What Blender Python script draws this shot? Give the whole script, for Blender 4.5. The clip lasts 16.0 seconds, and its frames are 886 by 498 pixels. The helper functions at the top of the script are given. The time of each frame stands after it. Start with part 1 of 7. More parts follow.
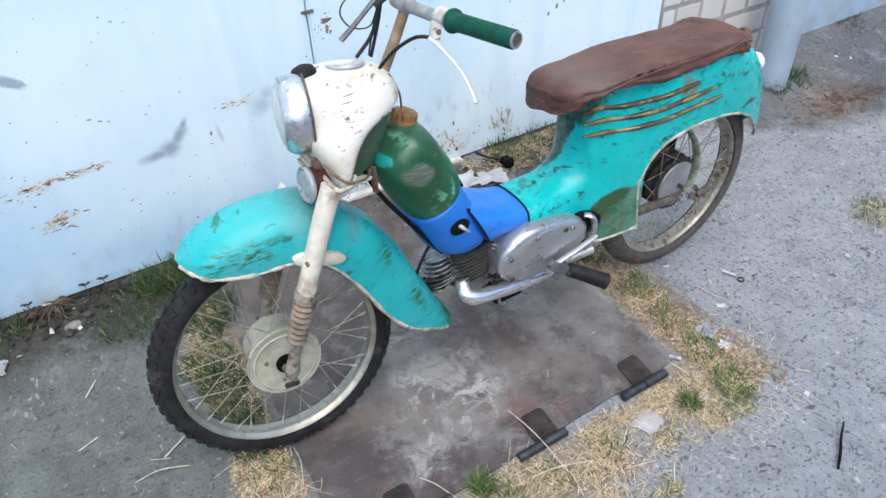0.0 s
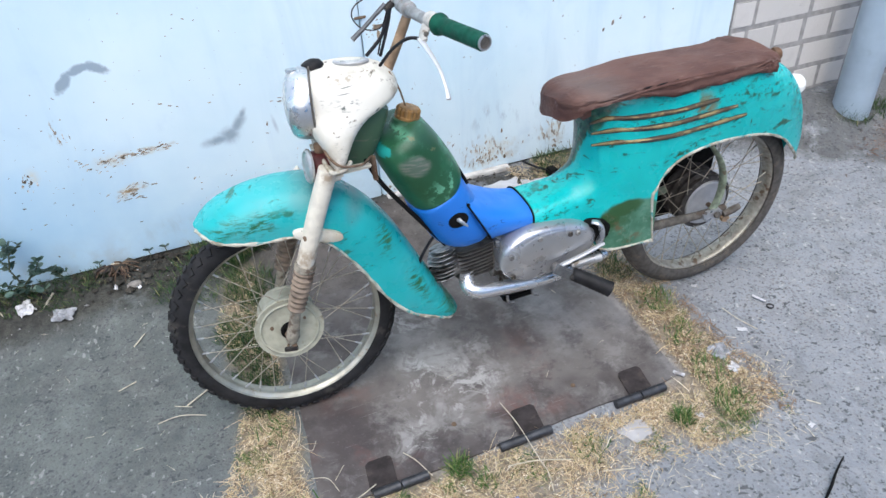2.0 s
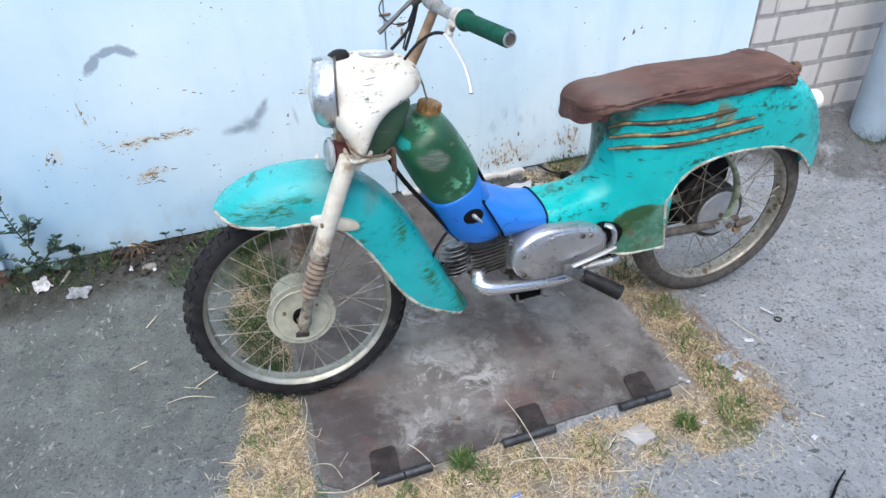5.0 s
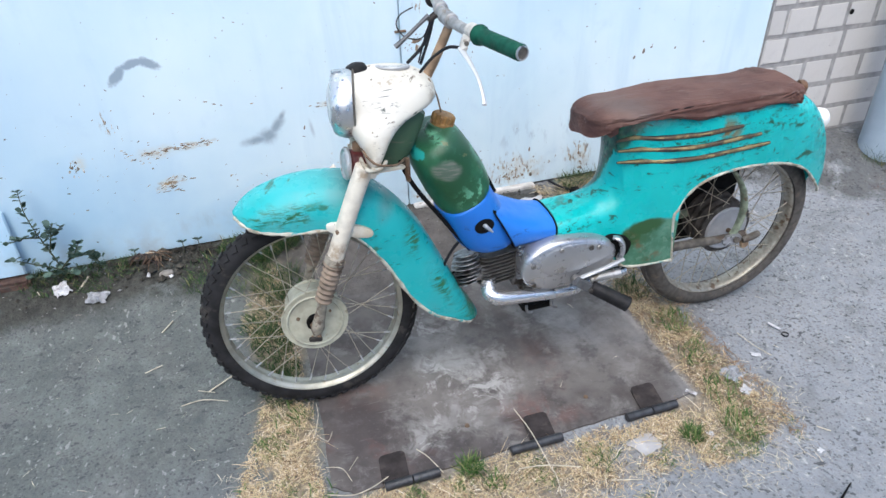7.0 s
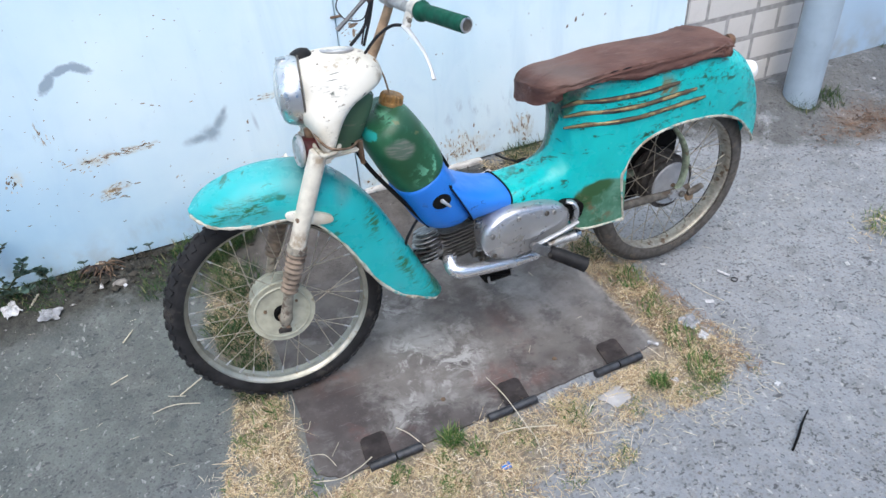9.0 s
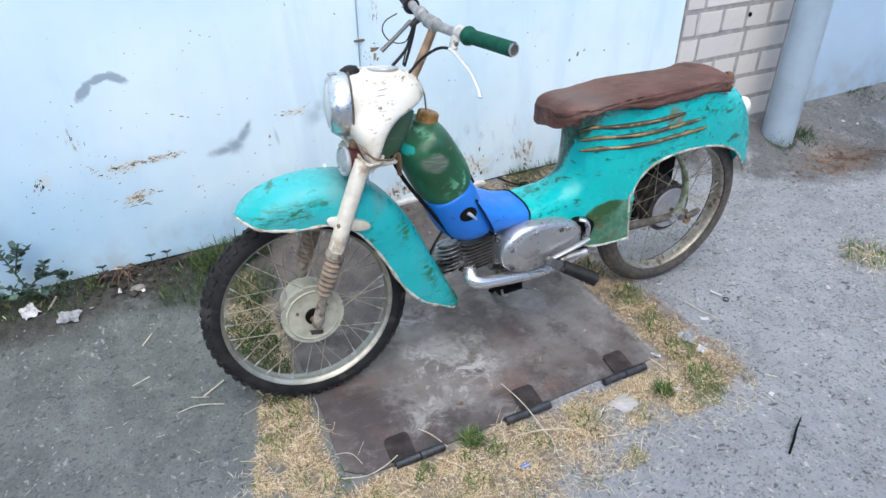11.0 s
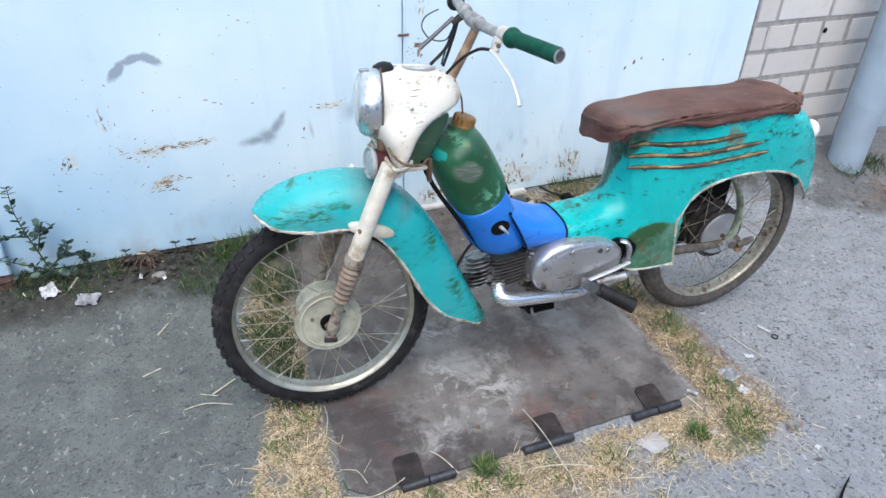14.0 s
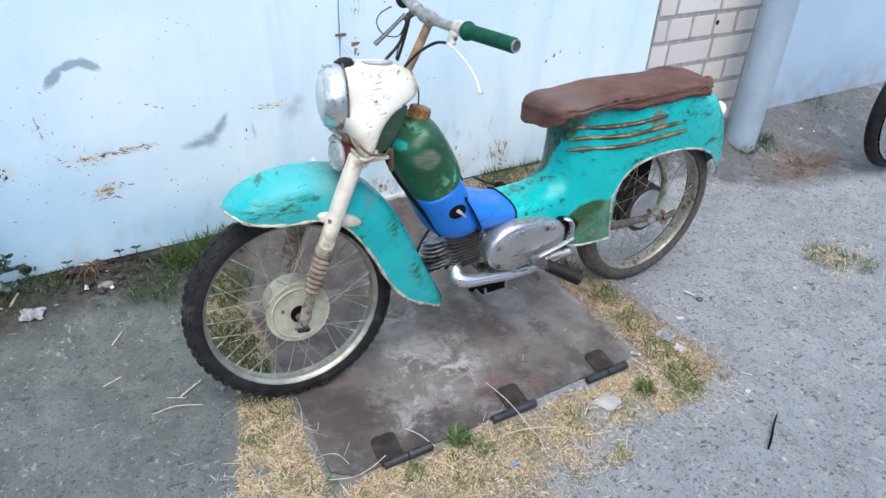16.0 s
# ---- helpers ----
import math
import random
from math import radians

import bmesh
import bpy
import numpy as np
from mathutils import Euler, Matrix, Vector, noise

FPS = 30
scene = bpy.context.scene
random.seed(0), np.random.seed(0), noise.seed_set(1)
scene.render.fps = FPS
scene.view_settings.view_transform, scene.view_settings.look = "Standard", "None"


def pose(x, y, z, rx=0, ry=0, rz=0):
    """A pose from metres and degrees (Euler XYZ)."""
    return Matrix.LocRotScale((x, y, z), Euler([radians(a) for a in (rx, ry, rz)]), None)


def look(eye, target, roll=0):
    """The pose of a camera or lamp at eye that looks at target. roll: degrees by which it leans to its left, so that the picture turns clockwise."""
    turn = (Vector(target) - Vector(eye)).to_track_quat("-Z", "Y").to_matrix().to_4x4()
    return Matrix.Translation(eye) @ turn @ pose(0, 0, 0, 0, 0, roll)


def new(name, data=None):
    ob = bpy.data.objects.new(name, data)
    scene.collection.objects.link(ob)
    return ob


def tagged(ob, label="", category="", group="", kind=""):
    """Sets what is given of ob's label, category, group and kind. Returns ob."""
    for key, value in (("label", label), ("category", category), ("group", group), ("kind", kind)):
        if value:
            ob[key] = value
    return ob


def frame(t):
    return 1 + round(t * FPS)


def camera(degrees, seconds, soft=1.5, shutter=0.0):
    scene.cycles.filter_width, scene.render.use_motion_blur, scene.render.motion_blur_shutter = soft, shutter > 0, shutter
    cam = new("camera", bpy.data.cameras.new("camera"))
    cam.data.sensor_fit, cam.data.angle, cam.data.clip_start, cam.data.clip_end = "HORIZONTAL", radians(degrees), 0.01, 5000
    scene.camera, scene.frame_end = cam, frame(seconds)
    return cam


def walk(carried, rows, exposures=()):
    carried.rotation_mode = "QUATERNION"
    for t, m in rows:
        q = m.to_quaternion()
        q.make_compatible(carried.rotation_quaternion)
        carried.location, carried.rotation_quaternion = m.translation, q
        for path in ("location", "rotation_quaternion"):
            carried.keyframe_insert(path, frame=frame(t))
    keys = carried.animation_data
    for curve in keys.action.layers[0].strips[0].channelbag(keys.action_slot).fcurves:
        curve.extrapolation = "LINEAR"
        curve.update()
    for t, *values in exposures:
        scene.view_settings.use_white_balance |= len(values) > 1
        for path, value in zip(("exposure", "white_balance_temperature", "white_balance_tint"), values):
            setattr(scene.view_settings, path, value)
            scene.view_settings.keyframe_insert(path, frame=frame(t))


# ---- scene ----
from mathutils.bvhtree import BVHTree

cam = camera(65.7, 16.0)
PATH = [
    (0, (-0.181, -1.647, 1.244), (0.611, -0.295, 0.0), -2.5),
    (0.5, (-0.073, -1.738, 1.245), (0.586, -0.282, 0.042), -1.6),
    (1, (-0.006, -1.819, 1.245), (0.526, -0.309, 0.045), -4.0),
    (1.5, (-0.015, -1.835, 1.241), (0.484, -0.306, 0.052), -4.8),
    (2, (-0.025, -1.841, 1.245), (0.499, -0.321, 0.055), -4.2),
    (2.5, (-0.034, -1.852, 1.244), (0.483, -0.321, 0.066), -3.3),
    (3, (-0.036, -1.854, 1.24), (0.472, -0.314, 0.07), -2.9),
    (3.5, (-0.033, -1.846, 1.237), (0.46, -0.308, 0.057), -2.8),
    (5.8, (-0.068, -1.885, 1.234), (0.438, -0.338, 0.072), -1.2),
    (6, (-0.073, -1.89, 1.233), (0.406, -0.331, 0.075), -1.0),
    (6.5, (-0.075, -1.9, 1.238), (0.393, -0.322, 0.102), -1.1),
    (7, (-0.065, -1.902, 1.237), (0.428, -0.325, 0.11), -1.5),
    (7.5, (-0.061, -1.903, 1.234), (0.454, -0.332, 0.109), -1.9),
    (8, (-0.067, -1.905, 1.236), (0.453, -0.338, 0.107), -1.9),
    (8.5, (-0.055, -1.915, 1.235), (0.443, -0.347, 0.098), -7.2),
    (9, (-0.103, -1.916, 1.231), (0.523, -0.415, 0.066), -4.1),
    (9.2, (-0.167, -1.912, 1.238), (0.524, -0.41, 0.114), -3.6),
    (11.3, (-0.287, -1.95, 1.247), (0.476, -0.452, 0.163), 1.0),
    (11.5, (-0.296, -1.929, 1.236), (0.465, -0.458, 0.114), 2.6),
    (12, (-0.313, -1.909, 1.229), (0.419, -0.45, 0.073), 4.1),
    (12.5, (-0.271, -1.902, 1.232), (0.381, -0.384, 0.105), -3.3),
    (13, (-0.165, -1.878, 1.236), (0.462, -0.311, 0.162), -2.7),
    (13.5, (-0.128, -1.863, 1.225), (0.466, -0.31, 0.113), -0.4),
    (14, (-0.204, -1.87, 1.225), (0.428, -0.326, 0.122), 1.7),
    (14.5, (-0.301, -1.884, 1.233), (0.387, -0.358, 0.137), 1.9),
    (15, (-0.348, -1.905, 1.233), (0.44, -0.422, 0.148), 1.7),
    (15.5, (-0.354, -1.906, 1.231), (0.5, -0.459, 0.146), 2.5),
    (16, (-0.353, -1.899, 1.229), (0.524, -0.466, 0.144), 2.9),
]
walk(cam, [(t, look(eye, target, roll)) for t, eye, target, roll in PATH])

# ---- light ----
world = bpy.data.worlds.new("sky")
scene.world = world
world.use_nodes = True
wn = world.node_tree.nodes
sky = wn.new("ShaderNodeTexSky")
sky.sky_type, sky.sun_disc = "NISHITA", False
sky.sun_elevation, sky.sun_rotation = radians(38), radians(205)
sky.air_density, sky.dust_density, sky.ozone_density = 1.0, 1.6, 1.5
wn["Background"].inputs["Strength"].default_value = 0.15
world.node_tree.links.new(sky.outputs[0], wn["Background"].inputs["Color"])

sun_data = bpy.data.lights.new("sun", "SUN")
sun_data.energy, sun_data.angle, sun_data.color = 1.3, radians(50), (1.0, 0.955, 0.90)
sun = new("sun", sun_data)
sun.matrix_world = look((0.2, -2.2, 6.0), (0.4, -0.5, 0.0))
scene.view_settings.exposure = 1.22

# ---- material helpers ----


class Mat:
    """A node material under construction."""

    def __init__(self, name, rough=0.6, metal=0.0, spec=0.5):
        self.m = bpy.data.materials.new(name)
        self.m.use_nodes = True
        self.t = self.m.node_tree
        self.b = self.t.nodes["Principled BSDF"]
        self.b.inputs["Roughness"].default_value = rough
        self.b.inputs["Metallic"].default_value = metal
        self.b.inputs["Specular IOR Level"].default_value = spec
        self.co = self.t.nodes.new("ShaderNodeTexCoord").outputs["Object"]

    def link(self, a, b):
        self.t.links.new(a, b)

    def put(self, sock, v):
        if isinstance(v, (int, float)):
            sock.default_value = v
        elif isinstance(v, tuple):
            sock.default_value = (*v, 1.0) if len(v) == 3 and sock.type == "RGBA" else v
        else:
            self.link(v, sock)

    def mapped(self, loc=(0, 0, 0), rot=(0, 0, 0), scale=(1, 1, 1), kind="POINT", co=None):
        n = self.t.nodes.new("ShaderNodeMapping")
        n.vector_type = kind
        self.link(co or self.co, n.inputs["Vector"])
        n.inputs["Location"].default_value = loc
        n.inputs["Rotation"].default_value = [radians(a) for a in rot]
        n.inputs["Scale"].default_value = scale
        return n.outputs[0]

    def noise(self, scale, detail=4, rough=0.55, distort=0.0, co=None):
        n = self.t.nodes.new("ShaderNodeTexNoise")
        self.link(co or self.co, n.inputs["Vector"])
        for k, v in (("Scale", scale), ("Detail", detail), ("Roughness", rough), ("Distortion", distort)):
            n.inputs[k].default_value = v
        return n.outputs["Fac"]

    def cells(self, scale, out="Distance", co=None, rand=1.0):
        n = self.t.nodes.new("ShaderNodeTexVoronoi")
        self.link(co or self.co, n.inputs["Vector"])
        n.inputs["Scale"].default_value = scale
        n.inputs["Randomness"].default_value = rand
        return n.outputs[out]

    def band(self, v, lo, hi, a=0.0, b=1.0):
        n = self.t.nodes.new("ShaderNodeMapRange")
        n.interpolation_type = "SMOOTHSTEP"
        self.link(v, n.inputs["Value"])
        for k, x in (("From Min", lo), ("From Max", hi), ("To Min", a), ("To Max", b)):
            n.inputs[k].default_value = x
        return n.outputs[0]

    def math(self, op, a, b=0.0):
        n = self.t.nodes.new("ShaderNodeMath")
        n.operation, n.use_clamp = op, False
        self.put(n.inputs[0], a)
        self.put(n.inputs[1], b)
        return n.outputs[0]

    def mix(self, fac, a, b):
        n = self.t.nodes.new("ShaderNodeMix")
        n.data_type = "RGBA"
        self.put(n.inputs[0], fac)
        self.put(n.inputs[6], a)
        self.put(n.inputs[7], b)
        return n.outputs[2]

    def axis(self, i):
        n = self.t.nodes.new("ShaderNodeSeparateXYZ")
        self.link(self.co, n.inputs[0])
        return n.outputs[i]

    def island(self):
        return self.t.nodes.new("ShaderNodeNewGeometry").outputs["Random Per Island"]

    def each(self):
        return self.t.nodes.new("ShaderNodeObjectInfo").outputs["Random"]

    def blot(self, x, z, rx, rz, ang=0.0, soft=0.5, wobble=0.5, y=0.0, ry=1e3, freq=30.0):
        """A stain: a ragged ellipse on the x-z plane."""
        co = self.mapped((x, y, z), (0, -ang, 0), (rx, ry, rz), "TEXTURE")
        n = self.t.nodes.new("ShaderNodeVectorMath")
        n.operation = "LENGTH"
        self.link(co, n.inputs[0])
        d = self.math("ADD", n.outputs["Value"], self.math("MULTIPLY", self.math("SUBTRACT", self.noise(freq, 4), 0.5), wobble * 2))
        return self.band(d, 1.0, 1.0 - soft)

    def any(self, masks):
        out = masks[0]
        for m in masks[1:]:
            out = self.math("MAXIMUM", out, m)
        return out

    def bump(self, h, strength=0.3, dist=0.002):
        n = self.t.nodes.new("ShaderNodeBump")
        n.inputs["Strength"].default_value, n.inputs["Distance"].default_value = strength, dist
        self.link(h, n.inputs["Height"])
        old = self.b.inputs["Normal"].links
        if old:
            self.link(old[0].from_socket, n.inputs["Normal"])
        self.link(n.outputs[0], self.b.inputs["Normal"])

    def color(self, v):
        self.put(self.b.inputs["Base Color"], v)
        return self

    def rough(self, v):
        self.put(self.b.inputs["Roughness"], v)
        return self


def ramp2(M, fac, stops):
    n = M.t.nodes.new("ShaderNodeValToRGB")
    M.link(fac, n.inputs[0])
    els = n.color_ramp.elements
    while len(els) < len(stops):
        els.new(0.5)
    for e, (p, c) in zip(els, stops):
        e.position, e.color = p, (*c, 1.0)
    return n.outputs[0]


def worn(name, base, dark, rough=0.45, scratch=0.62, metal=0.0, stretch=(14, 14, 40), lighter=None):
    """Old brushed-on paint with scratches and chips down to another layer."""
    M = Mat(name, rough, metal)
    soft = M.noise(6, 5)
    c = M.mix(M.band(soft, 0.35, 0.7), base, lighter or tuple(min(1, v * 1.18 + 0.01) for v in base))
    s1 = M.band(M.noise(1, 6, 0.65, 0.6, M.mapped(rot=(0, 25, 0), scale=stretch)), scratch, scratch + 0.05)
    s2 = M.band(M.noise(110, 3, 0.6), 0.70, 0.74)
    c = M.mix(M.math("MAXIMUM", s1, s2), c, dark)
    M.color(c)
    M.rough(M.band(M.noise(25, 4), 0.3, 0.7, rough - 0.1, rough + 0.15))
    M.bump(M.noise(60, 4), 0.15, 0.001)
    M.bump(M.math("SUBTRACT", 1.0, s1), 0.4, 0.0008)
    return M


def plain(name, base, rough=0.5, metal=0.0, var=0.25, scale=30.0, dirt=None, dirt_at=0.6):
    M = Mat(name, rough, metal)
    n = M.noise(scale, 5)
    c = M.mix(M.band(n, 0.3, 0.7), tuple(v * (1 - var) for v in base), tuple(min(1, v * (1 + var)) for v in base))
    if dirt:
        c = M.mix(M.band(M.noise(scale * 0.6, 6, 0.65), dirt_at, dirt_at + 0.08), c, dirt)
    M.color(c)
    M.rough(M.band(M.noise(scale * 1.7, 4), 0.3, 0.7, max(0.03, rough - 0.1), min(1, rough + 0.12)))
    M.bump(M.noise(scale * 4, 3), 0.15, 0.0008)
    return M.m


# ---- materials ----

# pale blue garage paint
M = Mat("pale_blue_paint", 0.5)
c = M.mix(M.band(M.noise(1.6, 4), 0.3, 0.7), (0.57, 0.735, 0.815), (0.71, 0.835, 0.885))
c = M.mix(M.band(M.noise(9, 5, 0.6), 0.56, 0.78, 0, 0.35), c, (0.48, 0.63, 0.76))
brush = M.noise(1, 6, 0.62, 0.4, M.mapped(rot=(0, 6, 0), scale=(7, 7, 1.1)))
c = M.mix(M.band(brush, 0.48, 0.72, 0, 0.45), c, (0.50, 0.66, 0.77))
c = M.mix(M.band(M.noise(2.6, 6, 0.65, 0.5, M.mapped((5, 2, 3))), 0.50, 0.70, 0, 0.6), c, (0.66, 0.80, 0.87))
# bluer and darker towards the left and the foot of the wall
left_blue = M.math("MULTIPLY", M.any([M.blot(-0.62, 0.20, 0.75, 0.36, 8, 1.0, 0.35, freq=4), M.blot(-0.1, 0.12, 0.6, 0.20, 0, 1.0, 0.4, freq=5), M.math("MULTIPLY", M.blot(-1.05, 0.60, 0.95, 1.1, 0, 1.0, 0.3, freq=3), 0.9)]), M.band(M.noise(3, 5, 0.6), 0.2, 0.6, 0.55, 1.0))
c = M.mix(M.math("MULTIPLY", left_blue, 0.86), c, (0.325, 0.535, 0.710))
smear = M.any([
    M.blot(-0.344, 0.624, 0.042, 0.017, 46, 0.5, 0.45, freq=70), M.blot(-0.302, 0.650, 0.044, 0.014, 18, 0.5, 0.45, freq=70), M.blot(-0.260, 0.647, 0.036, 0.016, -30, 0.5, 0.45, freq=70),
    M.blot(-0.022, 0.390, 0.070, 0.020, 6, 0.9, 0.35, freq=40), M.blot(0.008, 0.398, 0.045, 0.034, 20, 0.9, 0.35, freq=40), M.blot(0.036, 0.424, 0.052, 0.022, 52, 0.9, 0.35, freq=40), M.blot(0.054, 0.452, 0.026, 0.013, 62, 0.9, 0.35, freq=40)])
smear2 = M.any([M.blot(0.258, 0.444, 0.048, 0.040, 20, 1.0, 0.4), M.blot(0.275, 0.470, 0.03, 0.03, 20, 1.0, 0.4), M.blot(0.135, 0.40, 0.008, 0.04, 8, 1.0, 0.3)])
c = M.mix(M.math("MULTIPLY", smear, 0.78), c, (0.20, 0.26, 0.325))
c = M.mix(M.math("MULTIPLY", smear2, 0.4), c, (0.17, 0.21, 0.28))
fleck = M.noise(1, 5, 0.6, 0.3, M.mapped(rot=(0, -8, 0), scale=(42, 42, 95)))
fleckv = M.noise(1, 5, 0.6, 0.2, M.mapped(scale=(85, 85, 30)))
zone = M.any([
    M.blot(-0.24, 0.402, 0.13, 0.013, 4, 0.9, 0.5), M.blot(-0.285, 0.298, 0.050, 0.020, 6, 0.9, 0.5)])
zonev = M.any([
    M.blot(-0.405, 0.50, 0.022, 0.045, 0, 0.8), M.blot(0.78, 0.15, 0.12, 0.075, 0, 0.9), M.blot(1.02, 0.17, 0.08, 0.06, 0, 0.9), M.blot(0.55, 0.12, 0.11, 0.05, 0, 0.9),
    M.blot(0.47, 0.73, 0.02, 0.05, 0, 0.9)])
rust = M.math("MAXIMUM", M.math("MULTIPLY", zone, M.band(fleck, 0.500, 0.545)), M.math("MULTIPLY", zonev, M.band(fleckv, 0.53, 0.58)))
sparse = M.math("MULTIPLY", M.band(fleck, 0.705, 0.73), M.band(M.noise(3.3, 2), 0.45, 0.6))
sparse = M.math("MAXIMUM", sparse, M.math("MULTIPLY", M.band(M.noise(70, 2, 0.5), 0.735, 0.75), 0.9))
sparse = M.any([sparse, M.blot(1.233, 0.493, 0.005, 0.009, -25, 0.4), M.blot(1.26, 0.505, 0.006, 0.004, 20, 0.4), M.blot(1.20, 0.478, 0.004, 0.007, -25, 0.4), M.blot(1.46, 0.50, 0.004, 0.003, 0, 0.4)])
rc = M.mix(M.band(M.noise(55, 4), 0.35, 0.65), (0.38, 0.25, 0.11), (0.12, 0.075, 0.045))
rc = M.mix(M.band(M.noise(130, 2), 0.58, 0.64), rc, (0.75, 0.72, 0.62))
halo = M.any([M.blot(-0.30, 0.398, 0.09, 0.030, 6, 1.0, 0.5), M.blot(-0.19, 0.404, 0.07, 0.016, 5, 1.0, 0.5), M.blot(-0.285, 0.298, 0.06, 0.030, 8, 1.0, 0.5), M.blot(-0.50, 0.40, 0.025, 0.035, 0, 1.0, 0.5), M.blot(0.20, 0.468, 0.06, 0.020, 0, 1.0, 0.5), M.blot(0.80, 0.14, 0.12, 0.07, 0, 1.0, 0.6), M.blot(1.04, 0.15, 0.06, 0.06, 0, 1.0, 0.6), M.blot(0.50, 0.11, 0.10, 0.05, 0, 1.0, 0.6)])
c = M.mix(M.math("MULTIPLY", halo, M.band(M.noise(28, 5, 0.65), 0.38, 0.62, 0.1, 0.6)), c, (0.62, 0.53, 0.38))
scuff = M.math("MULTIPLY", M.any([M.blot(0.83, 0.27, 0.28, 0.07, 0, 1.0, 0.5, freq=8), M.blot(-0.08, 0.17, 0.35, 0.05, 6, 1.0, 0.5, freq=8)]), M.band(M.noise(1, 6, 0.7, 0.3, M.mapped(scale=(26, 26, 9))), 0.52, 0.64))
c = M.mix(M.math("MULTIPLY", scuff, 0.55), c, (0.36, 0.45, 0.53))
c = M.mix(rust, c, rc)
c = M.mix(sparse, c, (0.10, 0.06, 0.04))
damp = M.math("MULTIPLY", M.band(M.axis(2), 0.22, 0.08), M.band(M.noise(14, 5, 0.65), 0.42, 0.7))
c = M.mix(M.math("MULTIPLY", damp, 0.45), c, (0.36, 0.38, 0.38))
M.color(c)
M.rough(M.band(M.noise(12, 4), 0.3, 0.7, 0.35, 0.6))
M.bump(M.noise(3.5, 3), 0.25, 0.01)
M.bump(M.noise(180, 3), 0.12, 0.0006)
M.bump(M.math("SUBTRACT", 1.0, M.math("MAXIMUM", rust, sparse)), 0.5, 0.0008)
WALL = M.m

M = Mat("grey_blue_paint", 0.5)
c = M.mix(M.band(M.noise(2.0, 5), 0.3, 0.7), (0.36, 0.50, 0.64), (0.43, 0.57, 0.70))
c = M.mix(M.math("MULTIPLY", M.band(M.axis(2), 0.3, 0.08), M.band(M.noise(10, 5), 0.35, 0.7)), c, (0.33, 0.37, 0.40))
M.color(c)
M.bump(M.noise(4, 3), 0.2, 0.008)
WALL_B = M.m

PIPEM = plain("grey_blue_pipe_paint", (0.31, 0.39, 0.46), 0.38, 0.0, 0.10, 8, (0.25, 0.31, 0.35), 0.60)

M = Mat("white_brick", 0.9)
c = ramp2(M, M.each(), [(0.0, (0.50, 0.485, 0.46)), (0.35, (0.57, 0.55, 0.52)), (0.7, (0.53, 0.51, 0.48)), (1.0, (0.61, 0.59, 0.565))])
c = M.mix(M.band(M.noise(18, 6, 0.65), 0.5, 0.78, 0, 0.5), c, (0.45, 0.43, 0.41))
M.color(M.mix(M.band(M.noise(90, 3), 0.68, 0.74, 0, 0.6), c, (0.33, 0.31, 0.30)))
M.bump(M.noise(70, 6, 0.7), 0.5, 0.003)
BRICK = M.m
MORTAR = plain("grey_mortar", (0.30, 0.29, 0.28), 0.95, var=0.18, scale=40)

# asphalt
M = Mat("old_asphalt", 0.93, spec=0.25)
c = M.mix(M.band(M.noise(1.1, 5, 0.6), 0.3, 0.7), (0.212, 0.226, 0.242), (0.285, 0.300, 0.318))
# finer, darker asphalt to the left
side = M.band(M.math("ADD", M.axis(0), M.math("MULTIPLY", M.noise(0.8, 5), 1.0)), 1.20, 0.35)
# plus shade painted in: the left tone deepens towards the wall
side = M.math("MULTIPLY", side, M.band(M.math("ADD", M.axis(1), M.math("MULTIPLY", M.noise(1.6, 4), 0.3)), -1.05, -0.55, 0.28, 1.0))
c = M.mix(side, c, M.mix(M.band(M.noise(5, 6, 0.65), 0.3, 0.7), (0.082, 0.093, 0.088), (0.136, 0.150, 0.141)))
c = M.mix(M.band(M.noise(7, 6, 0.65), 0.45, 0.72, 0, 0.45), c, (0.145, 0.145, 0.138))
c = M.mix(M.math("MULTIPLY", M.band(M.noise(28, 6, 0.7), 0.5, 0.72, 0, 0.6), M.band(side, 0.0, 1.0, 1.0, 0.22)), c, (0.33, 0.325, 0.32))
stones = M.cells(120, "Distance")
sc = M.cells(120, "Color")
stonec = ramp2(M, sc, [(0.0, (0.05, 0.052, 0.055)), (0.40, (0.17, 0.172, 0.17)), (0.8, (0.27, 0.27, 0.265)), (1.0, (0.40, 0.40, 0.39))])
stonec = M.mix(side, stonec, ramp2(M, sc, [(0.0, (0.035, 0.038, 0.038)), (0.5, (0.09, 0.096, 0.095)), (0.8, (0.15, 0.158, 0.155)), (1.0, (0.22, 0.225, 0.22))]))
c = M.mix(M.math("MULTIPLY", M.band(stones, 0.50, 0.30), M.math("MULTIPLY", M.band(M.noise(9, 4), 0.35, 0.65, 0.25, 0.85), M.band(side, 0.0, 1.0, 1.0, 0.75))), c, stonec)
mott = M.noise(16, 7, 0.74, 0.3, M.mapped((2, 9, 0)))
c = M.mix(M.band(mott, 0.50, 0.68, 0, 0.55), c, M.mix(side, (0.135, 0.142, 0.150), (0.070, 0.079, 0.080)))
c = M.mix(M.band(mott, 0.46, 0.32, 0, 0.45), c, M.mix(side, (0.34, 0.345, 0.35), (0.20, 0.215, 0.21)))
big = M.band(M.noise(36, 3, 0.6, 0.4, M.mapped((3, 1, 0), (0, 0, 30), (1.0, 1.5, 1.0))), 0.625, 0.660)
c = M.mix(M.math("MULTIPLY", big, 0.75), c, (0.052, 0.056, 0.060))
small = M.band(M.noise(95, 3, 0.6, 0.3, M.mapped((1, 4, 0))), 0.60, 0.64)
c = M.mix(M.math("MULTIPLY", small, 0.65), c, (0.050, 0.054, 0.058))
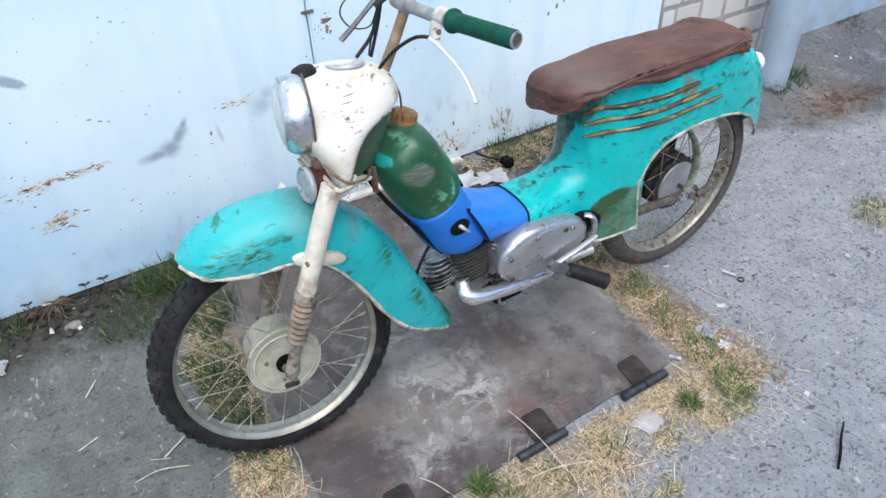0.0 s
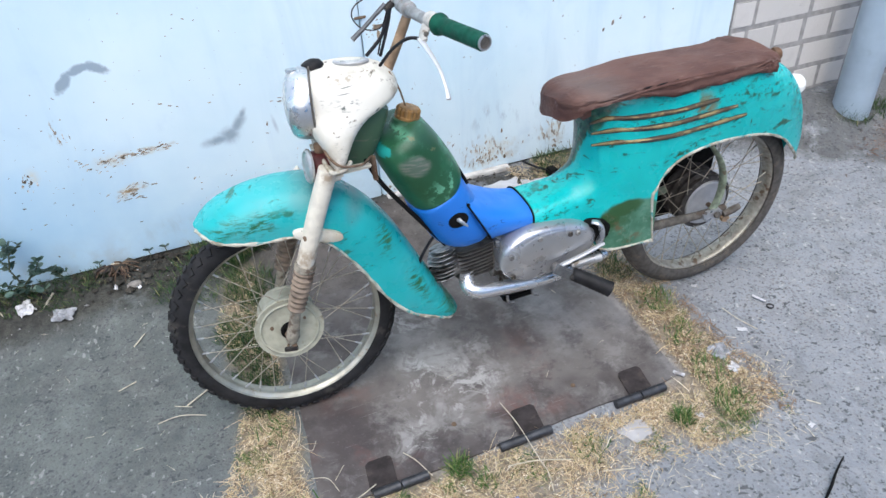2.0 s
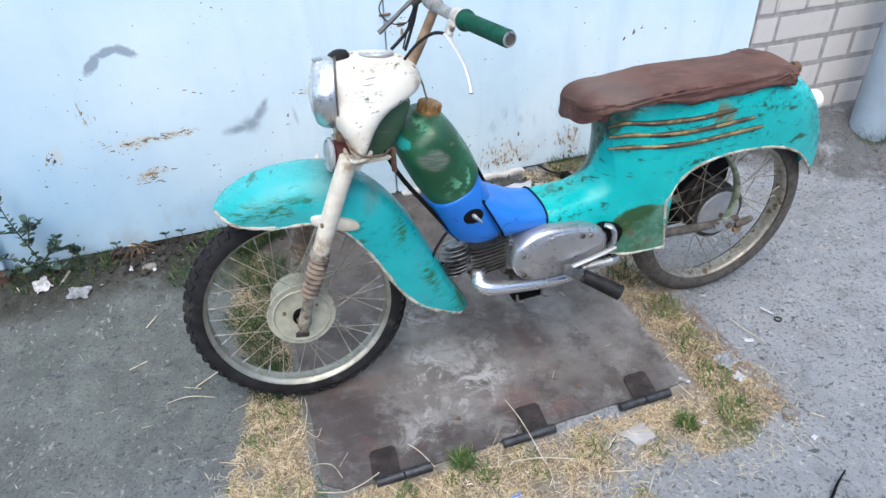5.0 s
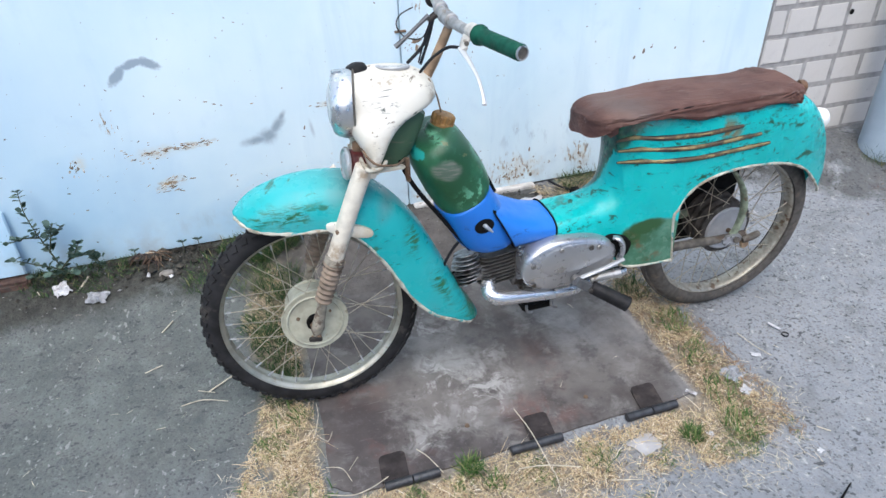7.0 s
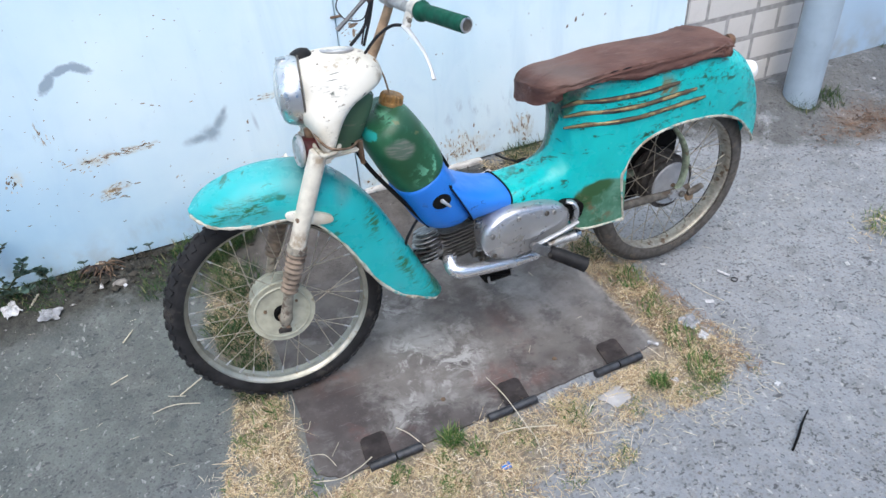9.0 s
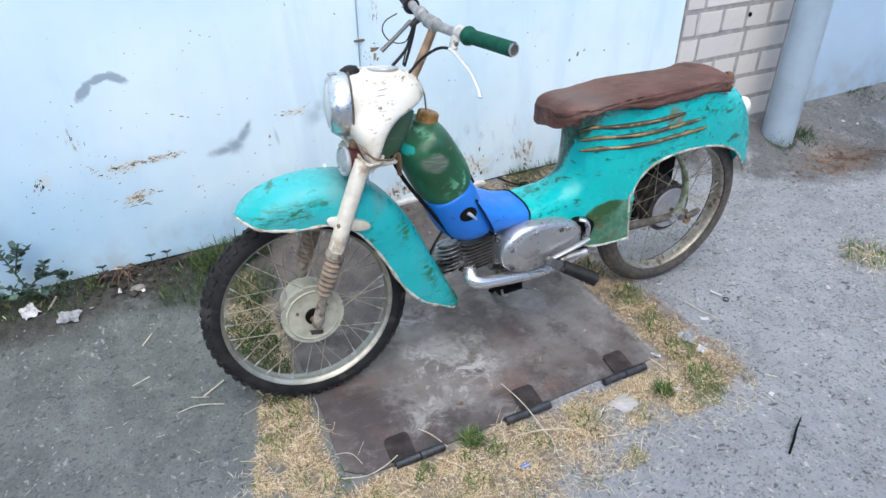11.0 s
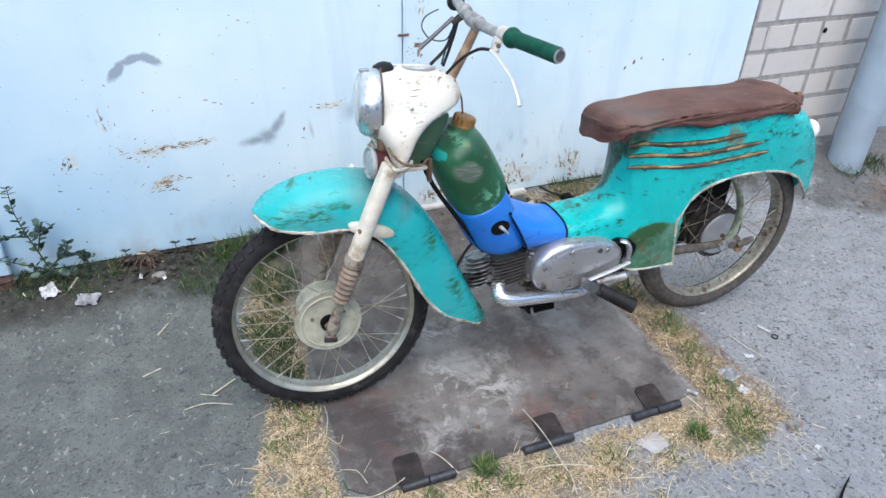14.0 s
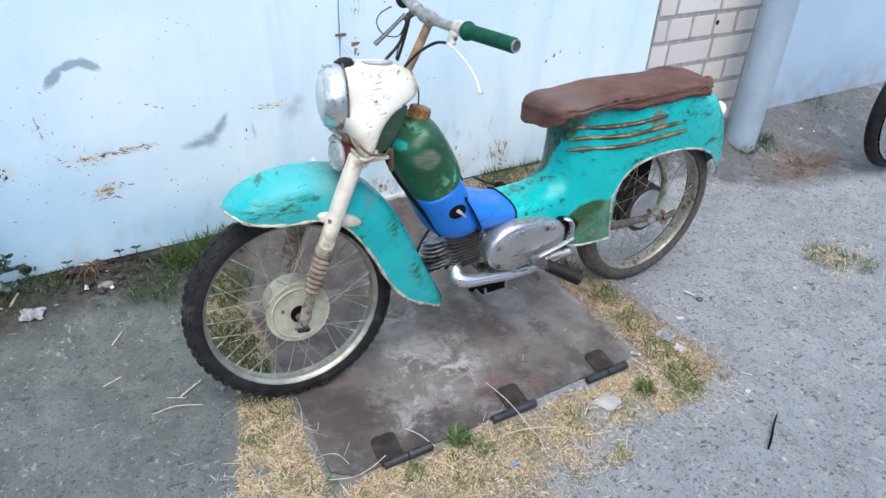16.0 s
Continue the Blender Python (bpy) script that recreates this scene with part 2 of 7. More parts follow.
pale = M.band(M.noise(42, 3, 0.6, 0.4, M.mapped((7, 5, 0), (0, 0, -20), (1.5, 1.0, 1.0))), 0.64, 0.68)
c = M.mix(M.math("MULTIPLY", pale, M.band(side, 0.0, 1.0, 0.8, 0.4)), c, (0.40, 0.40, 0.39))
soil = M.math("MULTIPLY", M.band(M.math("ADD", M.math("ADD", M.axis(1), M.band(M.axis(0), 1.6, 2.3, 0.0, 0.32)), M.math("MULTIPLY", M.noise(6, 5, 0.65), 0.16)), -0.16, -0.05), M.band(M.noise(8, 6, 0.7), 0.30, 0.50))
soil = M.math("MULTIPLY", soil, M.band(M.axis(0), 2.2, 1.6, 0.6, 1.0))
sd = M.mix(M.band(M.noise(45, 5, 0.7), 0.35, 0.65), (0.022, 0.022, 0.018), (0.056, 0.054, 0.045))
c = M.mix(M.math("MULTIPLY", soil, 0.9), c, sd)
mud = M.any([M.blot(0.20, 0, 0.26, 1, 0, 0.35, 0.3, y=-0.19, ry=0.20, freq=9), M.blot(0.50, 0, 0.26, 1, 0, 0.35, 0.3, y=-0.16, ry=0.17, freq=9)])
c = M.mix(M.math("MULTIPLY", mud, 0.92), c, M.mix(M.band(M.noise(14, 6, 0.7), 0.35, 0.65), (0.072, 0.062, 0.056), (0.135, 0.120, 0.108)))
litter = M.math("MULTIPLY", M.any([M.blot(-0.10, 0, 0.085, 1, 0, 0.5, 0.3, y=-0.80, ry=0.24, freq=12), M.blot(0.20, 0, 0.48, 1, 0, 0.5, 0.3, y=-1.08, ry=0.13, freq=12), M.blot(0.84, 0, 0.19, 1, 0, 0.5, 0.3, y=-1.06, ry=0.12, freq=12), M.blot(0.93, 0, 0.10, 1, 0, 0.5, 0.3, y=-0.80, ry=0.40, freq=12), M.blot(-0.07, 0, 0.10, 1, 0, 0.5, 0.3, y=-0.38, ry=0.30, freq=12)]), 0.8)
c = M.mix(litter, c, M.mix(M.band(M.noise(60, 5, 0.7), 0.35, 0.65), (0.15, 0.115, 0.075), (0.33, 0.265, 0.175)))
rubble = M.math("MULTIPLY", M.blot(2.40, 0, 0.36, 1, 0, 0.9, 0.5, y=-0.36, ry=0.16, freq=9), M.band(M.noise(22, 5, 0.7), 0.36, 0.55))
c = M.mix(M.math("MULTIPLY", rubble, 0.75), c, (0.17, 0.115, 0.08))
M.color(c)
M.bump(M.noise(45, 6, 0.75), 0.7, 0.008)
M.bump(M.band(stones, 0.5, 0.2), 0.35, 0.003)
ASPHALT = M.m

# steel hatch sheet
M = Mat("rusty_steel_sheet", 0.6, 0.15)
c = M.mix(M.band(M.noise(3.2, 6, 0.65), 0.38, 0.62), (0.063, 0.0525, 0.0495), (0.135, 0.122, 0.112))
c = M.mix(M.band(M.noise(11, 7, 0.72, 0.3), 0.50, 0.64, 0, 0.65), c, (0.215, 0.203, 0.194))
c = M.mix(M.band(M.noise(9, 7, 0.72, 0.2), 0.50, 0.62, 0, 0.75), c, (0.049, 0.042, 0.041))
c = M.mix(M.math("MULTIPLY", M.band(M.noise(8, 6, 0.65, 0.5), 0.52, 0.64, 0, 0.7), M.any([M.blot(0.12, 0, 0.22, 1, 0, 0.9, 0.5, y=-0.86, ry=0.16, freq=6), M.blot(0.45, 0, 0.20, 1, 0, 0.9, 0.5, y=-0.92, ry=0.10, freq=6)])), c, (0.13, 0.062, 0.055))
where = M.any([M.blot(0.34, 0, 0.20, 1, 0, 0.9, 0.5, y=-0.76, ry=0.20, freq=7), M.blot(0.20, 0, 0.13, 1, 0, 0.9, 0.5, y=-0.88, ry=0.08, freq=9), M.math("MULTIPLY", M.blot(0.33, 0, 0.12, 1, 0, 0.9, 0.5, y=-0.52, ry=0.14, freq=9), 0.6)])
c = M.mix(M.math("MULTIPLY", M.any([M.blot(0.05, 0, 0.14, 1, 0, 1.0, 0.5, y=-0.80, ry=0.20, freq=6), M.blot(0.20, 0, 0.22, 1, 0, 1.0, 0.5, y=-0.96, ry=0.07, freq=6)]), 0.5), c, (0.062, 0.050, 0.050))
c = M.mix(M.math("MULTIPLY", M.blot(0.28, 0, 0.20, 1, 0, 1.0, 0.5, y=-0.64, ry=0.30, freq=5), M.band(M.noise(6, 7, 0.7, 0.4), 0.34, 0.58, 0.20, 0.60)), c, (0.225, 0.208, 0.190))
redden = M.math("MULTIPLY", M.any([M.blot(0.43, 0, 0.10, 1, 0, 1.0, 0.6, y=-0.87, ry=0.08, freq=8), M.blot(0.55, 0, 0.05, 1, 0, 1.0, 0.6, y=-0.72, ry=0.16, freq=8), M.blot(0.50, 0, 0.12, 1, 0, 1.0, 0.6, y=-0.93, ry=0.04, freq=8), M.blot(0.10, 0, 0.10, 1, 0, 1.0, 0.6, y=-0.70, ry=0.06, freq=8)]), M.band(M.noise(18, 6, 0.7), 0.40, 0.60))
c = M.mix(M.math("MULTIPLY", redden, 0.45), c, (0.19, 0.100, 0.082))
dust = M.math("MULTIPLY", M.band(M.noise(10, 8, 0.68, 0.9), 0.475, 0.60), where)
dust = M.math("MULTIPLY", dust, M.band(M.noise(75, 5, 0.7), 0.30, 0.60, 0.6, 1.0))
c = M.mix(M.math("MULTIPLY", dust, 0.80), c, (0.315, 0.305, 0.290))
bright = M.math("MULTIPLY", M.band(M.noise(16, 8, 0.74, 0.7), 0.525, 0.590), where)
c = M.mix(M.math("MULTIPLY", bright, 0.75), c, (0.42, 0.41, 0.39))
worn_far = M.math("MULTIPLY", M.band(M.noise(5, 7, 0.72, 0.3), 0.40, 0.66), M.any([M.blot(0.66, 0, 0.20, 1, 0, 0.9, 0.4, y=-0.62, ry=0.34, freq=6), M.band(M.axis(0), 0.74, 0.86)]))
c = M.mix(M.math("MULTIPLY", worn_far, 0.6), c, (0.27, 0.265, 0.262))
rimline = M.math("MULTIPLY", M.band(M.math("ADD", M.axis(0), M.math("MULTIPLY", M.noise(40, 4), 0.03)), 0.845, 0.872), M.band(M.noise(50, 5, 0.7), 0.35, 0.6))
c = M.mix(M.math("MULTIPLY", rimline, 0.6), c, (0.32, 0.30, 0.28))
stain = M.any([M.blot(0.553, 0, 0.035, 1, 0, 0.9, 0.5, y=-0.70, ry=0.10, freq=12), M.blot(0.60, 0, 0.05, 1, 0, 0.9, 0.6, y=-0.88, ry=0.035, freq=14), M.blot(0.40, 0, 0.05, 1, 0, 0.9, 0.6, y=-0.90, ry=0.03, freq=14)])
c = M.mix(M.math("MULTIPLY", stain, 0.65), c, (0.045, 0.036, 0.034))
lines = M.band(M.noise(1, 4, 0.6, 0.3, M.mapped(rot=(0, 0, 28), scale=(7, 160, 1))), 0.66, 0.70, 0, 0.35)
c = M.mix(lines, c, (0.26, 0.25, 0.24))
spk = M.band(M.noise(85, 3, 0.6), 0.68, 0.72, 0, 0.6)
c = M.mix(spk, c, (0.035, 0.03, 0.03))
grit = M.band(M.noise(170, 4, 0.7), 0.60, 0.75, 0, 0.35)
c = M.mix(grit, c, (0.30, 0.28, 0.26))
M.color(c)
M.rough(M.band(M.noise(7, 5), 0.3, 0.7, 0.48, 0.85))
M.bump(M.noise(30, 6, 0.7), 0.3, 0.002)
SHEET = M.m
HINGE = plain("dark_steel", (0.038, 0.040, 0.045), 0.42, 0.35, 0.35, 60, (0.085, 0.075, 0.07), 0.62)
TAB = plain("dark_rusty_tab", (0.036, 0.030, 0.029), 0.60, 0.1, 0.35, 40, (0.062, 0.050, 0.046), 0.56)

# moped paints
M = worn("turquoise_paint", (0.003, 0.385, 0.375), (0.014, 0.085, 0.055), 0.24, 0.60, stretch=(20, 16, 52), lighter=(0.006, 0.47, 0.455))
old = M.b.inputs["Base Color"].links[0].from_socket
upper = M.any([M.blot(0.806, 0.348, 0.062, 0.026, 12, 0.35, 0.35, freq=22), M.blot(0.776, 0.326, 0.034, 0.034, 0, 0.4, 0.35, freq=22)])
patch = M.any([upper, M.blot(0.826, 0.292, 0.094, 0.078, 18, 0.10, 0.10), M.blot(0.86, 0.25, 0.06, 0.03, 0, 0.10, 0.1)])
pc = M.mix(M.band(M.noise(20, 6, 0.65), 0.38, 0.62), (0.050, 0.150, 0.092), (0.085, 0.215, 0.145))
pc = M.mix(M.band(M.noise(60, 5, 0.65), 0.54, 0.64, 0, 0.5), pc, (0.16, 0.28, 0.21))
pc = M.mix(M.math("MAXIMUM", upper, M.math("MULTIPLY", M.blot(0.80, 0.315, 0.06, 0.03, 30, 0.8, 0.6), 0.7)), pc, (0.030, 0.088, 0.032))
pc = M.mix(M.math("MULTIPLY", M.any([M.blot(0.795, 0.300, 0.016, 0.060, 35, 0.9, 0.7), M.blot(0.84, 0.26, 0.04, 0.015, 20, 0.9, 0.7)]), M.band(M.noise(55, 5, 0.65), 0.42, 0.58, 0, 0.8)), pc, (0.13, 0.095, 0.05))
old = M.mix(patch, old, pc)
# bare dark metal along the front of the neck, wide under the seat and narrowing downwards
reach = M.math("ADD", M.math("ADD", M.axis(1), 0.690), M.math("MULTIPLY", M.math("SUBTRACT", M.axis(2), 0.60), 0.36))
reach = M.band(M.math("ADD", reach, M.math("MULTIPLY", M.math("SUBTRACT", M.noise(34, 6, 0.7), 0.5), 0.050)), -0.004, 0.006)
bare = M.math("MULTIPLY", reach, M.math("MULTIPLY", M.band(M.math("ADD", M.axis(0), M.math("MULTIPLY", M.noise(22, 5, 0.7), 0.03)), 0.784, 0.768), M.band(M.math("ADD", M.axis(2), M.math("MULTIPLY", M.noise(30, 5, 0.7), 0.04)), 0.425, 0.450)))
under = M.math("MULTIPLY", M.blot(0.63, 0.402, 0.07, 0.014, 8, 0.9, 0.6), M.band(M.noise(45, 6, 0.7), 0.50, 0.58))
edge = M.math("SUBTRACT", M.math("ADD", M.axis(0), M.math("MULTIPLY", M.math("SUBTRACT", M.noise(40, 6, 0.7), 0.5), 0.05)), M.math("MULTIPLY", M.math("SUBTRACT", M.axis(2), 0.61), 0.75))
bare = M.math("MAXIMUM", bare, M.math("MULTIPLY", M.band(edge, 0.803, 0.786), M.band(M.axis(2), 0.42, 0.46)))
bare = M.math("MAXIMUM", bare, under)
bc = M.mix(M.band(M.noise(36, 5, 0.65), 0.42, 0.60), (0.008, 0.036, 0.022), (0.030, 0.125, 0.070))
old = M.mix(M.math("MULTIPLY", bare, 0.94), old, M.mix(M.band(M.noise(70, 4, 0.6), 0.58, 0.66, 0, 0.7), bc, (0.10, 0.07, 0.04)))
nick = M.math("MULTIPLY", M.any([M.blot(1.10, 0.575, 0.22, 0.035, -8, 0.9, 0.4), M.blot(1.02, 0.52, 0.14, 0.03, -4, 0.9, 0.4), M.blot(0.62, 0.37, 0.09, 0.03, 5, 0.9, 0.4), M.blot(0.95, 0.47, 0.14, 0.022, 15, 0.9, 0.4), M.blot(0.94, 0.610, 0.26, 0.022, 0, 0.9, 0.4), M.blot(1.16, 0.600, 0.09, 0.03, 0, 0.9, 0.4), M.blot(1.06, 0.545, 0.08, 0.05, 0, 0.9, 0.4), M.blot(0.90, 0.555, 0.18, 0.018, 0, 0.9, 0.4), M.blot(1.30, 0.50, 0.05, 0.10, 30, 0.9, 0.4)]),
              M.band(M.noise(1, 6, 0.7, 0.5, M.mapped(rot=(0, 15, 0), scale=(52, 40, 115))), 0.53, 0.57))
old = M.mix(nick, old, (0.014, 0.085, 0.048))
rustb = M.math("MULTIPLY", M.any([M.blot(0.93, 0.618, 0.30, 0.016, 0, 0.9, 0.5), M.blot(0.575, 0.43, 0.02, 0.03, 0, 0.8), M.blot(0.98, 0.565, 0.05, 0.05, 0, 0.9)]), M.band(M.noise(22, 5, 0.6), 0.46, 0.6))
M.color(M.mix(rustb, old, (0.17, 0.13, 0.06)))
M.b.inputs["Specular IOR Level"].default_value = 0.35
TURQ = M.m

M = worn("turquoise_fender_paint", (0.010, 0.335, 0.345), (0.018, 0.12, 0.07), 0.30, 0.615, stretch=(26, 18, 80), lighter=(0.020, 0.42, 0.43))
old = M.b.inputs["Base Color"].links[0].from_socket
gs = M.math("MULTIPLY", M.any([M.blot(0.005, 0.535, 0.10, 0.032, 12, 0.9, 0.5), M.blot(0.30, 0.29, 0.022, 0.12, 20, 0.9, 0.5), M.blot(0.24, 0.43, 0.03, 0.05, 0, 0.9, 0.5), M.blot(0.37, 0.20, 0.045, 0.075, 20, 0.9, 0.5), M.blot(0.355, 0.25, 0.02, 0.10, 24, 0.9, 0.5), M.blot(-0.06, 0.535, 0.05, 0.03, 20, 0.9, 0.5), M.blot(0.35, 0.25, 0.06, 0.13, 24, 0.9, 0.5, y=-0.645, ry=0.040)]),
            M.band(M.noise(1, 7, 0.72, 0.3, M.mapped(rot=(0, 32, 0), scale=(30, 20, 150))), 0.49, 0.56))
fade = M.math("MULTIPLY", M.blot(-0.02, 0.53, 0.14, 0.05, 14, 1.0, 0.5, freq=14), M.band(M.noise(40, 6, 0.7), 0.4, 0.62))
old = M.mix(M.band(M.noise(5, 6, 0.62), 0.42, 0.66, 0, 0.4), old, (0.10, 0.36, 0.37))
old = M.mix(M.math("MULTIPLY", fade, 0.5), old, (0.10, 0.33, 0.33))
old = M.mix(M.math("MULTIPLY", M.any([M.blot(0.115, 0.560, 0.075, 0.040, 0, 1.0, 0.4, freq=14), M.blot(0.20, 0.525, 0.06, 0.035, 45, 1.0, 0.4, freq=14)]), 0.6), old, (0.13, 0.22, 0.22))
old = M.mix(gs, old, (0.022, 0.11, 0.045))
spot = M.any([M.blot(0.060, 0.545, 0.014, 0.008, 0, 0.5), M.blot(0.385, 0.19, 0.03, 0.045, 20, 0.8, 0.5), M.blot(0.155, 0.43, 0.009, 0.009, 0, 0.5)])
M.color(M.mix(M.math("MULTIPLY", spot, 0.85), old, (0.025, 0.13, 0.08)))
M.b.inputs["Specular IOR Level"].default_value = 0.3
TURQ_F = M.m

M = Mat("green_tank_paint", 0.42)
c = M.mix(M.band(M.noise(7, 5, 0.6), 0.35, 0.65), (0.010, 0.066, 0.026), (0.022, 0.125, 0.058))
c = M.mix(M.band(M.noise(20, 6, 0.7), 0.52, 0.66, 0, 0.55), c, (0.055, 0.17, 0.10))
c = M.mix(M.math("MULTIPLY", M.band(M.noise(30, 6, 0.65), 0.50, 0.56), M.any([M.blot(0.38, 0.52, 0.07, 0.05, 30, 0.9, 0.5), M.blot(0.43, 0.53, 0.04, 0.07, 30, 0.9, 0.5), M.blot(0.40, 0.60, 0.030, 0.05, 30, 0.9, 0.5), M.blot(0.30, 0.645, 0.03, 0.012, 0, 0.9, 0.5), M.blot(0.35, 0.645, 0.018, 0.010, 0, 0.9, 0.5)])), c, (0.13, 0.38, 0.24))
c = M.mix(M.math("MULTIPLY", M.band(M.axis(2), 0.60, 0.67), 0.22), c, (0.06, 0.15, 0.10))
badge = M.blot(0.315, 0.585, 0.036, 0.027, -12, 0.4, 0.3)
lines = M.band(M.noise(1, 3, 0.5, 0, M.mapped(scale=(30, 30, 180))), 0.42, 0.58)
c = M.mix(M.math("MULTIPLY", badge, 0.75), c, M.mix(lines, (0.10, 0.14, 0.11), (0.20, 0.20, 0.17)))
chip = M.any([M.blot(0.264, 0.613, 0.015, 0.009, 35, 0.3, 0.8, freq=60)])
c = M.mix(chip, c, (0.02, 0.36, 0.33))
c = M.mix(M.math("MULTIPLY", M.band(M.noise(40, 4), 0.66, 0.72), 0.7), c, (0.15, 0.14, 0.06))
M.color(c)
M.bump(M.noise(35, 4), 0.2, 0.001)
TANK = M.m
GREEN = worn("old_green_paint", (0.035, 0.085, 0.045), (0.10, 0.12, 0.08), 0.55, 0.58).m
M = worn("cream_paint", (0.60, 0.58, 0.50), (0.12, 0.10, 0.07), 0.5, 0.63, stretch=(30, 30, 90), lighter=(0.66, 0.64, 0.57))
old = M.b.inputs["Base Color"].links[0].from_socket
gsc = M.math("MULTIPLY", M.any([M.blot(0.20, 0.738, 0.040, 0.018, 6, 0.8, 0.4), M.blot(0.24, 0.70, 0.05, 0.018, 20, 0.8, 0.4), M.blot(0.18, 0.665, 0.02, 0.03, 20, 0.8, 0.4)]), M.band(M.noise(1, 4, 0.6, 0, M.mapped(rot=(0, 10, 0), scale=(70, 70, 230))), 0.56, 0.61))
stroke = M.any([M.blot(0.206, 0.766, 0.020, 0.0016, 4, 0.6, 0.5), M.blot(0.200, 0.757, 0.018, 0.0018, 2, 0.6, 0.5), M.blot(0.255, 0.720, 0.007, 0.003, 30, 0.5, 0.6)])
old = M.mix(M.math("MAXIMUM", gsc, M.math("MULTIPLY", stroke, 0.85)), old, (0.09, 0.11, 0.10))
M.color(M.mix(M.math("MULTIPLY", M.band(M.axis(2), 0.76, 0.62), M.band(M.noise(16, 5, 0.6), 0.40, 0.65, 0, 0.7)), old, (0.42, 0.36, 0.24)))
old = M.b.inputs["Base Color"].links[0].from_socket
grime = M.math("MULTIPLY", M.any([M.blot(0.165, 0.640, 0.06, 0.020, 0, 1.0, 0.5), M.blot(0.300, 0.735, 0.022, 0.040, 0, 1.0, 0.5), M.blot(0.22, 0.775, 0.10, 0.014, 0, 1.0, 0.5), M.blot(0.225, 0.675, 0.050, 0.014, 40, 1.0, 0.5)]), M.band(M.noise(60, 6, 0.7), 0.40, 0.60))
M.color(M.mix(M.math("MULTIPLY", grime, 0.75), old, (0.22, 0.165, 0.10)))
CREAM = M.m
M = Mat("chipped_white_edge", 0.65)
c = M.mix(M.band(M.noise(45, 5), 0.3, 0.7), (0.34, 0.32, 0.26), (0.56, 0.54, 0.46))
c = M.mix(M.band(M.noise(38, 5, 0.65), 0.58, 0.66), c, (0.05, 0.26, 0.26))
M.color(M.mix(M.band(M.noise(24, 6, 0.7), 0.46, 0.62, 0, 0.8), c, (0.17, 0.13, 0.08)))
TRIM = M.m
M = Mat("rusty_cream_tube", 0.5)
c = M.mix(M.band(M.noise(45, 5), 0.3, 0.7), (0.55, 0.515, 0.435), (0.68, 0.64, 0.54))
c = M.mix(M.band(M.noise(27, 6, 0.65), 0.64, 0.72), c, (0.30, 0.20, 0.11))
low = M.math("MULTIPLY", M.any([M.blot(0.075, 0.455, 0.05, 0.035, 0, 1.0, 0.6, freq=40), M.blot(0.14, 0.62, 0.03, 0.018, 0, 1.0, 0.6, freq=40)]), M.band(M.noise(50, 6, 0.7), 0.36, 0.58))
c = M.mix(M.math("MULTIPLY", low, 0.8), c, (0.25, 0.165, 0.09))
M.color(M.mix(M.band(M.noise(110, 4, 0.7), 0.66, 0.72, 0, 0.8), c, (0.14, 0.10, 0.07)))
M.rough(M.band(M.noise(60, 4), 0.3, 0.7, 0.4, 0.65))
M.bump(M.noise(160, 3), 0.15, 0.0008)
FORKP = M.m
FORKR = plain("flaking_cream_rust", (0.27, 0.245, 0.195), 0.7, 0.1, 0.35, 70, (0.12, 0.09, 0.065), 0.52)
RUSTY = plain("rusty_brown_steel", (0.17, 0.115, 0.075), 0.8, 0.2, 0.4, 45, (0.09, 0.05, 0.03), 0.55)
RUSTY_L = plain("tan_rusty_steel", (0.27, 0.185, 0.115), 0.6, 0.3, 0.3, 40, (0.12, 0.06, 0.03), 0.62)
BELLOW = plain("dirty_brown_gaiter", (0.20, 0.155, 0.115), 0.85, 0.0, 0.35, 35, (0.10, 0.07, 0.05), 0.56)
HUB = plain("grey_green_hub_paint", (0.38, 0.38, 0.30), 0.55, 0.1, 0.18, 35, (0.20, 0.17, 0.11), 0.60)
M = Mat("dull_chrome_rim", 0.3, 0.8)
c = M.mix(M.band(M.noise(30, 5), 0.3, 0.7), (0.32, 0.315, 0.265), (0.45, 0.44, 0.38))
M.color(M.mix(M.band(M.noise(55, 6, 0.7), 0.60, 0.68, 0, 0.8), c, (0.26, 0.20, 0.13)))
M.rough(M.band(M.noise(45, 5, 0.65), 0.35, 0.65, 0.36, 0.58))
RIM = M.m
RIM_R = plain("rusty_chrome_rim", (0.34, 0.32, 0.27), 0.40, 0.55, 0.25, 60, (0.15, 0.105, 0.07), 0.54)
HUBCAP = plain("greyish_alloy", (0.40, 0.41, 0.42), 0.5, 0.5, 0.1, 30)
RUSTY_G = plain("grey_brown_iron", (0.105, 0.095, 0.08), 0.75, 0.2, 0.4, 45, (0.08, 0.06, 0.045), 0.55)
SPOKE = plain("rusty_spoke_steel", (0.33, 0.30, 0.24), 0.5, 0.4, 0.35, 30, (0.17, 0.10, 0.05), 0.55)
TYRE = plain("worn_black_rubber", (0.017, 0.017, 0.018), 0.75, 0.0, 0.4, 25, (0.042, 0.039, 0.036), 0.57)
TYRE_R = plain("dusty_brown_rubber", (0.082, 0.076, 0.069), 0.9, 0.0, 0.25, 70, (0.12, 0.102, 0.083), 0.55)
RUBBER = plain("black_rubber", (0.014, 0.014, 0.015), 0.55, 0.0, 0.35, 40)
CABLE = plain("black_cable", (0.012, 0.013, 0.016), 0.45, 0.0, 0.3, 40)
CHROME = plain("pitted_chrome", (0.62, 0.63, 0.63), 0.16, 1.0, 0.06, 50, (0.38, 0.33, 0.27), 0.68)
ALLOY = plain("dull_alloy", (0.44, 0.45, 0.465), 0.33, 0.72, 0.10, 16, (0.30, 0.30, 0.305), 0.58)
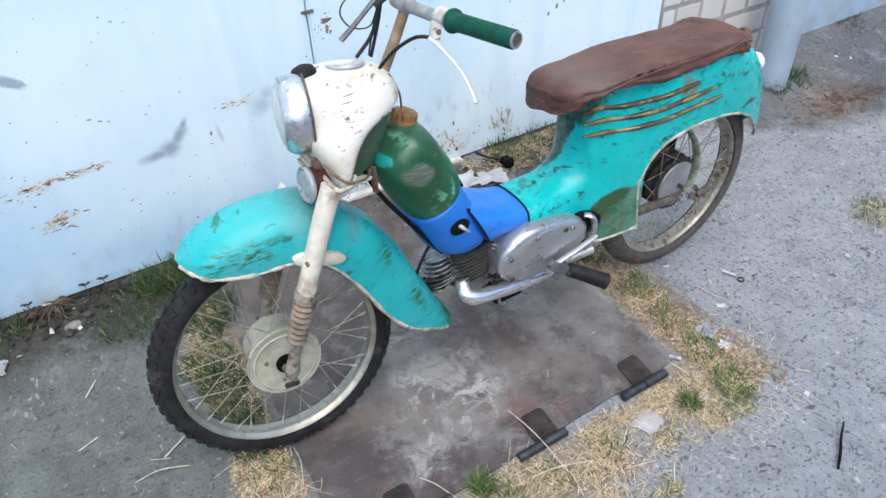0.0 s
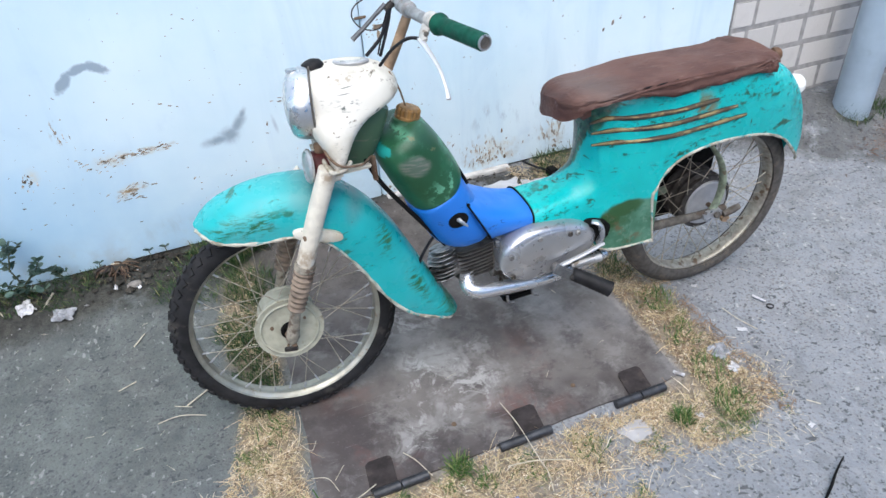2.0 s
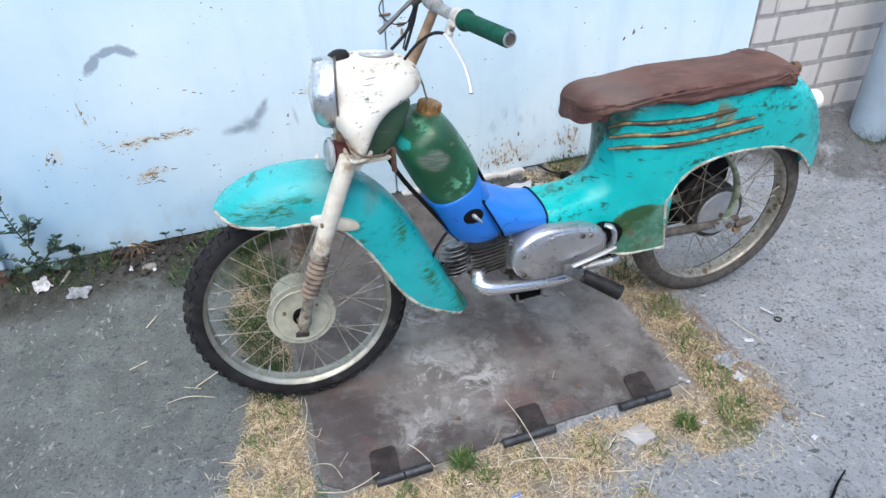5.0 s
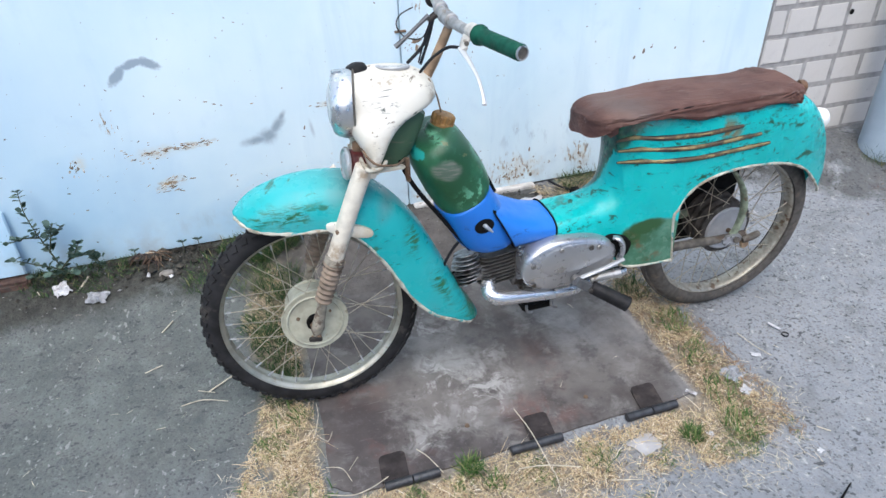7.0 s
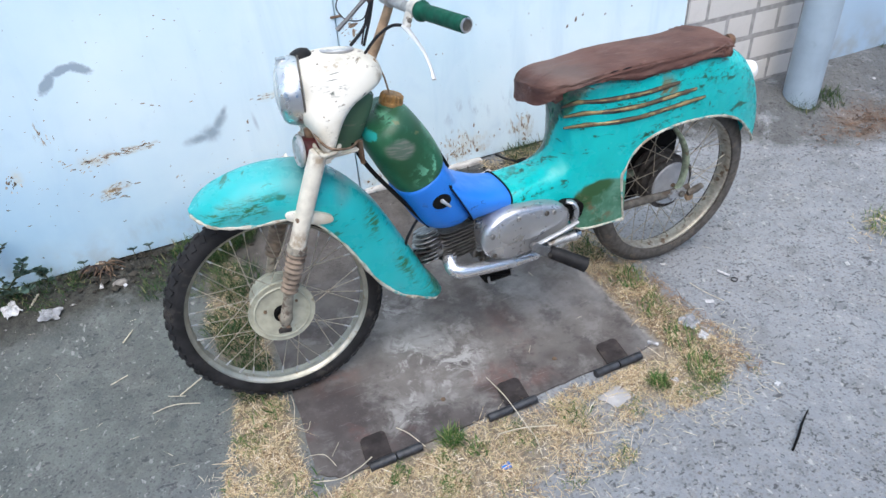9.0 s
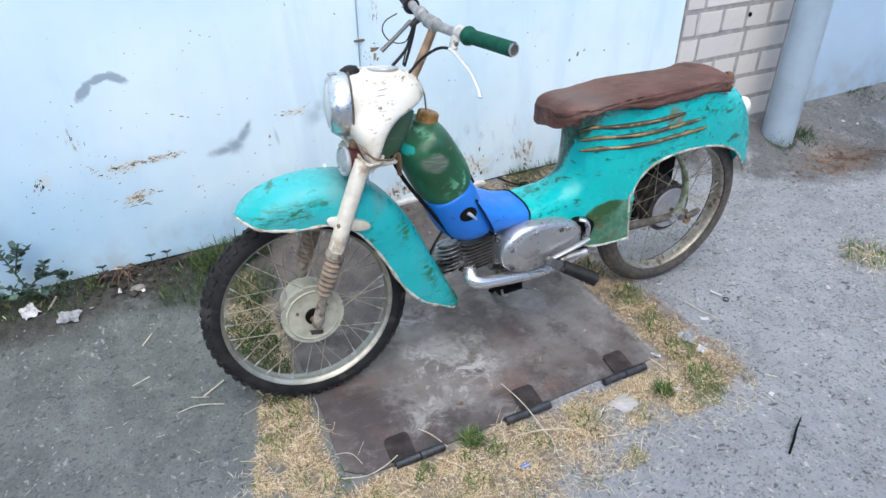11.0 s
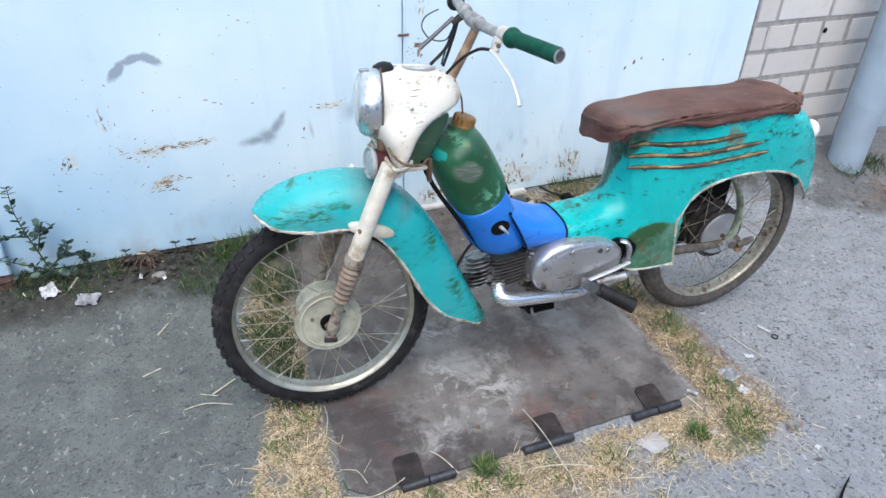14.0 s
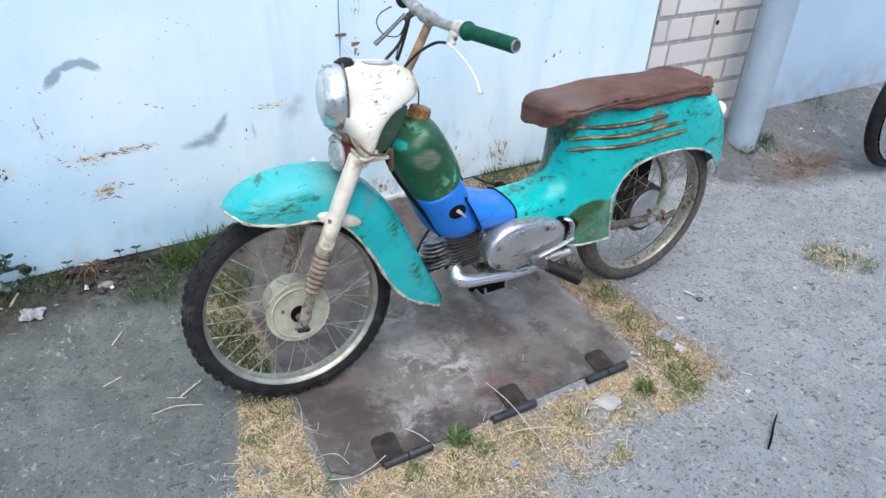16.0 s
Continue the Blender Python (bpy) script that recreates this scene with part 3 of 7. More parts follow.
LAMPC = plain("dull_chrome_rim_ring", (0.62, 0.63, 0.63), 0.30, 0.9, 0.06, 50, (0.42, 0.38, 0.33), 0.70)
HORNM = plain("dirty_chrome", (0.44, 0.44, 0.43), 0.42, 0.65, 0.15, 60, (0.20, 0.17, 0.14), 0.56)
RUSTY_D = plain("oily_dark_iron", (0.055, 0.051, 0.048), 0.7, 0.3, 0.4, 45, (0.12, 0.11, 0.10), 0.6)
EXHAUST = plain("dull_chrome_pipe", (0.68, 0.69, 0.70), 0.24, 0.80, 0.05, 9, (0.34, 0.32, 0.29), 0.72)
ALLOY_D = plain("oily_alloy", (0.30, 0.29, 0.28), 0.5, 0.7, 0.3, 40, (0.07, 0.06, 0.05), 0.55)
CYLM = plain("grimy_iron_fin", (0.092, 0.090, 0.086), 0.65, 0.3, 0.35, 45, (0.06, 0.055, 0.05), 0.56)
FINM = plain("oily_fin_alloy", (0.30, 0.31, 0.32), 0.45, 0.7, 0.45, 60, (0.06, 0.055, 0.05), 0.52)
LEVERM = plain("bright_alloy", (0.58, 0.59, 0.60), 0.40, 0.5, 0.06, 40)
PERCH = plain("weathered_perch_paint", (0.46, 0.45, 0.41), 0.6, 0.1, 0.2, 60, (0.20, 0.17, 0.13), 0.56)
BARM = plain("worn_grey_bar", (0.31, 0.31, 0.30), 0.5, 0.5, 0.25, 60, (0.20, 0.13, 0.08), 0.60)
DARKBAR = plain("dark_grey_metal", (0.13, 0.135, 0.14), 0.5, 0.4, 0.25, 50)
GRIP = plain("green_rubber_grip", (0.002, 0.060, 0.036), 0.6, 0.0, 0.25, 50)
BRASS = plain("tarnished_brass_strip", (0.255, 0.195, 0.085), 0.5, 0.3, 0.40, 34, (0.095, 0.066, 0.036), 0.47)
CAPM = plain("brown_bakelite", (0.21, 0.115, 0.035), 0.5, 0.0, 0.3, 60, (0.13, 0.07, 0.03), 0.58)
M = worn("bright_blue_plastic", (0.010, 0.150, 0.55), (0.006, 0.085, 0.34), 0.40, 0.62, stretch=(24, 24, 90), lighter=(0.016, 0.175, 0.61))
BLUE = M.m
BLACK = plain("flat_black", (0.006, 0.006, 0.006), 0.8, 0.0, 0.3, 30)
BLACK.node_tree.nodes["Principled BSDF"].inputs["Specular IOR Level"].default_value = 0.12
DRED = plain("dark_red_enamel", (0.06, 0.012, 0.012), 0.4, 0.0, 0.3, 40)
DIAL = plain("grey_dial", (0.36, 0.38, 0.36), 0.3, 0.0, 0.15, 60)
WHITEP = plain("white_plastic", (0.82, 0.81, 0.76), 0.35, 0.0, 0.05, 30)
AMBER = plain("brown_amber_reflector", (0.115, 0.060, 0.028), 0.4, 0.0, 0.35, 70, (0.10, 0.05, 0.02), 0.6)
GREENSTAY = plain("green_grey_stay", (0.19, 0.23, 0.165), 0.6, 0.1, 0.4, 60, (0.13, 0.095, 0.06), 0.55)

M = Mat("brown_leatherette", 0.70, spec=0.3)
c = M.mix(M.band(M.noise(9, 5, 0.6), 0.35, 0.65), (0.080, 0.037, 0.029), (0.129, 0.067, 0.052))
c = M.mix(M.math("MULTIPLY", M.band(M.noise(6, 5, 0.65, 0.8), 0.52, 0.70), 0.5), c, (0.185, 0.135, 0.115))
c = M.mix(M.math("MULTIPLY", M.blot(0.73, 0.648, 0.10, 0.03, 0, 1.0, 0.5, freq=12), 0.35), c, (0.17, 0.155, 0.14))
c = M.mix(M.band(M.noise(1, 6, 0.7, 0.3, M.mapped(scale=(14, 60, 60))), 0.60, 0.66, 0, 0.4), c, (0.21, 0.165, 0.145))
c = M.mix(M.math("MULTIPLY", M.any([M.blot(1.15, 0.645, 0.03, 0.02, 0, 1.0, 0.6, y=-0.60, ry=0.05), M.blot(0.66, 0.625, 0.025, 0.025, 0, 1.0, 0.6)]), 0.6), c, (0.035, 0.018, 0.015))
c = M.mix(M.band(M.noise(80, 4), 0.66, 0.72, 0, 0.5), c, (0.045, 0.022, 0.018))
M.color(c)
M.bump(M.noise(1, 5, 0.6, 1.0, M.mapped(rot=(0, 4, 0), scale=(9, 22, 45))), 0.8, 0.008)
M.bump(M.noise(220, 3), 0.2, 0.0006)
SEATM = M.m

gl = Mat("lamp_glass", 0.12)
gl.b.inputs["Transmission Weight"].default_value = 0.55
gl.b.inputs["IOR"].default_value = 1.45
gl.color((0.80, 0.86, 0.84))
gl.bump(gl.noise(30, 2), 0.2, 0.002)
GLASS = gl.m

M = Mat("dry_straw", 0.85)
M.color(ramp2(M, M.island(), [(0.0, (0.25, 0.17, 0.105)), (0.22, (0.50, 0.38, 0.23)), (0.45, (0.64, 0.51, 0.32)), (0.58, (0.46, 0.41, 0.22)), (0.75, (0.54, 0.41, 0.27)), (0.92, (0.72, 0.61, 0.44)), (1.0, (0.80, 0.74, 0.61))]))
STRAW = M.m
DEAD = plain("brown_dead_leaf", (0.22, 0.145, 0.088), 0.85, 0.0, 0.45, 40)
LEAFLITTER = plain("brown_leaf_litter", (0.125, 0.078, 0.052), 0.9, 0.0, 0.5, 30)
STALK = plain("pale_straw_stalk", (0.47, 0.425, 0.33), 0.8, 0.0, 0.2, 60)
M = Mat("green_grass", 0.7)
M.color(ramp2(M, M.island(), [(0.0, (0.030, 0.078, 0.018)), (0.50, (0.065, 0.135, 0.034)), (0.75, (0.15, 0.19, 0.065)), (1.0, (0.30, 0.26, 0.13))]))
GRASS = M.m
# darker copy of the grass: the shade near the wall put into its colour
M = Mat("shaded_green_grass", 0.7, spec=0.2)
M.color(ramp2(M, M.island(), [(0.0, (0.012, 0.040, 0.012)), (0.50, (0.030, 0.070, 0.022)), (0.8, (0.08, 0.11, 0.04)), (1.0, (0.20, 0.17, 0.09))]))
GRASS_SHADE = M.m
M = Mat("weed_leaf", 0.6)
M.color(ramp2(M, M.each(), [(0.0, (0.050, 0.105, 0.080)), (0.5, (0.095, 0.165, 0.130)), (1.0, (0.19, 0.27, 0.22))]))
LEAF = M.m
STEM = plain("weed_stem", (0.07, 0.085, 0.045), 0.7)
PAPER = plain("crumpled_white_paper", (0.50, 0.50, 0.51), 0.8, 0.0, 0.22, 90, (0.26, 0.25, 0.24), 0.56)
FOIL = plain("grey_plastic_film", (0.25, 0.26, 0.275), 0.4, 0.0, 0.35, 60, (0.42, 0.43, 0.44), 0.60)
RAG = plain("grey_paper_rag", (0.40, 0.41, 0.425), 0.8, 0.0, 0.12, 20, (0.30, 0.30, 0.30), 0.62)
STONE = plain("grey_stone", (0.20, 0.185, 0.165), 0.9, 0.0, 0.3, 60)
CARD = plain("grey_card", (0.38, 0.37, 0.365), 0.85, 0.0, 0.12, 30)
FOOTING = plain("bare_brown_masonry", (0.17, 0.135, 0.10), 0.95, 0.0, 0.4, 22, (0.08, 0.07, 0.06), 0.56)
REDBRICK = plain("broken_red_brick", (0.080, 0.046, 0.036), 0.95, 0.0, 0.40, 45, (0.06, 0.045, 0.038), 0.54)
ROOTM = plain("dry_brown_root", (0.11, 0.072, 0.046), 0.9, 0.0, 0.4, 60, (0.30, 0.23, 0.15), 0.60)
WOOD = plain("weathered_board", (0.50, 0.48, 0.45), 0.8, 0.0, 0.2, 30, (0.25, 0.2, 0.16), 0.62)
SOIL = plain("crumbly_soil", (0.044, 0.040, 0.033), 0.95, 0.0, 0.5, 25, (0.085, 0.076, 0.060), 0.62)
M = Mat("gravel", 0.9)
M.color(ramp2(M, M.island(), [(0.0, (0.07, 0.07, 0.072)), (0.4, (0.20, 0.19, 0.185)), (0.8, (0.22, 0.215, 0.21)), (1.0, (0.32, 0.315, 0.30))]))
GRAVEL = M.m
M = Mat("rust_flake", 0.85)
M.color(M.mix(M.band(M.noise(140, 3), 0.45, 0.6), ramp2(M, M.island(), [(0.0, (0.055, 0.044, 0.038)), (0.25, (0.13, 0.10, 0.075)), (0.5, (0.33, 0.265, 0.185)), (0.72, (0.50, 0.45, 0.36)), (1.0, (0.66, 0.67, 0.64))]), (0.23, 0.165, 0.11)))
FLAKE = M.m

for m in (GRIP, TYRE, TYRE_R, RUBBER, CABLE, RUSTY_D, TAB, SOIL, STRAW, GRASS):
    m.node_tree.nodes["Principled BSDF"].inputs["Specular IOR Level"].default_value = 0.2

# ---- mesh helpers ----


def ground_z(x, y):
    """The yard is level and rises to the foot of the garages."""
    t = min(1.0, max(0.0, (y + 0.36) / 0.34))
    u = min(1.0, max(0.0, (x - 0.90) / 0.22))
    return 0.077 * t * t * (3 - 2 * t) - 0.019 * u * u * (3 - 2 * u) * (1 - t)


def link_mesh(name, me, mat, angle=40):
    me.materials.append(mat)
    me.polygons.foreach_set("use_smooth", [True] * len(me.polygons))
    me.set_sharp_from_angle(angle=radians(angle))
    return new(name, me)


def top(name, bm, mat, label, category, group="", kind="", angle=40):
    """A thing or a piece of the setting that is one mesh."""
    bmesh.ops.recalc_face_normals(bm, faces=bm.faces)
    me = bpy.data.meshes.new(name)
    bm.to_mesh(me)
    bm.free()
    return tagged(link_mesh(name, me, mat, angle), label, category, group, kind)


def thing(name, at, label, category, group="", kind=""):
    ob = new(name)
    ob.empty_display_size = 0.05
    ob.matrix_basis = Matrix.Translation(at)
    return tagged(ob, label, category, group, kind)


def hang(ob, parent):
    ob.parent = parent
    ob.matrix_parent_inverse = Matrix.Translation(parent.matrix_basis.translation).inverted() if parent.type == "EMPTY" else Matrix()
    return ob


def part(name, bm, mat, parent, label="", angle=40):
    bmesh.ops.recalc_face_normals(bm, faces=bm.faces)
    me = bpy.data.meshes.new(name)
    bm.to_mesh(me)
    bm.free()
    return tagged(hang(link_mesh(name, me, mat, angle), parent), label)


def spline(pts, per=6):
    p = [Vector(q) for q in pts]
    if len(p) < 3:
        return p
    out = []
    for i in range(len(p) - 1):
        a, b, c, d = p[max(i - 1, 0)], p[i], p[i + 1], p[min(i + 2, len(p) - 1)]
        for k in range(per):
            t = k / per
            out.append(0.5 * ((2 * b) + (c - a) * t + (2 * a - 5 * b + 4 * c - d) * t * t + (3 * b - a - 3 * c + d) * t ** 3))
    return out + [p[-1]]


def skin(bm, rings, cap=True, closed=True, loop=False):
    vs = [[bm.verts.new(p) for p in r] for r in rings]
    if loop:
        vs.append(vs[0])
    n = len(vs[0])
    for a, b in zip(vs, vs[1:]):
        for i in range(n if closed else n - 1):
            j = (i + 1) % n
            bm.faces.new((a[i], a[j], b[j], b[i]))
    if cap and closed and not loop:
        bm.faces.new(vs[0][::-1])
        bm.faces.new(vs[-1])
    return bm


def tube(pts, r, seg=10, per=6, bm=None, flat=1.0):
    """A swept tube; r is a radius or a list along the points; flat squeezes it."""
    bm = bm or bmesh.new()
    path = spline(pts, per)
    n = len(path)
    rings = []
    up = Vector((0.13, 0.21, 0.97))
    for i, p in enumerate(path):
        d = (path[min(i + 1, n - 1)] - path[max(i - 1, 0)]).normalized()
        u = d.cross(up)
        if u.length < 0.05:
            u = d.cross(Vector((0, 1, 0)))
        u.normalize()
        v = u.cross(d)
        up = v
        if isinstance(r, (list, tuple)):
            f = i / (n - 1) * (len(r) - 1)
            k = min(int(f), len(r) - 2)
            rr = r[k] + (r[k + 1] - r[k]) * (f - k)
        else:
            rr = r
        rings.append([p + u * rr * math.cos(a) + v * rr * flat * math.sin(a) for a in (2 * math.pi * k / seg for k in range(seg))])
    return skin(bm, rings)


def turned(profile, at, axis, seg=32, bm=None, loop=False):
    """A turned part: profile of (radius, height) along the axis from at."""
    bm = bm or bmesh.new()
    w = Vector(axis).normalized()
    u = w.orthogonal().normalized()
    v = w.cross(u)
    at = Vector(at)
    rings = []
    for r, h in profile:
        r = max(r, 1e-4)
        rings.append([at + w * h + (u * math.cos(a) + v * math.sin(a)) * r for a in (2 * math.pi * k / seg for k in range(seg))])
    return skin(bm, rings, loop=loop)


def box(x0, x1, y0, y1, z0, z1, bevel=0.0, bm=None, turn=None):
    bm = bm or bmesh.new()
    got = bmesh.ops.create_cube(bm, size=1.0, matrix=Matrix.Translation(((x0 + x1) / 2, (y0 + y1) / 2, (z0 + z1) / 2)) @ Matrix.Diagonal((x1 - x0, y1 - y0, z1 - z0, 1)))
    vs = got["verts"]
    if bevel:
        es = list({e for v in vs for e in v.link_edges})
        out = bmesh.ops.bevel(bm, geom=es, offset=bevel, segments=2, affect="EDGES")
        vs = list({v for f in out["faces"] for v in f.verts} | {v for v in vs if v.is_valid})
    if turn:
        for v in vs:
            v.co = turn @ v.co
    return bm


def sup(a, b, n, p=2.0):
    """A superellipse ring as (u, v) pairs."""
    out = []
    for k in range(n):
        t = 2 * math.pi * k / n
        c, s = math.cos(t), math.sin(t)
        out.append((a * math.copysign(abs(c) ** (2 / p), c), b * math.copysign(abs(s) ** (2 / p), s)))
    return out


def lerp_rows(rows, per):
    """Smooth rows of numbers, per steps between two."""
    rows = [list(r) for r in rows]
    out = []
    for i in range(len(rows) - 1):
        a, b, c, d = rows[max(i - 1, 0)], rows[i], rows[i + 1], rows[min(i + 2, len(rows) - 1)]
        for k in range(per):
            t = k / per
            out.append([0.5 * (2 * q + (r - p) * t + (2 * p - 5 * q + 4 * r - s) * t * t + (3 * q - p - 3 * r + s) * t ** 3) for p, q, r, s in zip(a, b, c, d)])
    return out + [rows[-1]]


YC = -0.645  # the moped's middle line


def ragged(n, r, spread, seed):
    """Radii along a bead that is chipped and lumpy."""
    rng = random.Random(seed)
    return [r * (1 + rng.uniform(-spread, spread)) for k in range(n)]


def arch(stations, per=4, n=20, yc=YC):
    """A valanced shell: rows of (crown x, z, edge x, z, half width, roundness)."""
    bm = bmesh.new()
    rings, near, far = [], [], []
    for cx, cz, ex, ez, w, p in lerp_rows(stations, per):
        ring = []
        for k in range(n + 1):
            a = math.pi * k / n
            s = math.copysign(abs(math.cos(a)) ** p, math.cos(a))
            h = abs(math.sin(a)) ** p
            ring.append(Vector((ex + (cx - ex) * h, yc - w * s, ez + (cz - ez) * h)))
        rings.append(ring)
        near.append(ring[0].copy())
        far.append(ring[-1].copy())
    skin(bm, rings, cap=False, closed=False)
    return bm, near, far


def thick(bm, t):
    bmesh.ops.recalc_face_normals(bm, faces=bm.faces)
    bmesh.ops.solidify(bm, geom=list(bm.faces), thickness=t)
    return bm


# ---- the setting ----
# one ground sheet, fine in the yard and coarse to the horizon
xs = sorted({round(-3.0 + 0.05 * i, 3) for i in range(0, 151)} | {-400, -150, -60, -25, -12, -7, -4.5, 5.5, 8, 14, 30, 70, 160, 400})
ys = sorted({round(-3.0 + 0.04 * i, 3) for i in range(0, 81)} | {-400, -150, -60, -25, -12, -7, -4.5, 0.5, 1, 3, 10, 40, 150, 400})
verts, faces = [], []
for y in ys:
    for x in xs:
        w = 0.006 * noise.noise((x * 1.7, y * 1.7, 0)) + 0.002 * noise.noise((x * 9, y * 9, 3))
        flat = 1.0 if -0.25 < x < 1.5 and -1.15 < y < -0.3 else 0.0
        verts.append((x, y, ground_z(x, y) + w * (0.0 if flat else 1.0) - (0.001 if flat else 0.0)))
nx = len(xs)
for j in range(len(ys) - 1):
    for i in range(nx - 1):
        faces.append((j * nx + i, j * nx + i + 1, (j + 1) * nx + i + 1, (j + 1) * nx + i))
me = bpy.data.meshes.new("ground")
me.from_pydata(verts, [], faces)
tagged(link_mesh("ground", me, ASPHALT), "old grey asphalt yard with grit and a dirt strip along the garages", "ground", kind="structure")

# garage front: masonry behind, sheet doors before it
top("wall_north", box(-6.0, 1.711, 0.045, 0.35, -0.05, 2.7), WALL_B, "garage wall behind the sheet metal doors", "wall", kind="structure")
top("wall_lintel", box(-6.0, 1.711, -0.002, 0.043, 2.15, 2.7), WALL, "pale blue sheet metal over the garage door", "wall", kind="structure")


def door_leaf(x0, x1, z0, z1):
    return box(x0, x1, 0.0, 0.043, z0, z1, 0.004)


door = thing("door_1", (0.5, 0.0, 0.08), "pale blue painted sheet metal garage door with rust flecks", "garage door", kind="structure")
part("door_leaf", door_leaf(-0.735, 0.4165, 0.078, 2.145), WALL, door)
part("door_leaf", door_leaf(0.4205, 1.7108, 0.078, 2.145), WALL, door)
for z in (0.652, 1.75):
    part("hinge_plate", box(0.402, 0.436, -0.005, 0.0, z - 0.003, z + 0.004, 0.0015), RUSTY, door, "small rusty hinge plate")
# chips where the paint has flaked: zones of (x, z, spread x, spread z, count, longest, slimness, tilt)
rng = random.Random(77)
flakes = [(-0.392, 0.492, 0.026, 0.10, 86), (-0.378, 0.484, 0.016, 0.12, 90), (-0.376, 0.452, 0.014, 0.06, 90), (-0.144, 0.524, 0.014, 0.3, -6), (-0.122, 0.514, 0.014, 0.25, -14), (-0.104, 0.508, 0.008, 0.4, -20), (-0.022, 0.501, 0.010, 0.35, 8),
          (0.114, 0.407, 0.014, 0.4, 80), (-0.116, 0.292, 0.013, 0.35, 35), (0.067, 0.534, 0.006, 0.5, 20), (-0.052, 0.741, 0.005, 0.6, 0), (-0.030, 0.727, 0.010, 0.3, -15), (-0.29, 0.196, 0.011, 0.3, 10), (-0.55, 0.315, 0.013, 0.3, -10), (-0.52, 0.255, 0.012, 0.25, 5), (1.233, 0.500, 0.011, 0.5, 60), (1.262, 0.512, 0.006, 0.5, 30), (0.742, 0.479, 0.005, 0.6, 70), (0.440, 0.650, 0.020, 0.5, -10), (0.468, 0.620, 0.036, 0.40, 6), (0.466, 0.600, 0.030, 0.40, 84), (0.474, 0.588, 0.014, 0.6, 60), (0.455, 0.625, 0.010, 0.6, 40), (0.470, 0.720, 0.010, 0.5, 80), (0.478, 0.710, 0.008, 0.5, 60)]
for x, z, sx, sz, n, L, k, t in ((-0.325, 0.396, 0.050, 0.018, 40, 0.012, 0.32, 10), (-0.235, 0.402, 0.060, 0.008, 26, 0.013, 0.30, 5), (-0.165, 0.408, 0.035, 0.008, 16, 0.013, 0.28, 5), (-0.285, 0.298, 0.060, 0.028, 26, 0.020, 0.18, 8), (-0.515, 0.388, 0.014, 0.030, 18, 0.014, 0.45, 60),
                               (0.205, 0.468, 0.050, 0.020, 16, 0.016, 0.22, 5), (0.445, 0.60, 0.03, 0.05, 16, 0.007, 0.5, 40), (0.76, 0.150, 0.06, 0.045, 14, 0.018, 0.26, 86), (0.80, 0.115, 0.06, 0.02, 22, 0.016, 0.65, 80), (0.90, 0.150, 0.06, 0.03, 8, 0.012, 0.4, 84), (1.03, 0.155, 0.04, 0.040, 12, 0.020, 0.22, 86), (1.05, 0.115, 0.04, 0.02, 10, 0.012, 0.6, 80), (0.50, 0.110, 0.08, 0.020, 22, 0.014, 0.6, 85), (0.66, 0.20, 0.02, 0.03, 5, 0.014, 0.3, 60),
                               (-0.45, 0.40, 0.30, 0.14, 34, 0.005, 0.5, 20), (0.85, 0.40, 0.40, 0.18, 16, 0.004, 0.5, 40), (-0.2, 0.62, 0.45, 0.10, 14, 0.005, 0.5, 10), (0.1, 0.30, 0.35, 0.10, 20, 0.006, 0.4, 20)):
    for i in range(n):
        flakes.append((rng.gauss(x, sx * 0.6), rng.gauss(z, sz * 0.6), L * rng.uniform(0.3, 1.1), k * rng.uniform(0.7, 1.5), t + rng.gauss(0, 16)))
vs, fs = [], []
for x, z, L, k, t in flakes:
    if z < 0.09 or abs(x - 0.4185) < L + 0.004:
        continue
    c, s_ = math.cos(radians(t)), math.sin(radians(t))
    ring = []
    for j in range(9):
        a = 2 * math.pi * j / 9
        r = rng.uniform(0.55, 1.15)
        u_, v_ = L * 0.5 * r * math.cos(a), L * 0.5 * k * r * math.sin(a)
        ring.append((x + u_ * c - v_ * s_, z + u_ * s_ + v_ * c))
    i = len(vs)
    vs += [(px, -0.0005, pz) for px, pz in ring] + [(px, 0.0005, pz) for px, pz in ring]
    fs.append(tuple(range(i, i + 9)))
    fs += [(i + j, i + 9 + j, i + 9 + (j + 1) % 9, i + (j + 1) % 9) for j in range(9)]
me = bpy.data.meshes.new("rust_flakes")
me.from_pydata(vs, [], fs)
hang(tagged(link_mesh("rust_flakes", me, FLAKE), "brown and tan rust flakes", kind="stuff"), door)
part("threshold", box(0.43, 0.86, -0.028, 0.0, 0.06, 0.086, 0.003), WOOD, door, "pale board along the foot of the door")
top("door_frame", box(-0.86, -0.7365, -0.005, 0.043, 0.10, 2.145, 0.003), WALL, "pale blue door post", "door frame", kind="structure")
post_cap = box(-0.800, -0.722, -0.016, -0.006, 0.104, 0.300, 0.003)
for v in post_cap.verts:
    v.co.y -= 0.018 * max(0.0, (0.30 - v.co.z) / 0.2)
top("door_plate", post_cap, WALL, "pale blue sheet metal flap at the foot of the door post", "door frame", kind="structure")
top("wall_footing", box(-1.60, -0.805, -0.012, -0.001, 0.04, 0.232, 0.004), FOOTING, "bare brown masonry footing beside the door", "wall", kind="structure")
brickbit = box(-0.800, -0.715, -0.060, -0.012, 0.060, 0.098, 0.008)
for v in brickbit.verts:
    v.co += Vector((0.006 * noise.noise(v.co * 30), 0.006 * noise.noise(v.co * 40), 0.006 * noise.noise(v.co * 50)))
top("brick_piece", brickbit, REDBRICK, "broken reddish brick piece at the foot of the post", "brick")
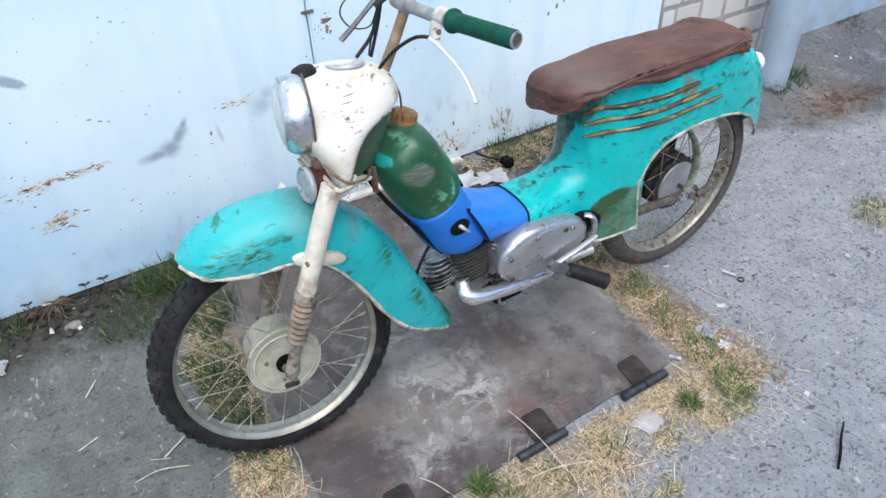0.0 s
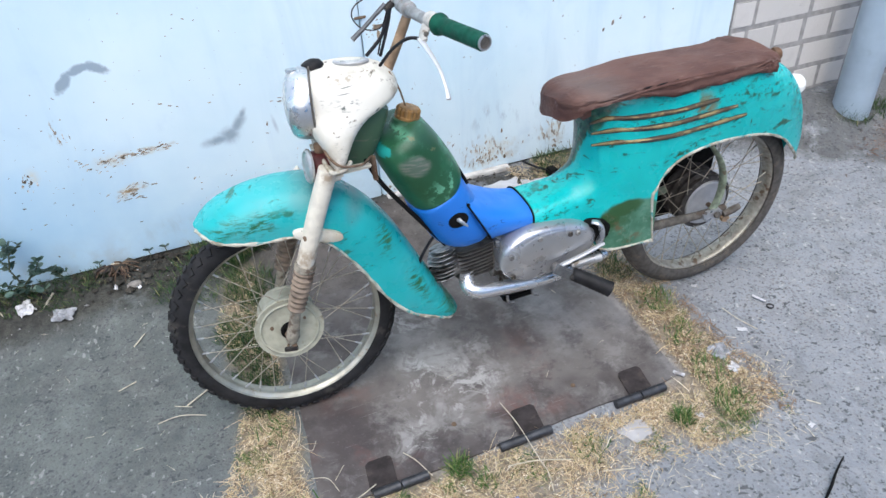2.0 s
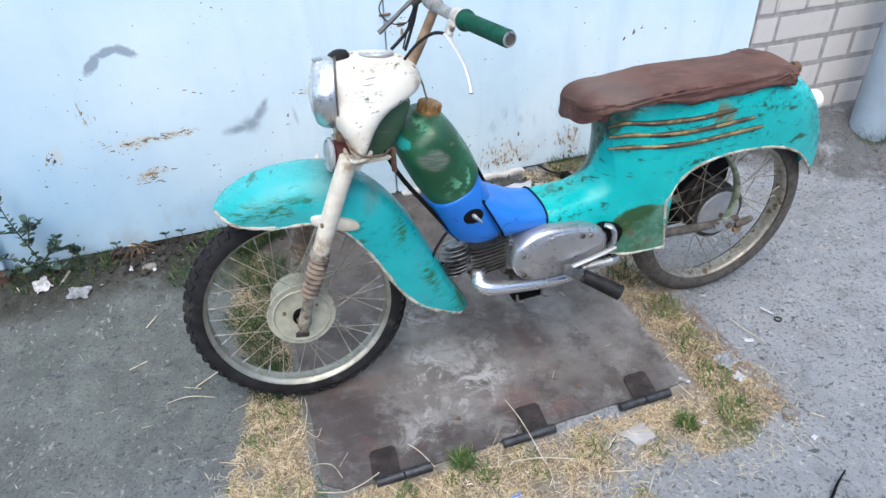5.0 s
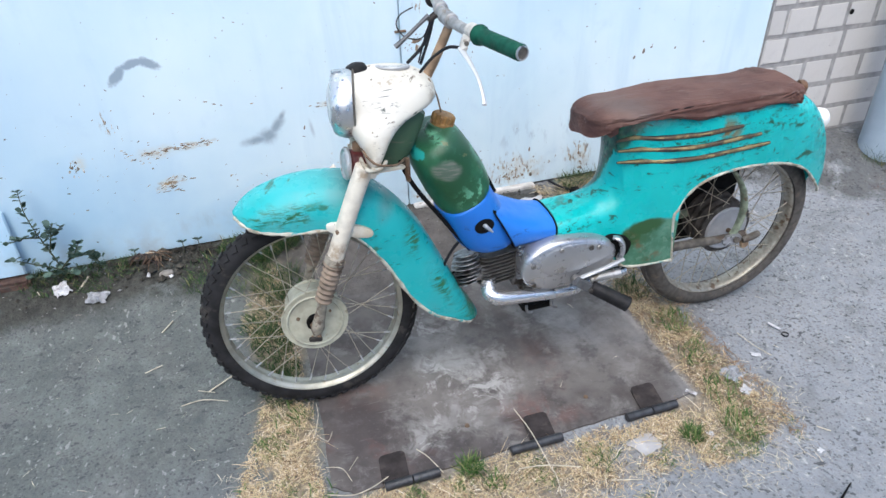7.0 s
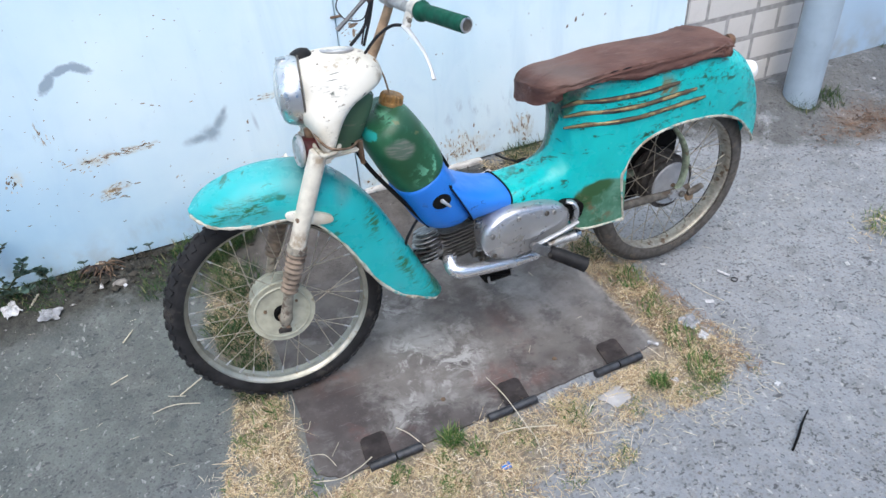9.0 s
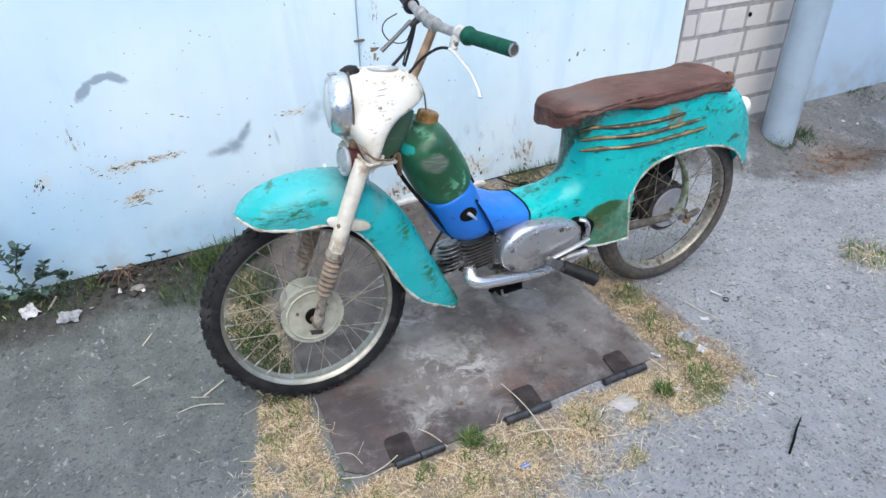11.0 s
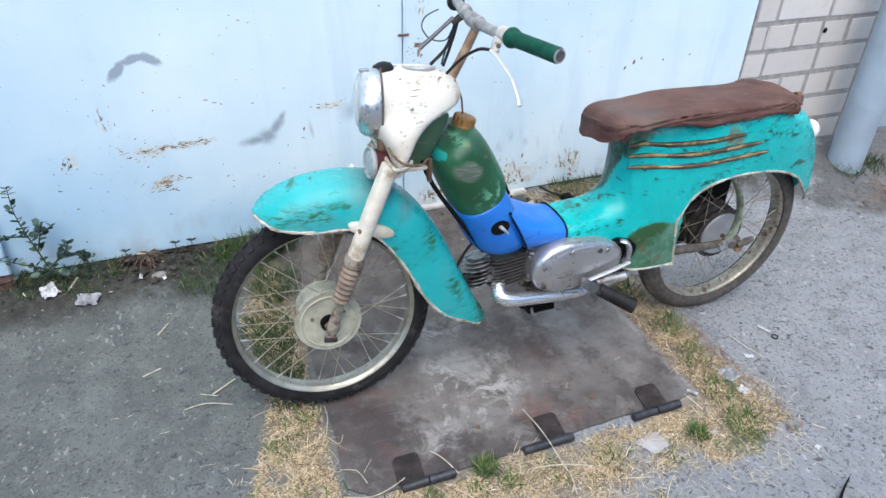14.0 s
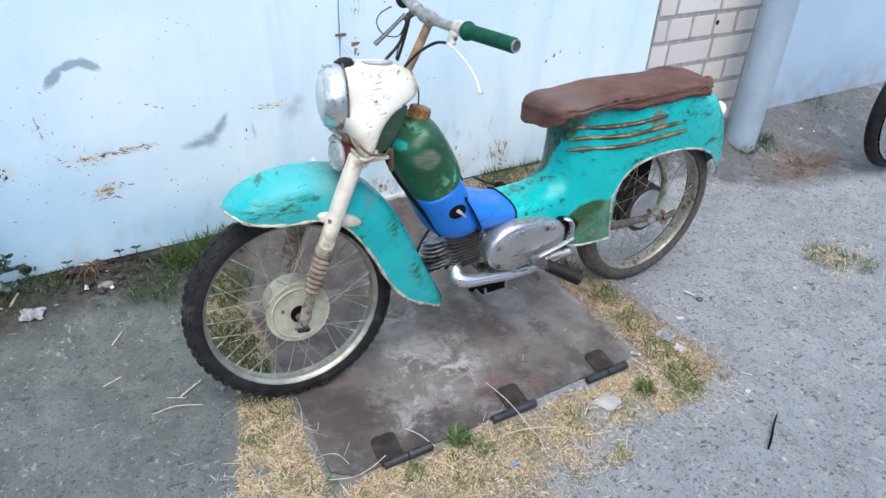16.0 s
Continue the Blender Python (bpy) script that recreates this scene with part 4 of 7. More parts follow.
top("door_panel_west", box(-6.0, -0.864, 0.0, 0.043, 0.078, 2.145, 0.004), WALL, "pale blue sheet metal panel", "garage door", kind="structure")
# neighbouring garage
top("wall_east", box(2.46, 9.0, 0.012, 0.35, 0.06, 2.7), WALL_B, "grey blue painted wall of the next garage", "wall", kind="structure")

# unseen wall added opposite: cuts low skylight on the garages, closes the yard
top("wall_south", box(-30.0, 30.0, -6.4, -6.0, -0.05, 3.0), WALL_B, "plain grey blue wall added unseen to cut low skylight", "wall", kind="structure")

# drainpipe before the brick pier
PX, PY, PR = 2.216, -0.155, 0.066
pipe = thing("drainpipe", (PX, PY, 0.05), "pale blue painted steel pipe standing before the brick pier", "pipe")
part("pipe", turned([(PR, 0.0), (PR, 2.6), (PR - 0.006, 2.6), (PR - 0.006, 0.02)], (PX, PY, ground_z(PX, PY) - 0.03), (0, 0, 1), 40), PIPEM, pipe)
for z in (1.1, 2.3):
    part("pipe_bracket", box(PX - 0.02, PX + 0.02, PY + PR - 0.004, 0.0, z, z + 0.03, 0.003), RUSTY, pipe)

# ---- steel hatch under the moped ----
hatch = thing("steel_hatch", (0.42, -0.65, 0.0), "rusty brown steel hatch with three strap hinges on the ground", "hatch")
HZ = 0.004
bm = bmesh.new()
rng = random.Random(4)
corner = [(-0.014, -0.22), (-0.012, -0.69), (-0.028, -0.945), (0.02, -0.982), (0.20, -0.982), (0.36, -0.978), (0.50, -0.975), (0.62, -0.972), (0.80, -0.972), (0.848, -0.962), (0.858, -0.80), (0.862, -0.66), (0.866, -0.22)]
ring = []
for i, (x, y) in enumerate(corner):
    x2, y2 = corner[(i + 1) % len(corner)]
    for k in range(6):
        t = k / 6
        ring.append((x + (x2 - x) * t + rng.uniform(-0.002, 0.002), y + (y2 - y) * t + rng.uniform(-0.002, 0.002)))
f = bm.faces.new([bm.verts.new((x, y, HZ)) for x, y in ring])
ex = bmesh.ops.extrude_face_region(bm, geom=[f])
for v in ex["geom"]:
    if isinstance(v, bmesh.types.BMVert):
        v.co.z = -0.004
part("sheet", bm, SHEET, hatch)


def strap_hinge(cx, x0, x1, skew):
    tab = bmesh.new()
    pts = []
    hw = 0.030
    for a in range(0, 91, 18):
        pts.append((hw - 0.012 + 0.012 * math.cos(radians(a)), -0.012 + 0.012 * math.sin(radians(a))))
    pts = [(hw, -0.07)] + pts + [(-x, y) for x, y in pts[::-1]] + [(-hw, -0.07)]
    f = tab.faces.new([tab.verts.new((cx + x + y * skew, -0.906 + y, HZ + 0.0045)) for x, y in pts])
    ex = bmesh.ops.extrude_face_region(tab, geom=[f])
    for v in ex["geom"]:
        if isinstance(v, bmesh.types.BMVert):
            v.co.z = HZ + 0.0002
    t = part("hinge_tab", tab, TAB, hatch, "dark steel hinge tab with rounded corners")
    mid = (x0 + x1) / 2
    for a, b in ((x0, mid - 0.0012), (mid + 0.0012, x1)):
        part("knuckle", turned([(0.004, 0.0), (0.0095, 0.0), (0.0104, 0.001), (0.0104, b - a - 0.001), (0.0095, b - a), (0.004, b - a)], (a, -0.990, 0.0104), (1, 0, 0), 20), HINGE, t, "black hinge barrel")


strap_hinge(0.113, 0.079, 0.200, 0.10)
strap_hinge(0.457, 0.365, 0.490, 0.10)
strap_hinge(0.742, 0.655, 0.787, 0.15)
for x, y in ((0.600, -0.895), (0.30, -0.885)):
    part("rivet", turned([(0.006, 0), (0.005, 0.003), (0.001, 0.0045)], (x, y, HZ), (0, 0, 1), 12), RUSTY, hatch)

# ---- the moped ----
moped = thing("moped", (0.56, YC, 0.0), "old turquoise and cream moped with green tank and brown seat", "moped")


def wheel(name, cx, cz, r, w, rim_gap, tyre_mat, rim_mat, hub_profile, hub_mat, knobs, label, lug):
    """Hub, tyre, rim and spokes; the near side is at smaller y."""
    c = Vector((cx, YC, cz))
    hub = part(name, turned(hub_profile, c, (0, 1, 0), 40), hub_mat, moped, label)
    rt = r - w
    bead = 112 if knobs else 118
    prof = []
    for k in range(25):
        a = radians(-bead + 2 * bead * k / 24)
        prof.append((rt + w * math.cos(a), w * math.sin(a)))
    bm = turned(prof, c, (0, 1, 0), 96, None, True)
    if knobs:
        n = 54
        for k in range(n):
            for side, off in ((-1, 0.0), (1, 0.5), (0, 0.25)):
                a = 2 * math.pi * (k + off) / n
                s = side * 0.0180
                rr = rt + math.sqrt(max(0, w * w - s * s)) - 0.0014
                turn = Matrix.Translation(c) @ Matrix.Rotation(-a, 4, "Y") @ Matrix.Translation((rr, s, 0)) @ Matrix.Rotation(side * radians(42), 4, "Z") @ Matrix.Rotation(side * radians(20), 4, "X")
                box(-0.004, 0.004, -0.0078, 0.0078, -0.0066, 0.0066, 0, bm, turn)
    else:
        for s in (-0.012, -0.004, 0.004, 0.012):
            rr = rt + math.sqrt(w * w - s * s)
            turned([(rr - 0.003, s - 0.0024), (rr + 0.002, s - 0.0018), (rr + 0.002, s + 0.0018), (rr - 0.003, s + 0.0024)], c, (0, 1, 0), 96, bm, True)
    part("tyre", bm, tyre_mat, hub, "worn black tyre with a blocky shoulder" if knobs else "dusty brown worn tyre")
    ro = rt - rim_gap
    half = [(0.0035, 0.0170), (0.0055, 0.0205), (0.0045, 0.0235), (0.0005, 0.0245), (-0.0045, 0.0230), (-0.0075, 0.0180), (-0.0095, 0.0100), (-0.0100, 0.0)]
    if knobs:
        half = [(0.0030, 0.0160), (0.0048, 0.0195), (0.0040, 0.0222), (0.0015, 0.0234), (-0.0010, 0.0230), (-0.0022, 0.0214), (-0.0018, 0.0196), (-0.0040, 0.0175), (-0.0078, 0.0155), (-0.0094, 0.0130), (-0.0098, 0.0090), (-0.0080, 0.0056), (-0.0078, 0.0)]
    else:
        half = [(a, b * 0.86) for a, b in half]
    prof = [(ro + a, -b) for a, b in half] + [(ro + a, b) for a, b in half[-2::-1]] + [(ro - 0.004, 0.012), (ro - 0.004, -0.012)]
    part("rim", turned(prof, c, (0, 1, 0), 96, None, True), rim_mat, hub, "dull chrome rim")
    sp = turned([(0.0011, 0.0), (0.0011, 1.0)], (0, 0, 0), (0, 0, 1), 6)
    nip = turned([(0.0012, 0.0), (0.0021, 0.001), (0.0021, 0.014), (0.0030, 0.016)], (0, 0, 0), (0, 0, 1), 6)
    nip_me = bpy.data.meshes.new("nipple")
    nip.to_mesh(nip_me)
    nip_me.materials.append(HUBCAP if knobs else SPOKE)
    me = bpy.data.meshes.new("spoke")
    sp.to_mesh(me)
    sp.free()
    nip.free()
    me.materials.append(SPOKE)
    hr = 0.055 if knobs else 0.072
    for k in range(36):
        side = -1 if k % 2 else 1
        lead = radians(38) * (1 if (k // 2) % 2 else -1)
        a = 2 * math.pi * k / 36
        p0 = c + Vector((hr * math.cos(a + lead), lug[0] if side < 0 else lug[1], hr * math.sin(a + lead)))
        p1 = c + Vector(((ro - 0.009) * math.cos(a), side * 0.004, (ro - 0.009) * math.sin(a)))
        d = p1 - p0
        ob = hang(new("spoke", me), hub)
        turn = d.to_track_quat("Z", "Y").to_matrix().to_4x4()
        ob.matrix_basis = Matrix.Translation(p0) @ turn @ Matrix.Diagonal((1, 1, d.length, 1))
        nip_ob = hang(new("nipple", nip_me), hub)
        nip_ob.matrix_basis = Matrix.Translation(p1 - d.normalized() * 0.016) @ turn
    return hub


WF, WR = (0.0130, 0.2445), (1.120, 0.2300)
hub_front = [(0.012, -0.052), (0.020, -0.053), (0.066, -0.048), (0.0725, -0.050), (0.0745, -0.046), (0.0725, -0.040), (0.066, -0.038), (0.064, -0.02), (0.060, -0.018), (0.058, 0.0), (0.062, 0.012), (0.062, 0.018), (0.058, 0.022),
             (0.062, 0.026), (0.062, 0.032), (0.056, 0.036), (0.03, 0.044), (0.012, 0.05)]
front = wheel("front_wheel", *WF, 0.2420, 0.0275, 0.0100, TYRE, RIM, hub_front, HUB, True, "spoked front wheel with a grey green brake hub", (-0.030, 0.030))
part("brake_plate_lip", turned([(0.058, -0.0515), (0.061, -0.054), (0.064, -0.0515)], (WF[0], YC, WF[1]), (0, 1, 0), 40, None, True), HUB, front)
for dx, dz, r in ((-0.036, 0.014, 0.004), (-0.012, -0.038, 0.003), (0.035, 0.02, 0.003)):
    part("plate_screw", turned([(r, 0), (r, 0.003), (r * 0.6, 0.004)], (WF[0] + dx, YC - 0.052, WF[1] + dz), (0, -1, 0), 10), RUSTY, front)
part("axle_boss", turned([(0.020, 0.0), (0.020, 0.006), (0.014, 0.007), (0.013, 0.001)], (WF[0], YC - 0.052, WF[1]), (0, -1, 0), 24), BLACK, front, "black axle opening")
part("axle_nut", turned([(0.009, 0), (0.009, 0.012), (0.005, 0.012), (0.005, 0.022)], (WF[0] - 0.004, YC - 0.066, WF[1]), (0, -1, 0), 6), RUSTY, front)

# the bars are turned towards the wall, so the wheel leans with its foot towards the yard
WC = Vector((WF[0], YC, WF[1]))
front.matrix_basis = front.matrix_basis @ Matrix.Translation(WC) @ Matrix.Rotation(radians(-2.5), 4, "Z") @ Matrix.Rotation(radians(-8.0), 4, "X") @ Matrix.Translation(-WC)

hub_rear = [(0.010, -0.014), (0.058, -0.013), (0.066, -0.010)] + [(0.072 + 0.005 * (-1) ** (k // 2), -0.008 + 0.0060 * k) for k in range(14)] + [(0.05, 0.076), (0.01, 0.078)]
rear = wheel("rear_wheel", *WR, 0.2490, 0.0300, 0.0130, TYRE_R, RIM_R, hub_rear, RUSTY_D, False, "spoked rear wheel with an alloy hub, dusty", (-0.008, 0.040))
part("hub_cap", turned([(0.064, 0), (0.062, 0.004), (0.058, 0.005), (0.055, 0.0035), (0.035, 0.007), (0.012, 0.009), (0.002, 0.009)], (WR[0], YC - 0.012, WR[1]), (0, -1, 0), 32), HUBCAP, rear, "smooth alloy hub cap")
part("sprocket", turned([(0.074, 0.0), (0.079, 0.003), (0.074, 0.006), (0.03, 0.006)], (WR[0], YC + 0.056, WR[1]), (0, 1, 0), 40), RUSTY_D, rear)

# front mudguard
st = [(-0.113, 0.532, -0.111, 0.525, 0.010, 0.9), (-0.090, 0.549, -0.099, 0.522, 0.040, 0.85), (-0.052, 0.567, -0.072, 0.511, 0.062, 0.75), (0.012, 0.581, -0.004, 0.499, 0.074, 0.72), (0.087, 0.579, 0.068, 0.494, 0.078, 0.70),
      (0.150, 0.562, 0.124, 0.461, 0.080, 0.68), (0.215, 0.508, 0.178, 0.380, 0.080, 0.68), (0.272, 0.430, 0.228, 0.280, 0.080, 0.68), (0.325, 0.318, 0.280, 0.216, 0.078, 0.70), (0.372, 0.215, 0.333, 0.182, 0.073, 0.70), (0.398, 0.168, 0.368, 0.158, 0.062, 0.72), (0.406, 0.150, 0.388, 0.149, 0.042, 0.85)]
bm, near, far = arch(st, 5, 26)
fender = part("front_mudguard", thick(bm, 0.0018), TURQ_F, moped, "turquoise front mudguard with scuffed paint")
rim_path = near[::2] + [near[-1]]
part("edge_bead", tube(rim_path, ragged(70, 0.0034, 0.45, 1), 8, 4), TRIM, fender, "chipped white edge bead")
part("edge_bead", tube(far[::2] + [far[-1]], 0.0028, 8, 2), TRIM, fender, "chipped white edge bead")

# fork
for s in (-1, 1):
    y = YC + (-0.090 if s < 0 else 0.060)
    up = (0.1465, y, 0.630) if s < 0 else (0.115, y, 0.552)
    leg = part("fork_leg", tube([up, (0.108, y, 0.538), (0.066, y, 0.430)], [0.0180, 0.0178, 0.0172], 20, 4), FORKP, moped, "cream fork leg with rusty patches")
    prof = []
    for k in range(43):
        prof.append((0.0195 + 0.0022 * math.cos(k * math.pi * 2 / 5) - 0.003 * (k / 42), 0.105 * k / 42))
    a, b = Vector((0.068, y, 0.430)), Vector((0.026, y, 0.320))
    part("gaiter", turned(prof, a, b - a, 20), BELLOW, leg, "ribbed brown rubber gaiter")
    part("fork_end", tube([(0.030, y, 0.332), (0.024, y, 0.308), (0.016, y, 0.282), (0.011, y, 0.262), (0.008, y, 0.248)], [0.0120, 0.0125, 0.0140, 0.0160, 0.0100], 16, 5, None, 0.75), FORKR, leg, "rusty fork end")
    part("leg_collar", turned([(0.0185, -0.010), (0.0205, -0.008), (0.0205, 0.006), (0.0185, 0.008)], (0.067, y, 0.432), (0.044, 0, 0.110), 22), FORKR, leg, "flaking collar above the gaiter")
    part("axle_clip", box(-0.014, 0.014, -0.004, 0.004, -0.005, 0.005, 0.0015, None, Matrix.Translation((0.002, y + s * 0.014, 0.245)) @ Matrix.Rotation(radians(12), 4, "Y")), RUSTY_D, leg, "dark oily axle clip")
    # mudguard clamp lug
    lug = bmesh.new()
    rings = []
    for u, ax, b2 in ((-0.012, 0.042, 0.009), (-0.010, 0.050, 0.0135), (0.006, 0.050, 0.0135), (0.008, 0.044, 0.009)):
        ring = []
        for p, q in sup(ax, b2, 20, 2.4):
            ring.append(Vector((0.106 + p * 0.93 + q * 0.36, y + s * u * -1 - s * 0.012, 0.490 - p * 0.36 + q * 0.93)))
        rings.append(ring)
    part("clamp_lug", skin(lug, rings), CREAM, leg, "cream painted clamp lug")
    part("bolt", turned([(0.006, 0), (0.006, 0.006), (0.002, 0.008)], (0.080, y - 0.001 + s * 0.004, 0.500), (0, s, 0), 6), RUSTY, leg)
part("yoke_plate", box(0.158, 0.236, -0.704, -0.596, 0.592, 0.600, 0.003), CREAM, moped, "chipped cream plate under the head cover")
part("fork_yoke", box(0.140, 0.172, YC - 0.10, YC + 0.055, 0.603, 0.622, 0.006), FORKP, moped, "rusty cream lower yoke")
part("axle", turned([(0.006, 0), (0.006, 0.21)], (0.010, YC - 0.105, WF[1]), (0, 1, 0), 12), RUSTY, moped)

# headlamp housing: rings stacked upwards, (z, x front, x back, half width, roundness)
rows = [(0.630, 0.152, 0.182, 0.107, 3.0), (0.650, 0.148, 0.196, 0.107, 2.8), (0.680, 0.134, 0.221, 0.103, 2.6), (0.703, 0.126, 0.256, 0.096, 2.4), (0.724, 0.125, 0.310, 0.088, 2.3), (0.745, 0.126, 0.314, 0.080, 2.3), (0.763, 0.129, 0.302, 0.070, 2.3), (0.778, 0.140, 0.272, 0.050, 2.2), (0.785, 0.166, 0.240, 0.024, 2.0)]
bm = bmesh.new()
rings = []
for z, x0, x1, w, p in lerp_rows(rows, 4):
    rings.append([Vector(((x0 + x1) / 2 + u, YC + v, z)) for u, v in sup((x1 - x0) / 2, w, 40, p)])
skin(bm, rings)
shell = part("headlamp_housing", bm, CREAM, moped, "cream painted headlamp housing with dark scratches", 60)
part("skirt_lip", tube([(0.190, YC - 0.088, 0.632), (0.176, YC - 0.108, 0.630), (0.158, YC - 0.112, 0.630), (0.146, YC - 0.100, 0.632), (0.145, YC, 0.640), (0.150, YC + 0.09, 0.634), (0.182, YC + 0.095, 0.634)], 0.0042, 10, 5), TRIM, shell)
part("wire", tube([(0.150, YC - 0.058, 0.664), (0.150, YC - 0.090, 0.655), (0.164, YC - 0.1105, 0.642), (0.188, YC - 0.106, 0.632), (0.214, YC - 0.085, 0.620), (0.236, YC - 0.050, 0.612)], 0.0024, 8, 5), RUSTY, shell, "brown wire round the foot of the housing")

# headlamp: rim and glass face forward
LC = Vector((0.147, YC - 0.004, 0.725))
LD = Vector((-1.0, 0.22, 0.03))
lamp = part("headlamp", turned([(0.052, -0.012), (0.062, -0.010), (0.0655, 0.0), (0.066, 0.012), (0.063, 0.024), (0.057, 0.033), (0.052, 0.036), (0.0505, 0.032), (0.044, 0.018), (0.02, 0.002)], LC, LD, 48), LAMPC, shell, "pitted chrome headlamp rim")
part("lens", turned([(0.0515, 0.033), (0.046, 0.038), (0.034, 0.042), (0.018, 0.0445), (0.003, 0.045), (0.003, 0.043), (0.018, 0.0425), (0.034, 0.040), (0.046, 0.036), (0.0505, 0.0315)], LC, LD, 48), GLASS, shell, "clear domed glass")
part("rim_seam", turned([(0.0640, -0.010), (0.0672, -0.0090), (0.0672, -0.0070), (0.0640, -0.006)], LC, LD, 48, None, True), RUSTY_G, lamp, "rusty seam behind the chrome rim")
part("rim_clip", box(0.116, 0.136, YC - 0.008, YC + 0.008, 0.7865, 0.7925, 0.002), CHROME, shell, "chrome clip")

# instrument, switch and wires on the housing
part("speedometer", turned([(0.028, -0.006), (0.033, 0.0), (0.034, 0.003), (0.032, 0.0055), (0.029, 0.0055), (0.028, 0.004), (0.002, 0.004)], (0.238, YC + 0.010, 0.779), (0.10, 0.20, 1), 36), HUBCAP, shell, "round speedometer with a dull bezel")
part("dial", turned([(0.028, 0.0), (0.002, 0.0005)], (0.2384, YC + 0.0109, 0.7835), (0.10, 0.20, 1), 30), DIAL, shell)
part("switch_knob", turned([(0.021, 0.0), (0.022, 0.006), (0.018, 0.014), (0.009, 0.018), (0.001, 0.019)], (0.168, YC + 0.014, 0.778), (-0.15, 0.1, 1), 24), RUBBER, shell, "black rubber switch knob")
part("wire", tube([(0.298, YC - 0.030, 0.764), (0.312, YC - 0.034, 0.730), (0.322, YC - 0.020, 0.700), (0.332, YC, 0.676)], 0.0018, 6), RUSTY_L, shell, "thin brown wire")

# horn below the lamp
horn = part("horn", turned([(0.012, -0.035), (0.026, -0.030), (0.028, -0.005), (0.024, 0.0)], (0.122, YC - 0.050, 0.622), (-1, -0.06, 0.14), 28), DRED, moped, "dark red horn with a chrome face")
part("horn_face", turned([(0.024, 0.0), (0.032, 0.001), (0.033, 0.005), (0.029, 0.009), (0.024, 0.006), (0.018, 0.009), (0.010, 0.007), (0.002, 0.010)], (0.122, YC - 0.050, 0.622), (-1, -0.06, 0.14), 32), HORNM, horn, "dirty dull chrome face")
part("horn_bracket", box(0.134, 0.150, YC - 0.055, YC - 0.043, 0.628, 0.665, 0.002), RUSTY, horn)

# handlebar
part("handlebar_stem", tube([(0.290, YC, 0.735), (0.322, YC, 0.79), (0.352, YC, 0.850)], [0.0105, 0.0095, 0.009], 16, 4), RUSTY_L, moped, "tan rusty handlebar stem")
bar_pts = [(0.388, YC - 0.245, 0.870), (0.363, YC - 0.14, 0.868), (0.351, YC - 0.05, 0.865), (0.350, YC, 0.864), (0.352, YC + 0.05, 0.866), (0.366, YC + 0.14, 0.872), (0.392, YC + 0.245, 0.875)]
bar = part("handlebar", tube(bar_pts, 0.0100, 16, 5), BARM, moped, "worn grey handlebar")
part("clamp", turned([(0.012, -0.022), (0.0145, -0.020), (0.0145, 0.020), (0.012, 0.022)], (0.350, YC, 0.864), (0, 1, 0), 24), BARM, bar)
for s, m, lab in ((-1, GRIP, "green rubber grip"), (1, RUBBER, "black rubber grip")):
    a, b = Vector((0.3625, YC + s * 0.128, 0.8685)), Vector((0.3915, YC + s * 0.252, 0.8700))
    L = (b - a).length
    prof = [(0.011, 0), (0.0175, 0.0), (0.0188, 0.004), (0.0180, 0.010), (0.0145, 0.016)]
    for k in range(19):
        prof.append((0.0138 + 0.0006 * (k % 2), 0.018 + (L - 0.024) * k / 18))
    prof += [(0.0145, L - 0.003), (0.0128, L), (0.0112, L), (0.0105, L - 0.002), (0.0095, L - 0.018), (0.001, L - 0.019)]
    g = part("grip", turned(prof, a, b - a, 28), m, bar, lab)
    part("bar_end", turned([(0.0125, 0), (0.0125, 0.0025), (0.0098, 0.003), (0.0095, -0.006), (0.0100, -0.014)], b, b - a, 24, None, True), ALLOY, g, "bare metal bar end")
    part("bar_bore", turned([(0.0098, 0.0), (0.0096, 0.0008), (0.001, 0.001)], b + (b - a).normalized() * 0.0004, b - a, 20), RUSTY_G, g, "brown bore of the bar end")
    if s > 0:
        continue
    # lever and its perch
    pch = part("lever_perch", turned([(0.0125, 0), (0.0145, 0.002), (0.0145, 0.018), (0.0125, 0.020)], (0.359, YC + s * 0.098, 0.868), (0.2, s, 0), 20), PERCH, bar, "weathered cream grey lever perch")
    part("perch_arm", tube([(0.352, YC + s * 0.105, 0.862), (0.342, YC + s * 0.112, 0.848), (0.338, YC + s * 0.125, 0.842)], [0.012, 0.010, 0.007], 12, 5, None, 0.55), PERCH, pch)
    part("perch_screw", turned([(0.0045, 0.0), (0.0045, 0.002), (0.002, 0.003)], (0.343, YC + s * 0.122, 0.853), (0, s, 0.2), 10), RUSTY_G, pch)
    part("lever", tube([(0.336, YC + s * 0.112, 0.842), (0.336, YC + s * 0.150, 0.834), (0.338, YC + s * 0.190, 0.818), (0.336, YC + s * 0.222, 0.799), (0.333, YC + s * 0.240, 0.785)], [0.0065, 0.0048, 0.0036, 0.0032, 0.0046], 10, 6, None, 0.6), LEVERM, pch, "bright alloy lever")

# the far lever points forward, with its cables bundled behind the bar
part("far_lever", tube([(0.330, YC + 0.062, 0.856), (0.306, YC + 0.061, 0.838), (0.284, YC + 0.060, 0.821), (0.258, YC + 0.060, 0.802)], [0.0070, 0.0056, 0.0062, 0.0074], 12, 5, None, 0.7), DARKBAR, bar, "dark grey brake lever")
part("lever_clamp", turned([(0.0115, 0.0), (0.0145, 0.002), (0.0145, 0.020), (0.0115, 0.022)], (0.354, YC + 0.052, 0.866), (0.15, 1, 0.05), 18), BARM, bar, "dull clamp of the far lever")
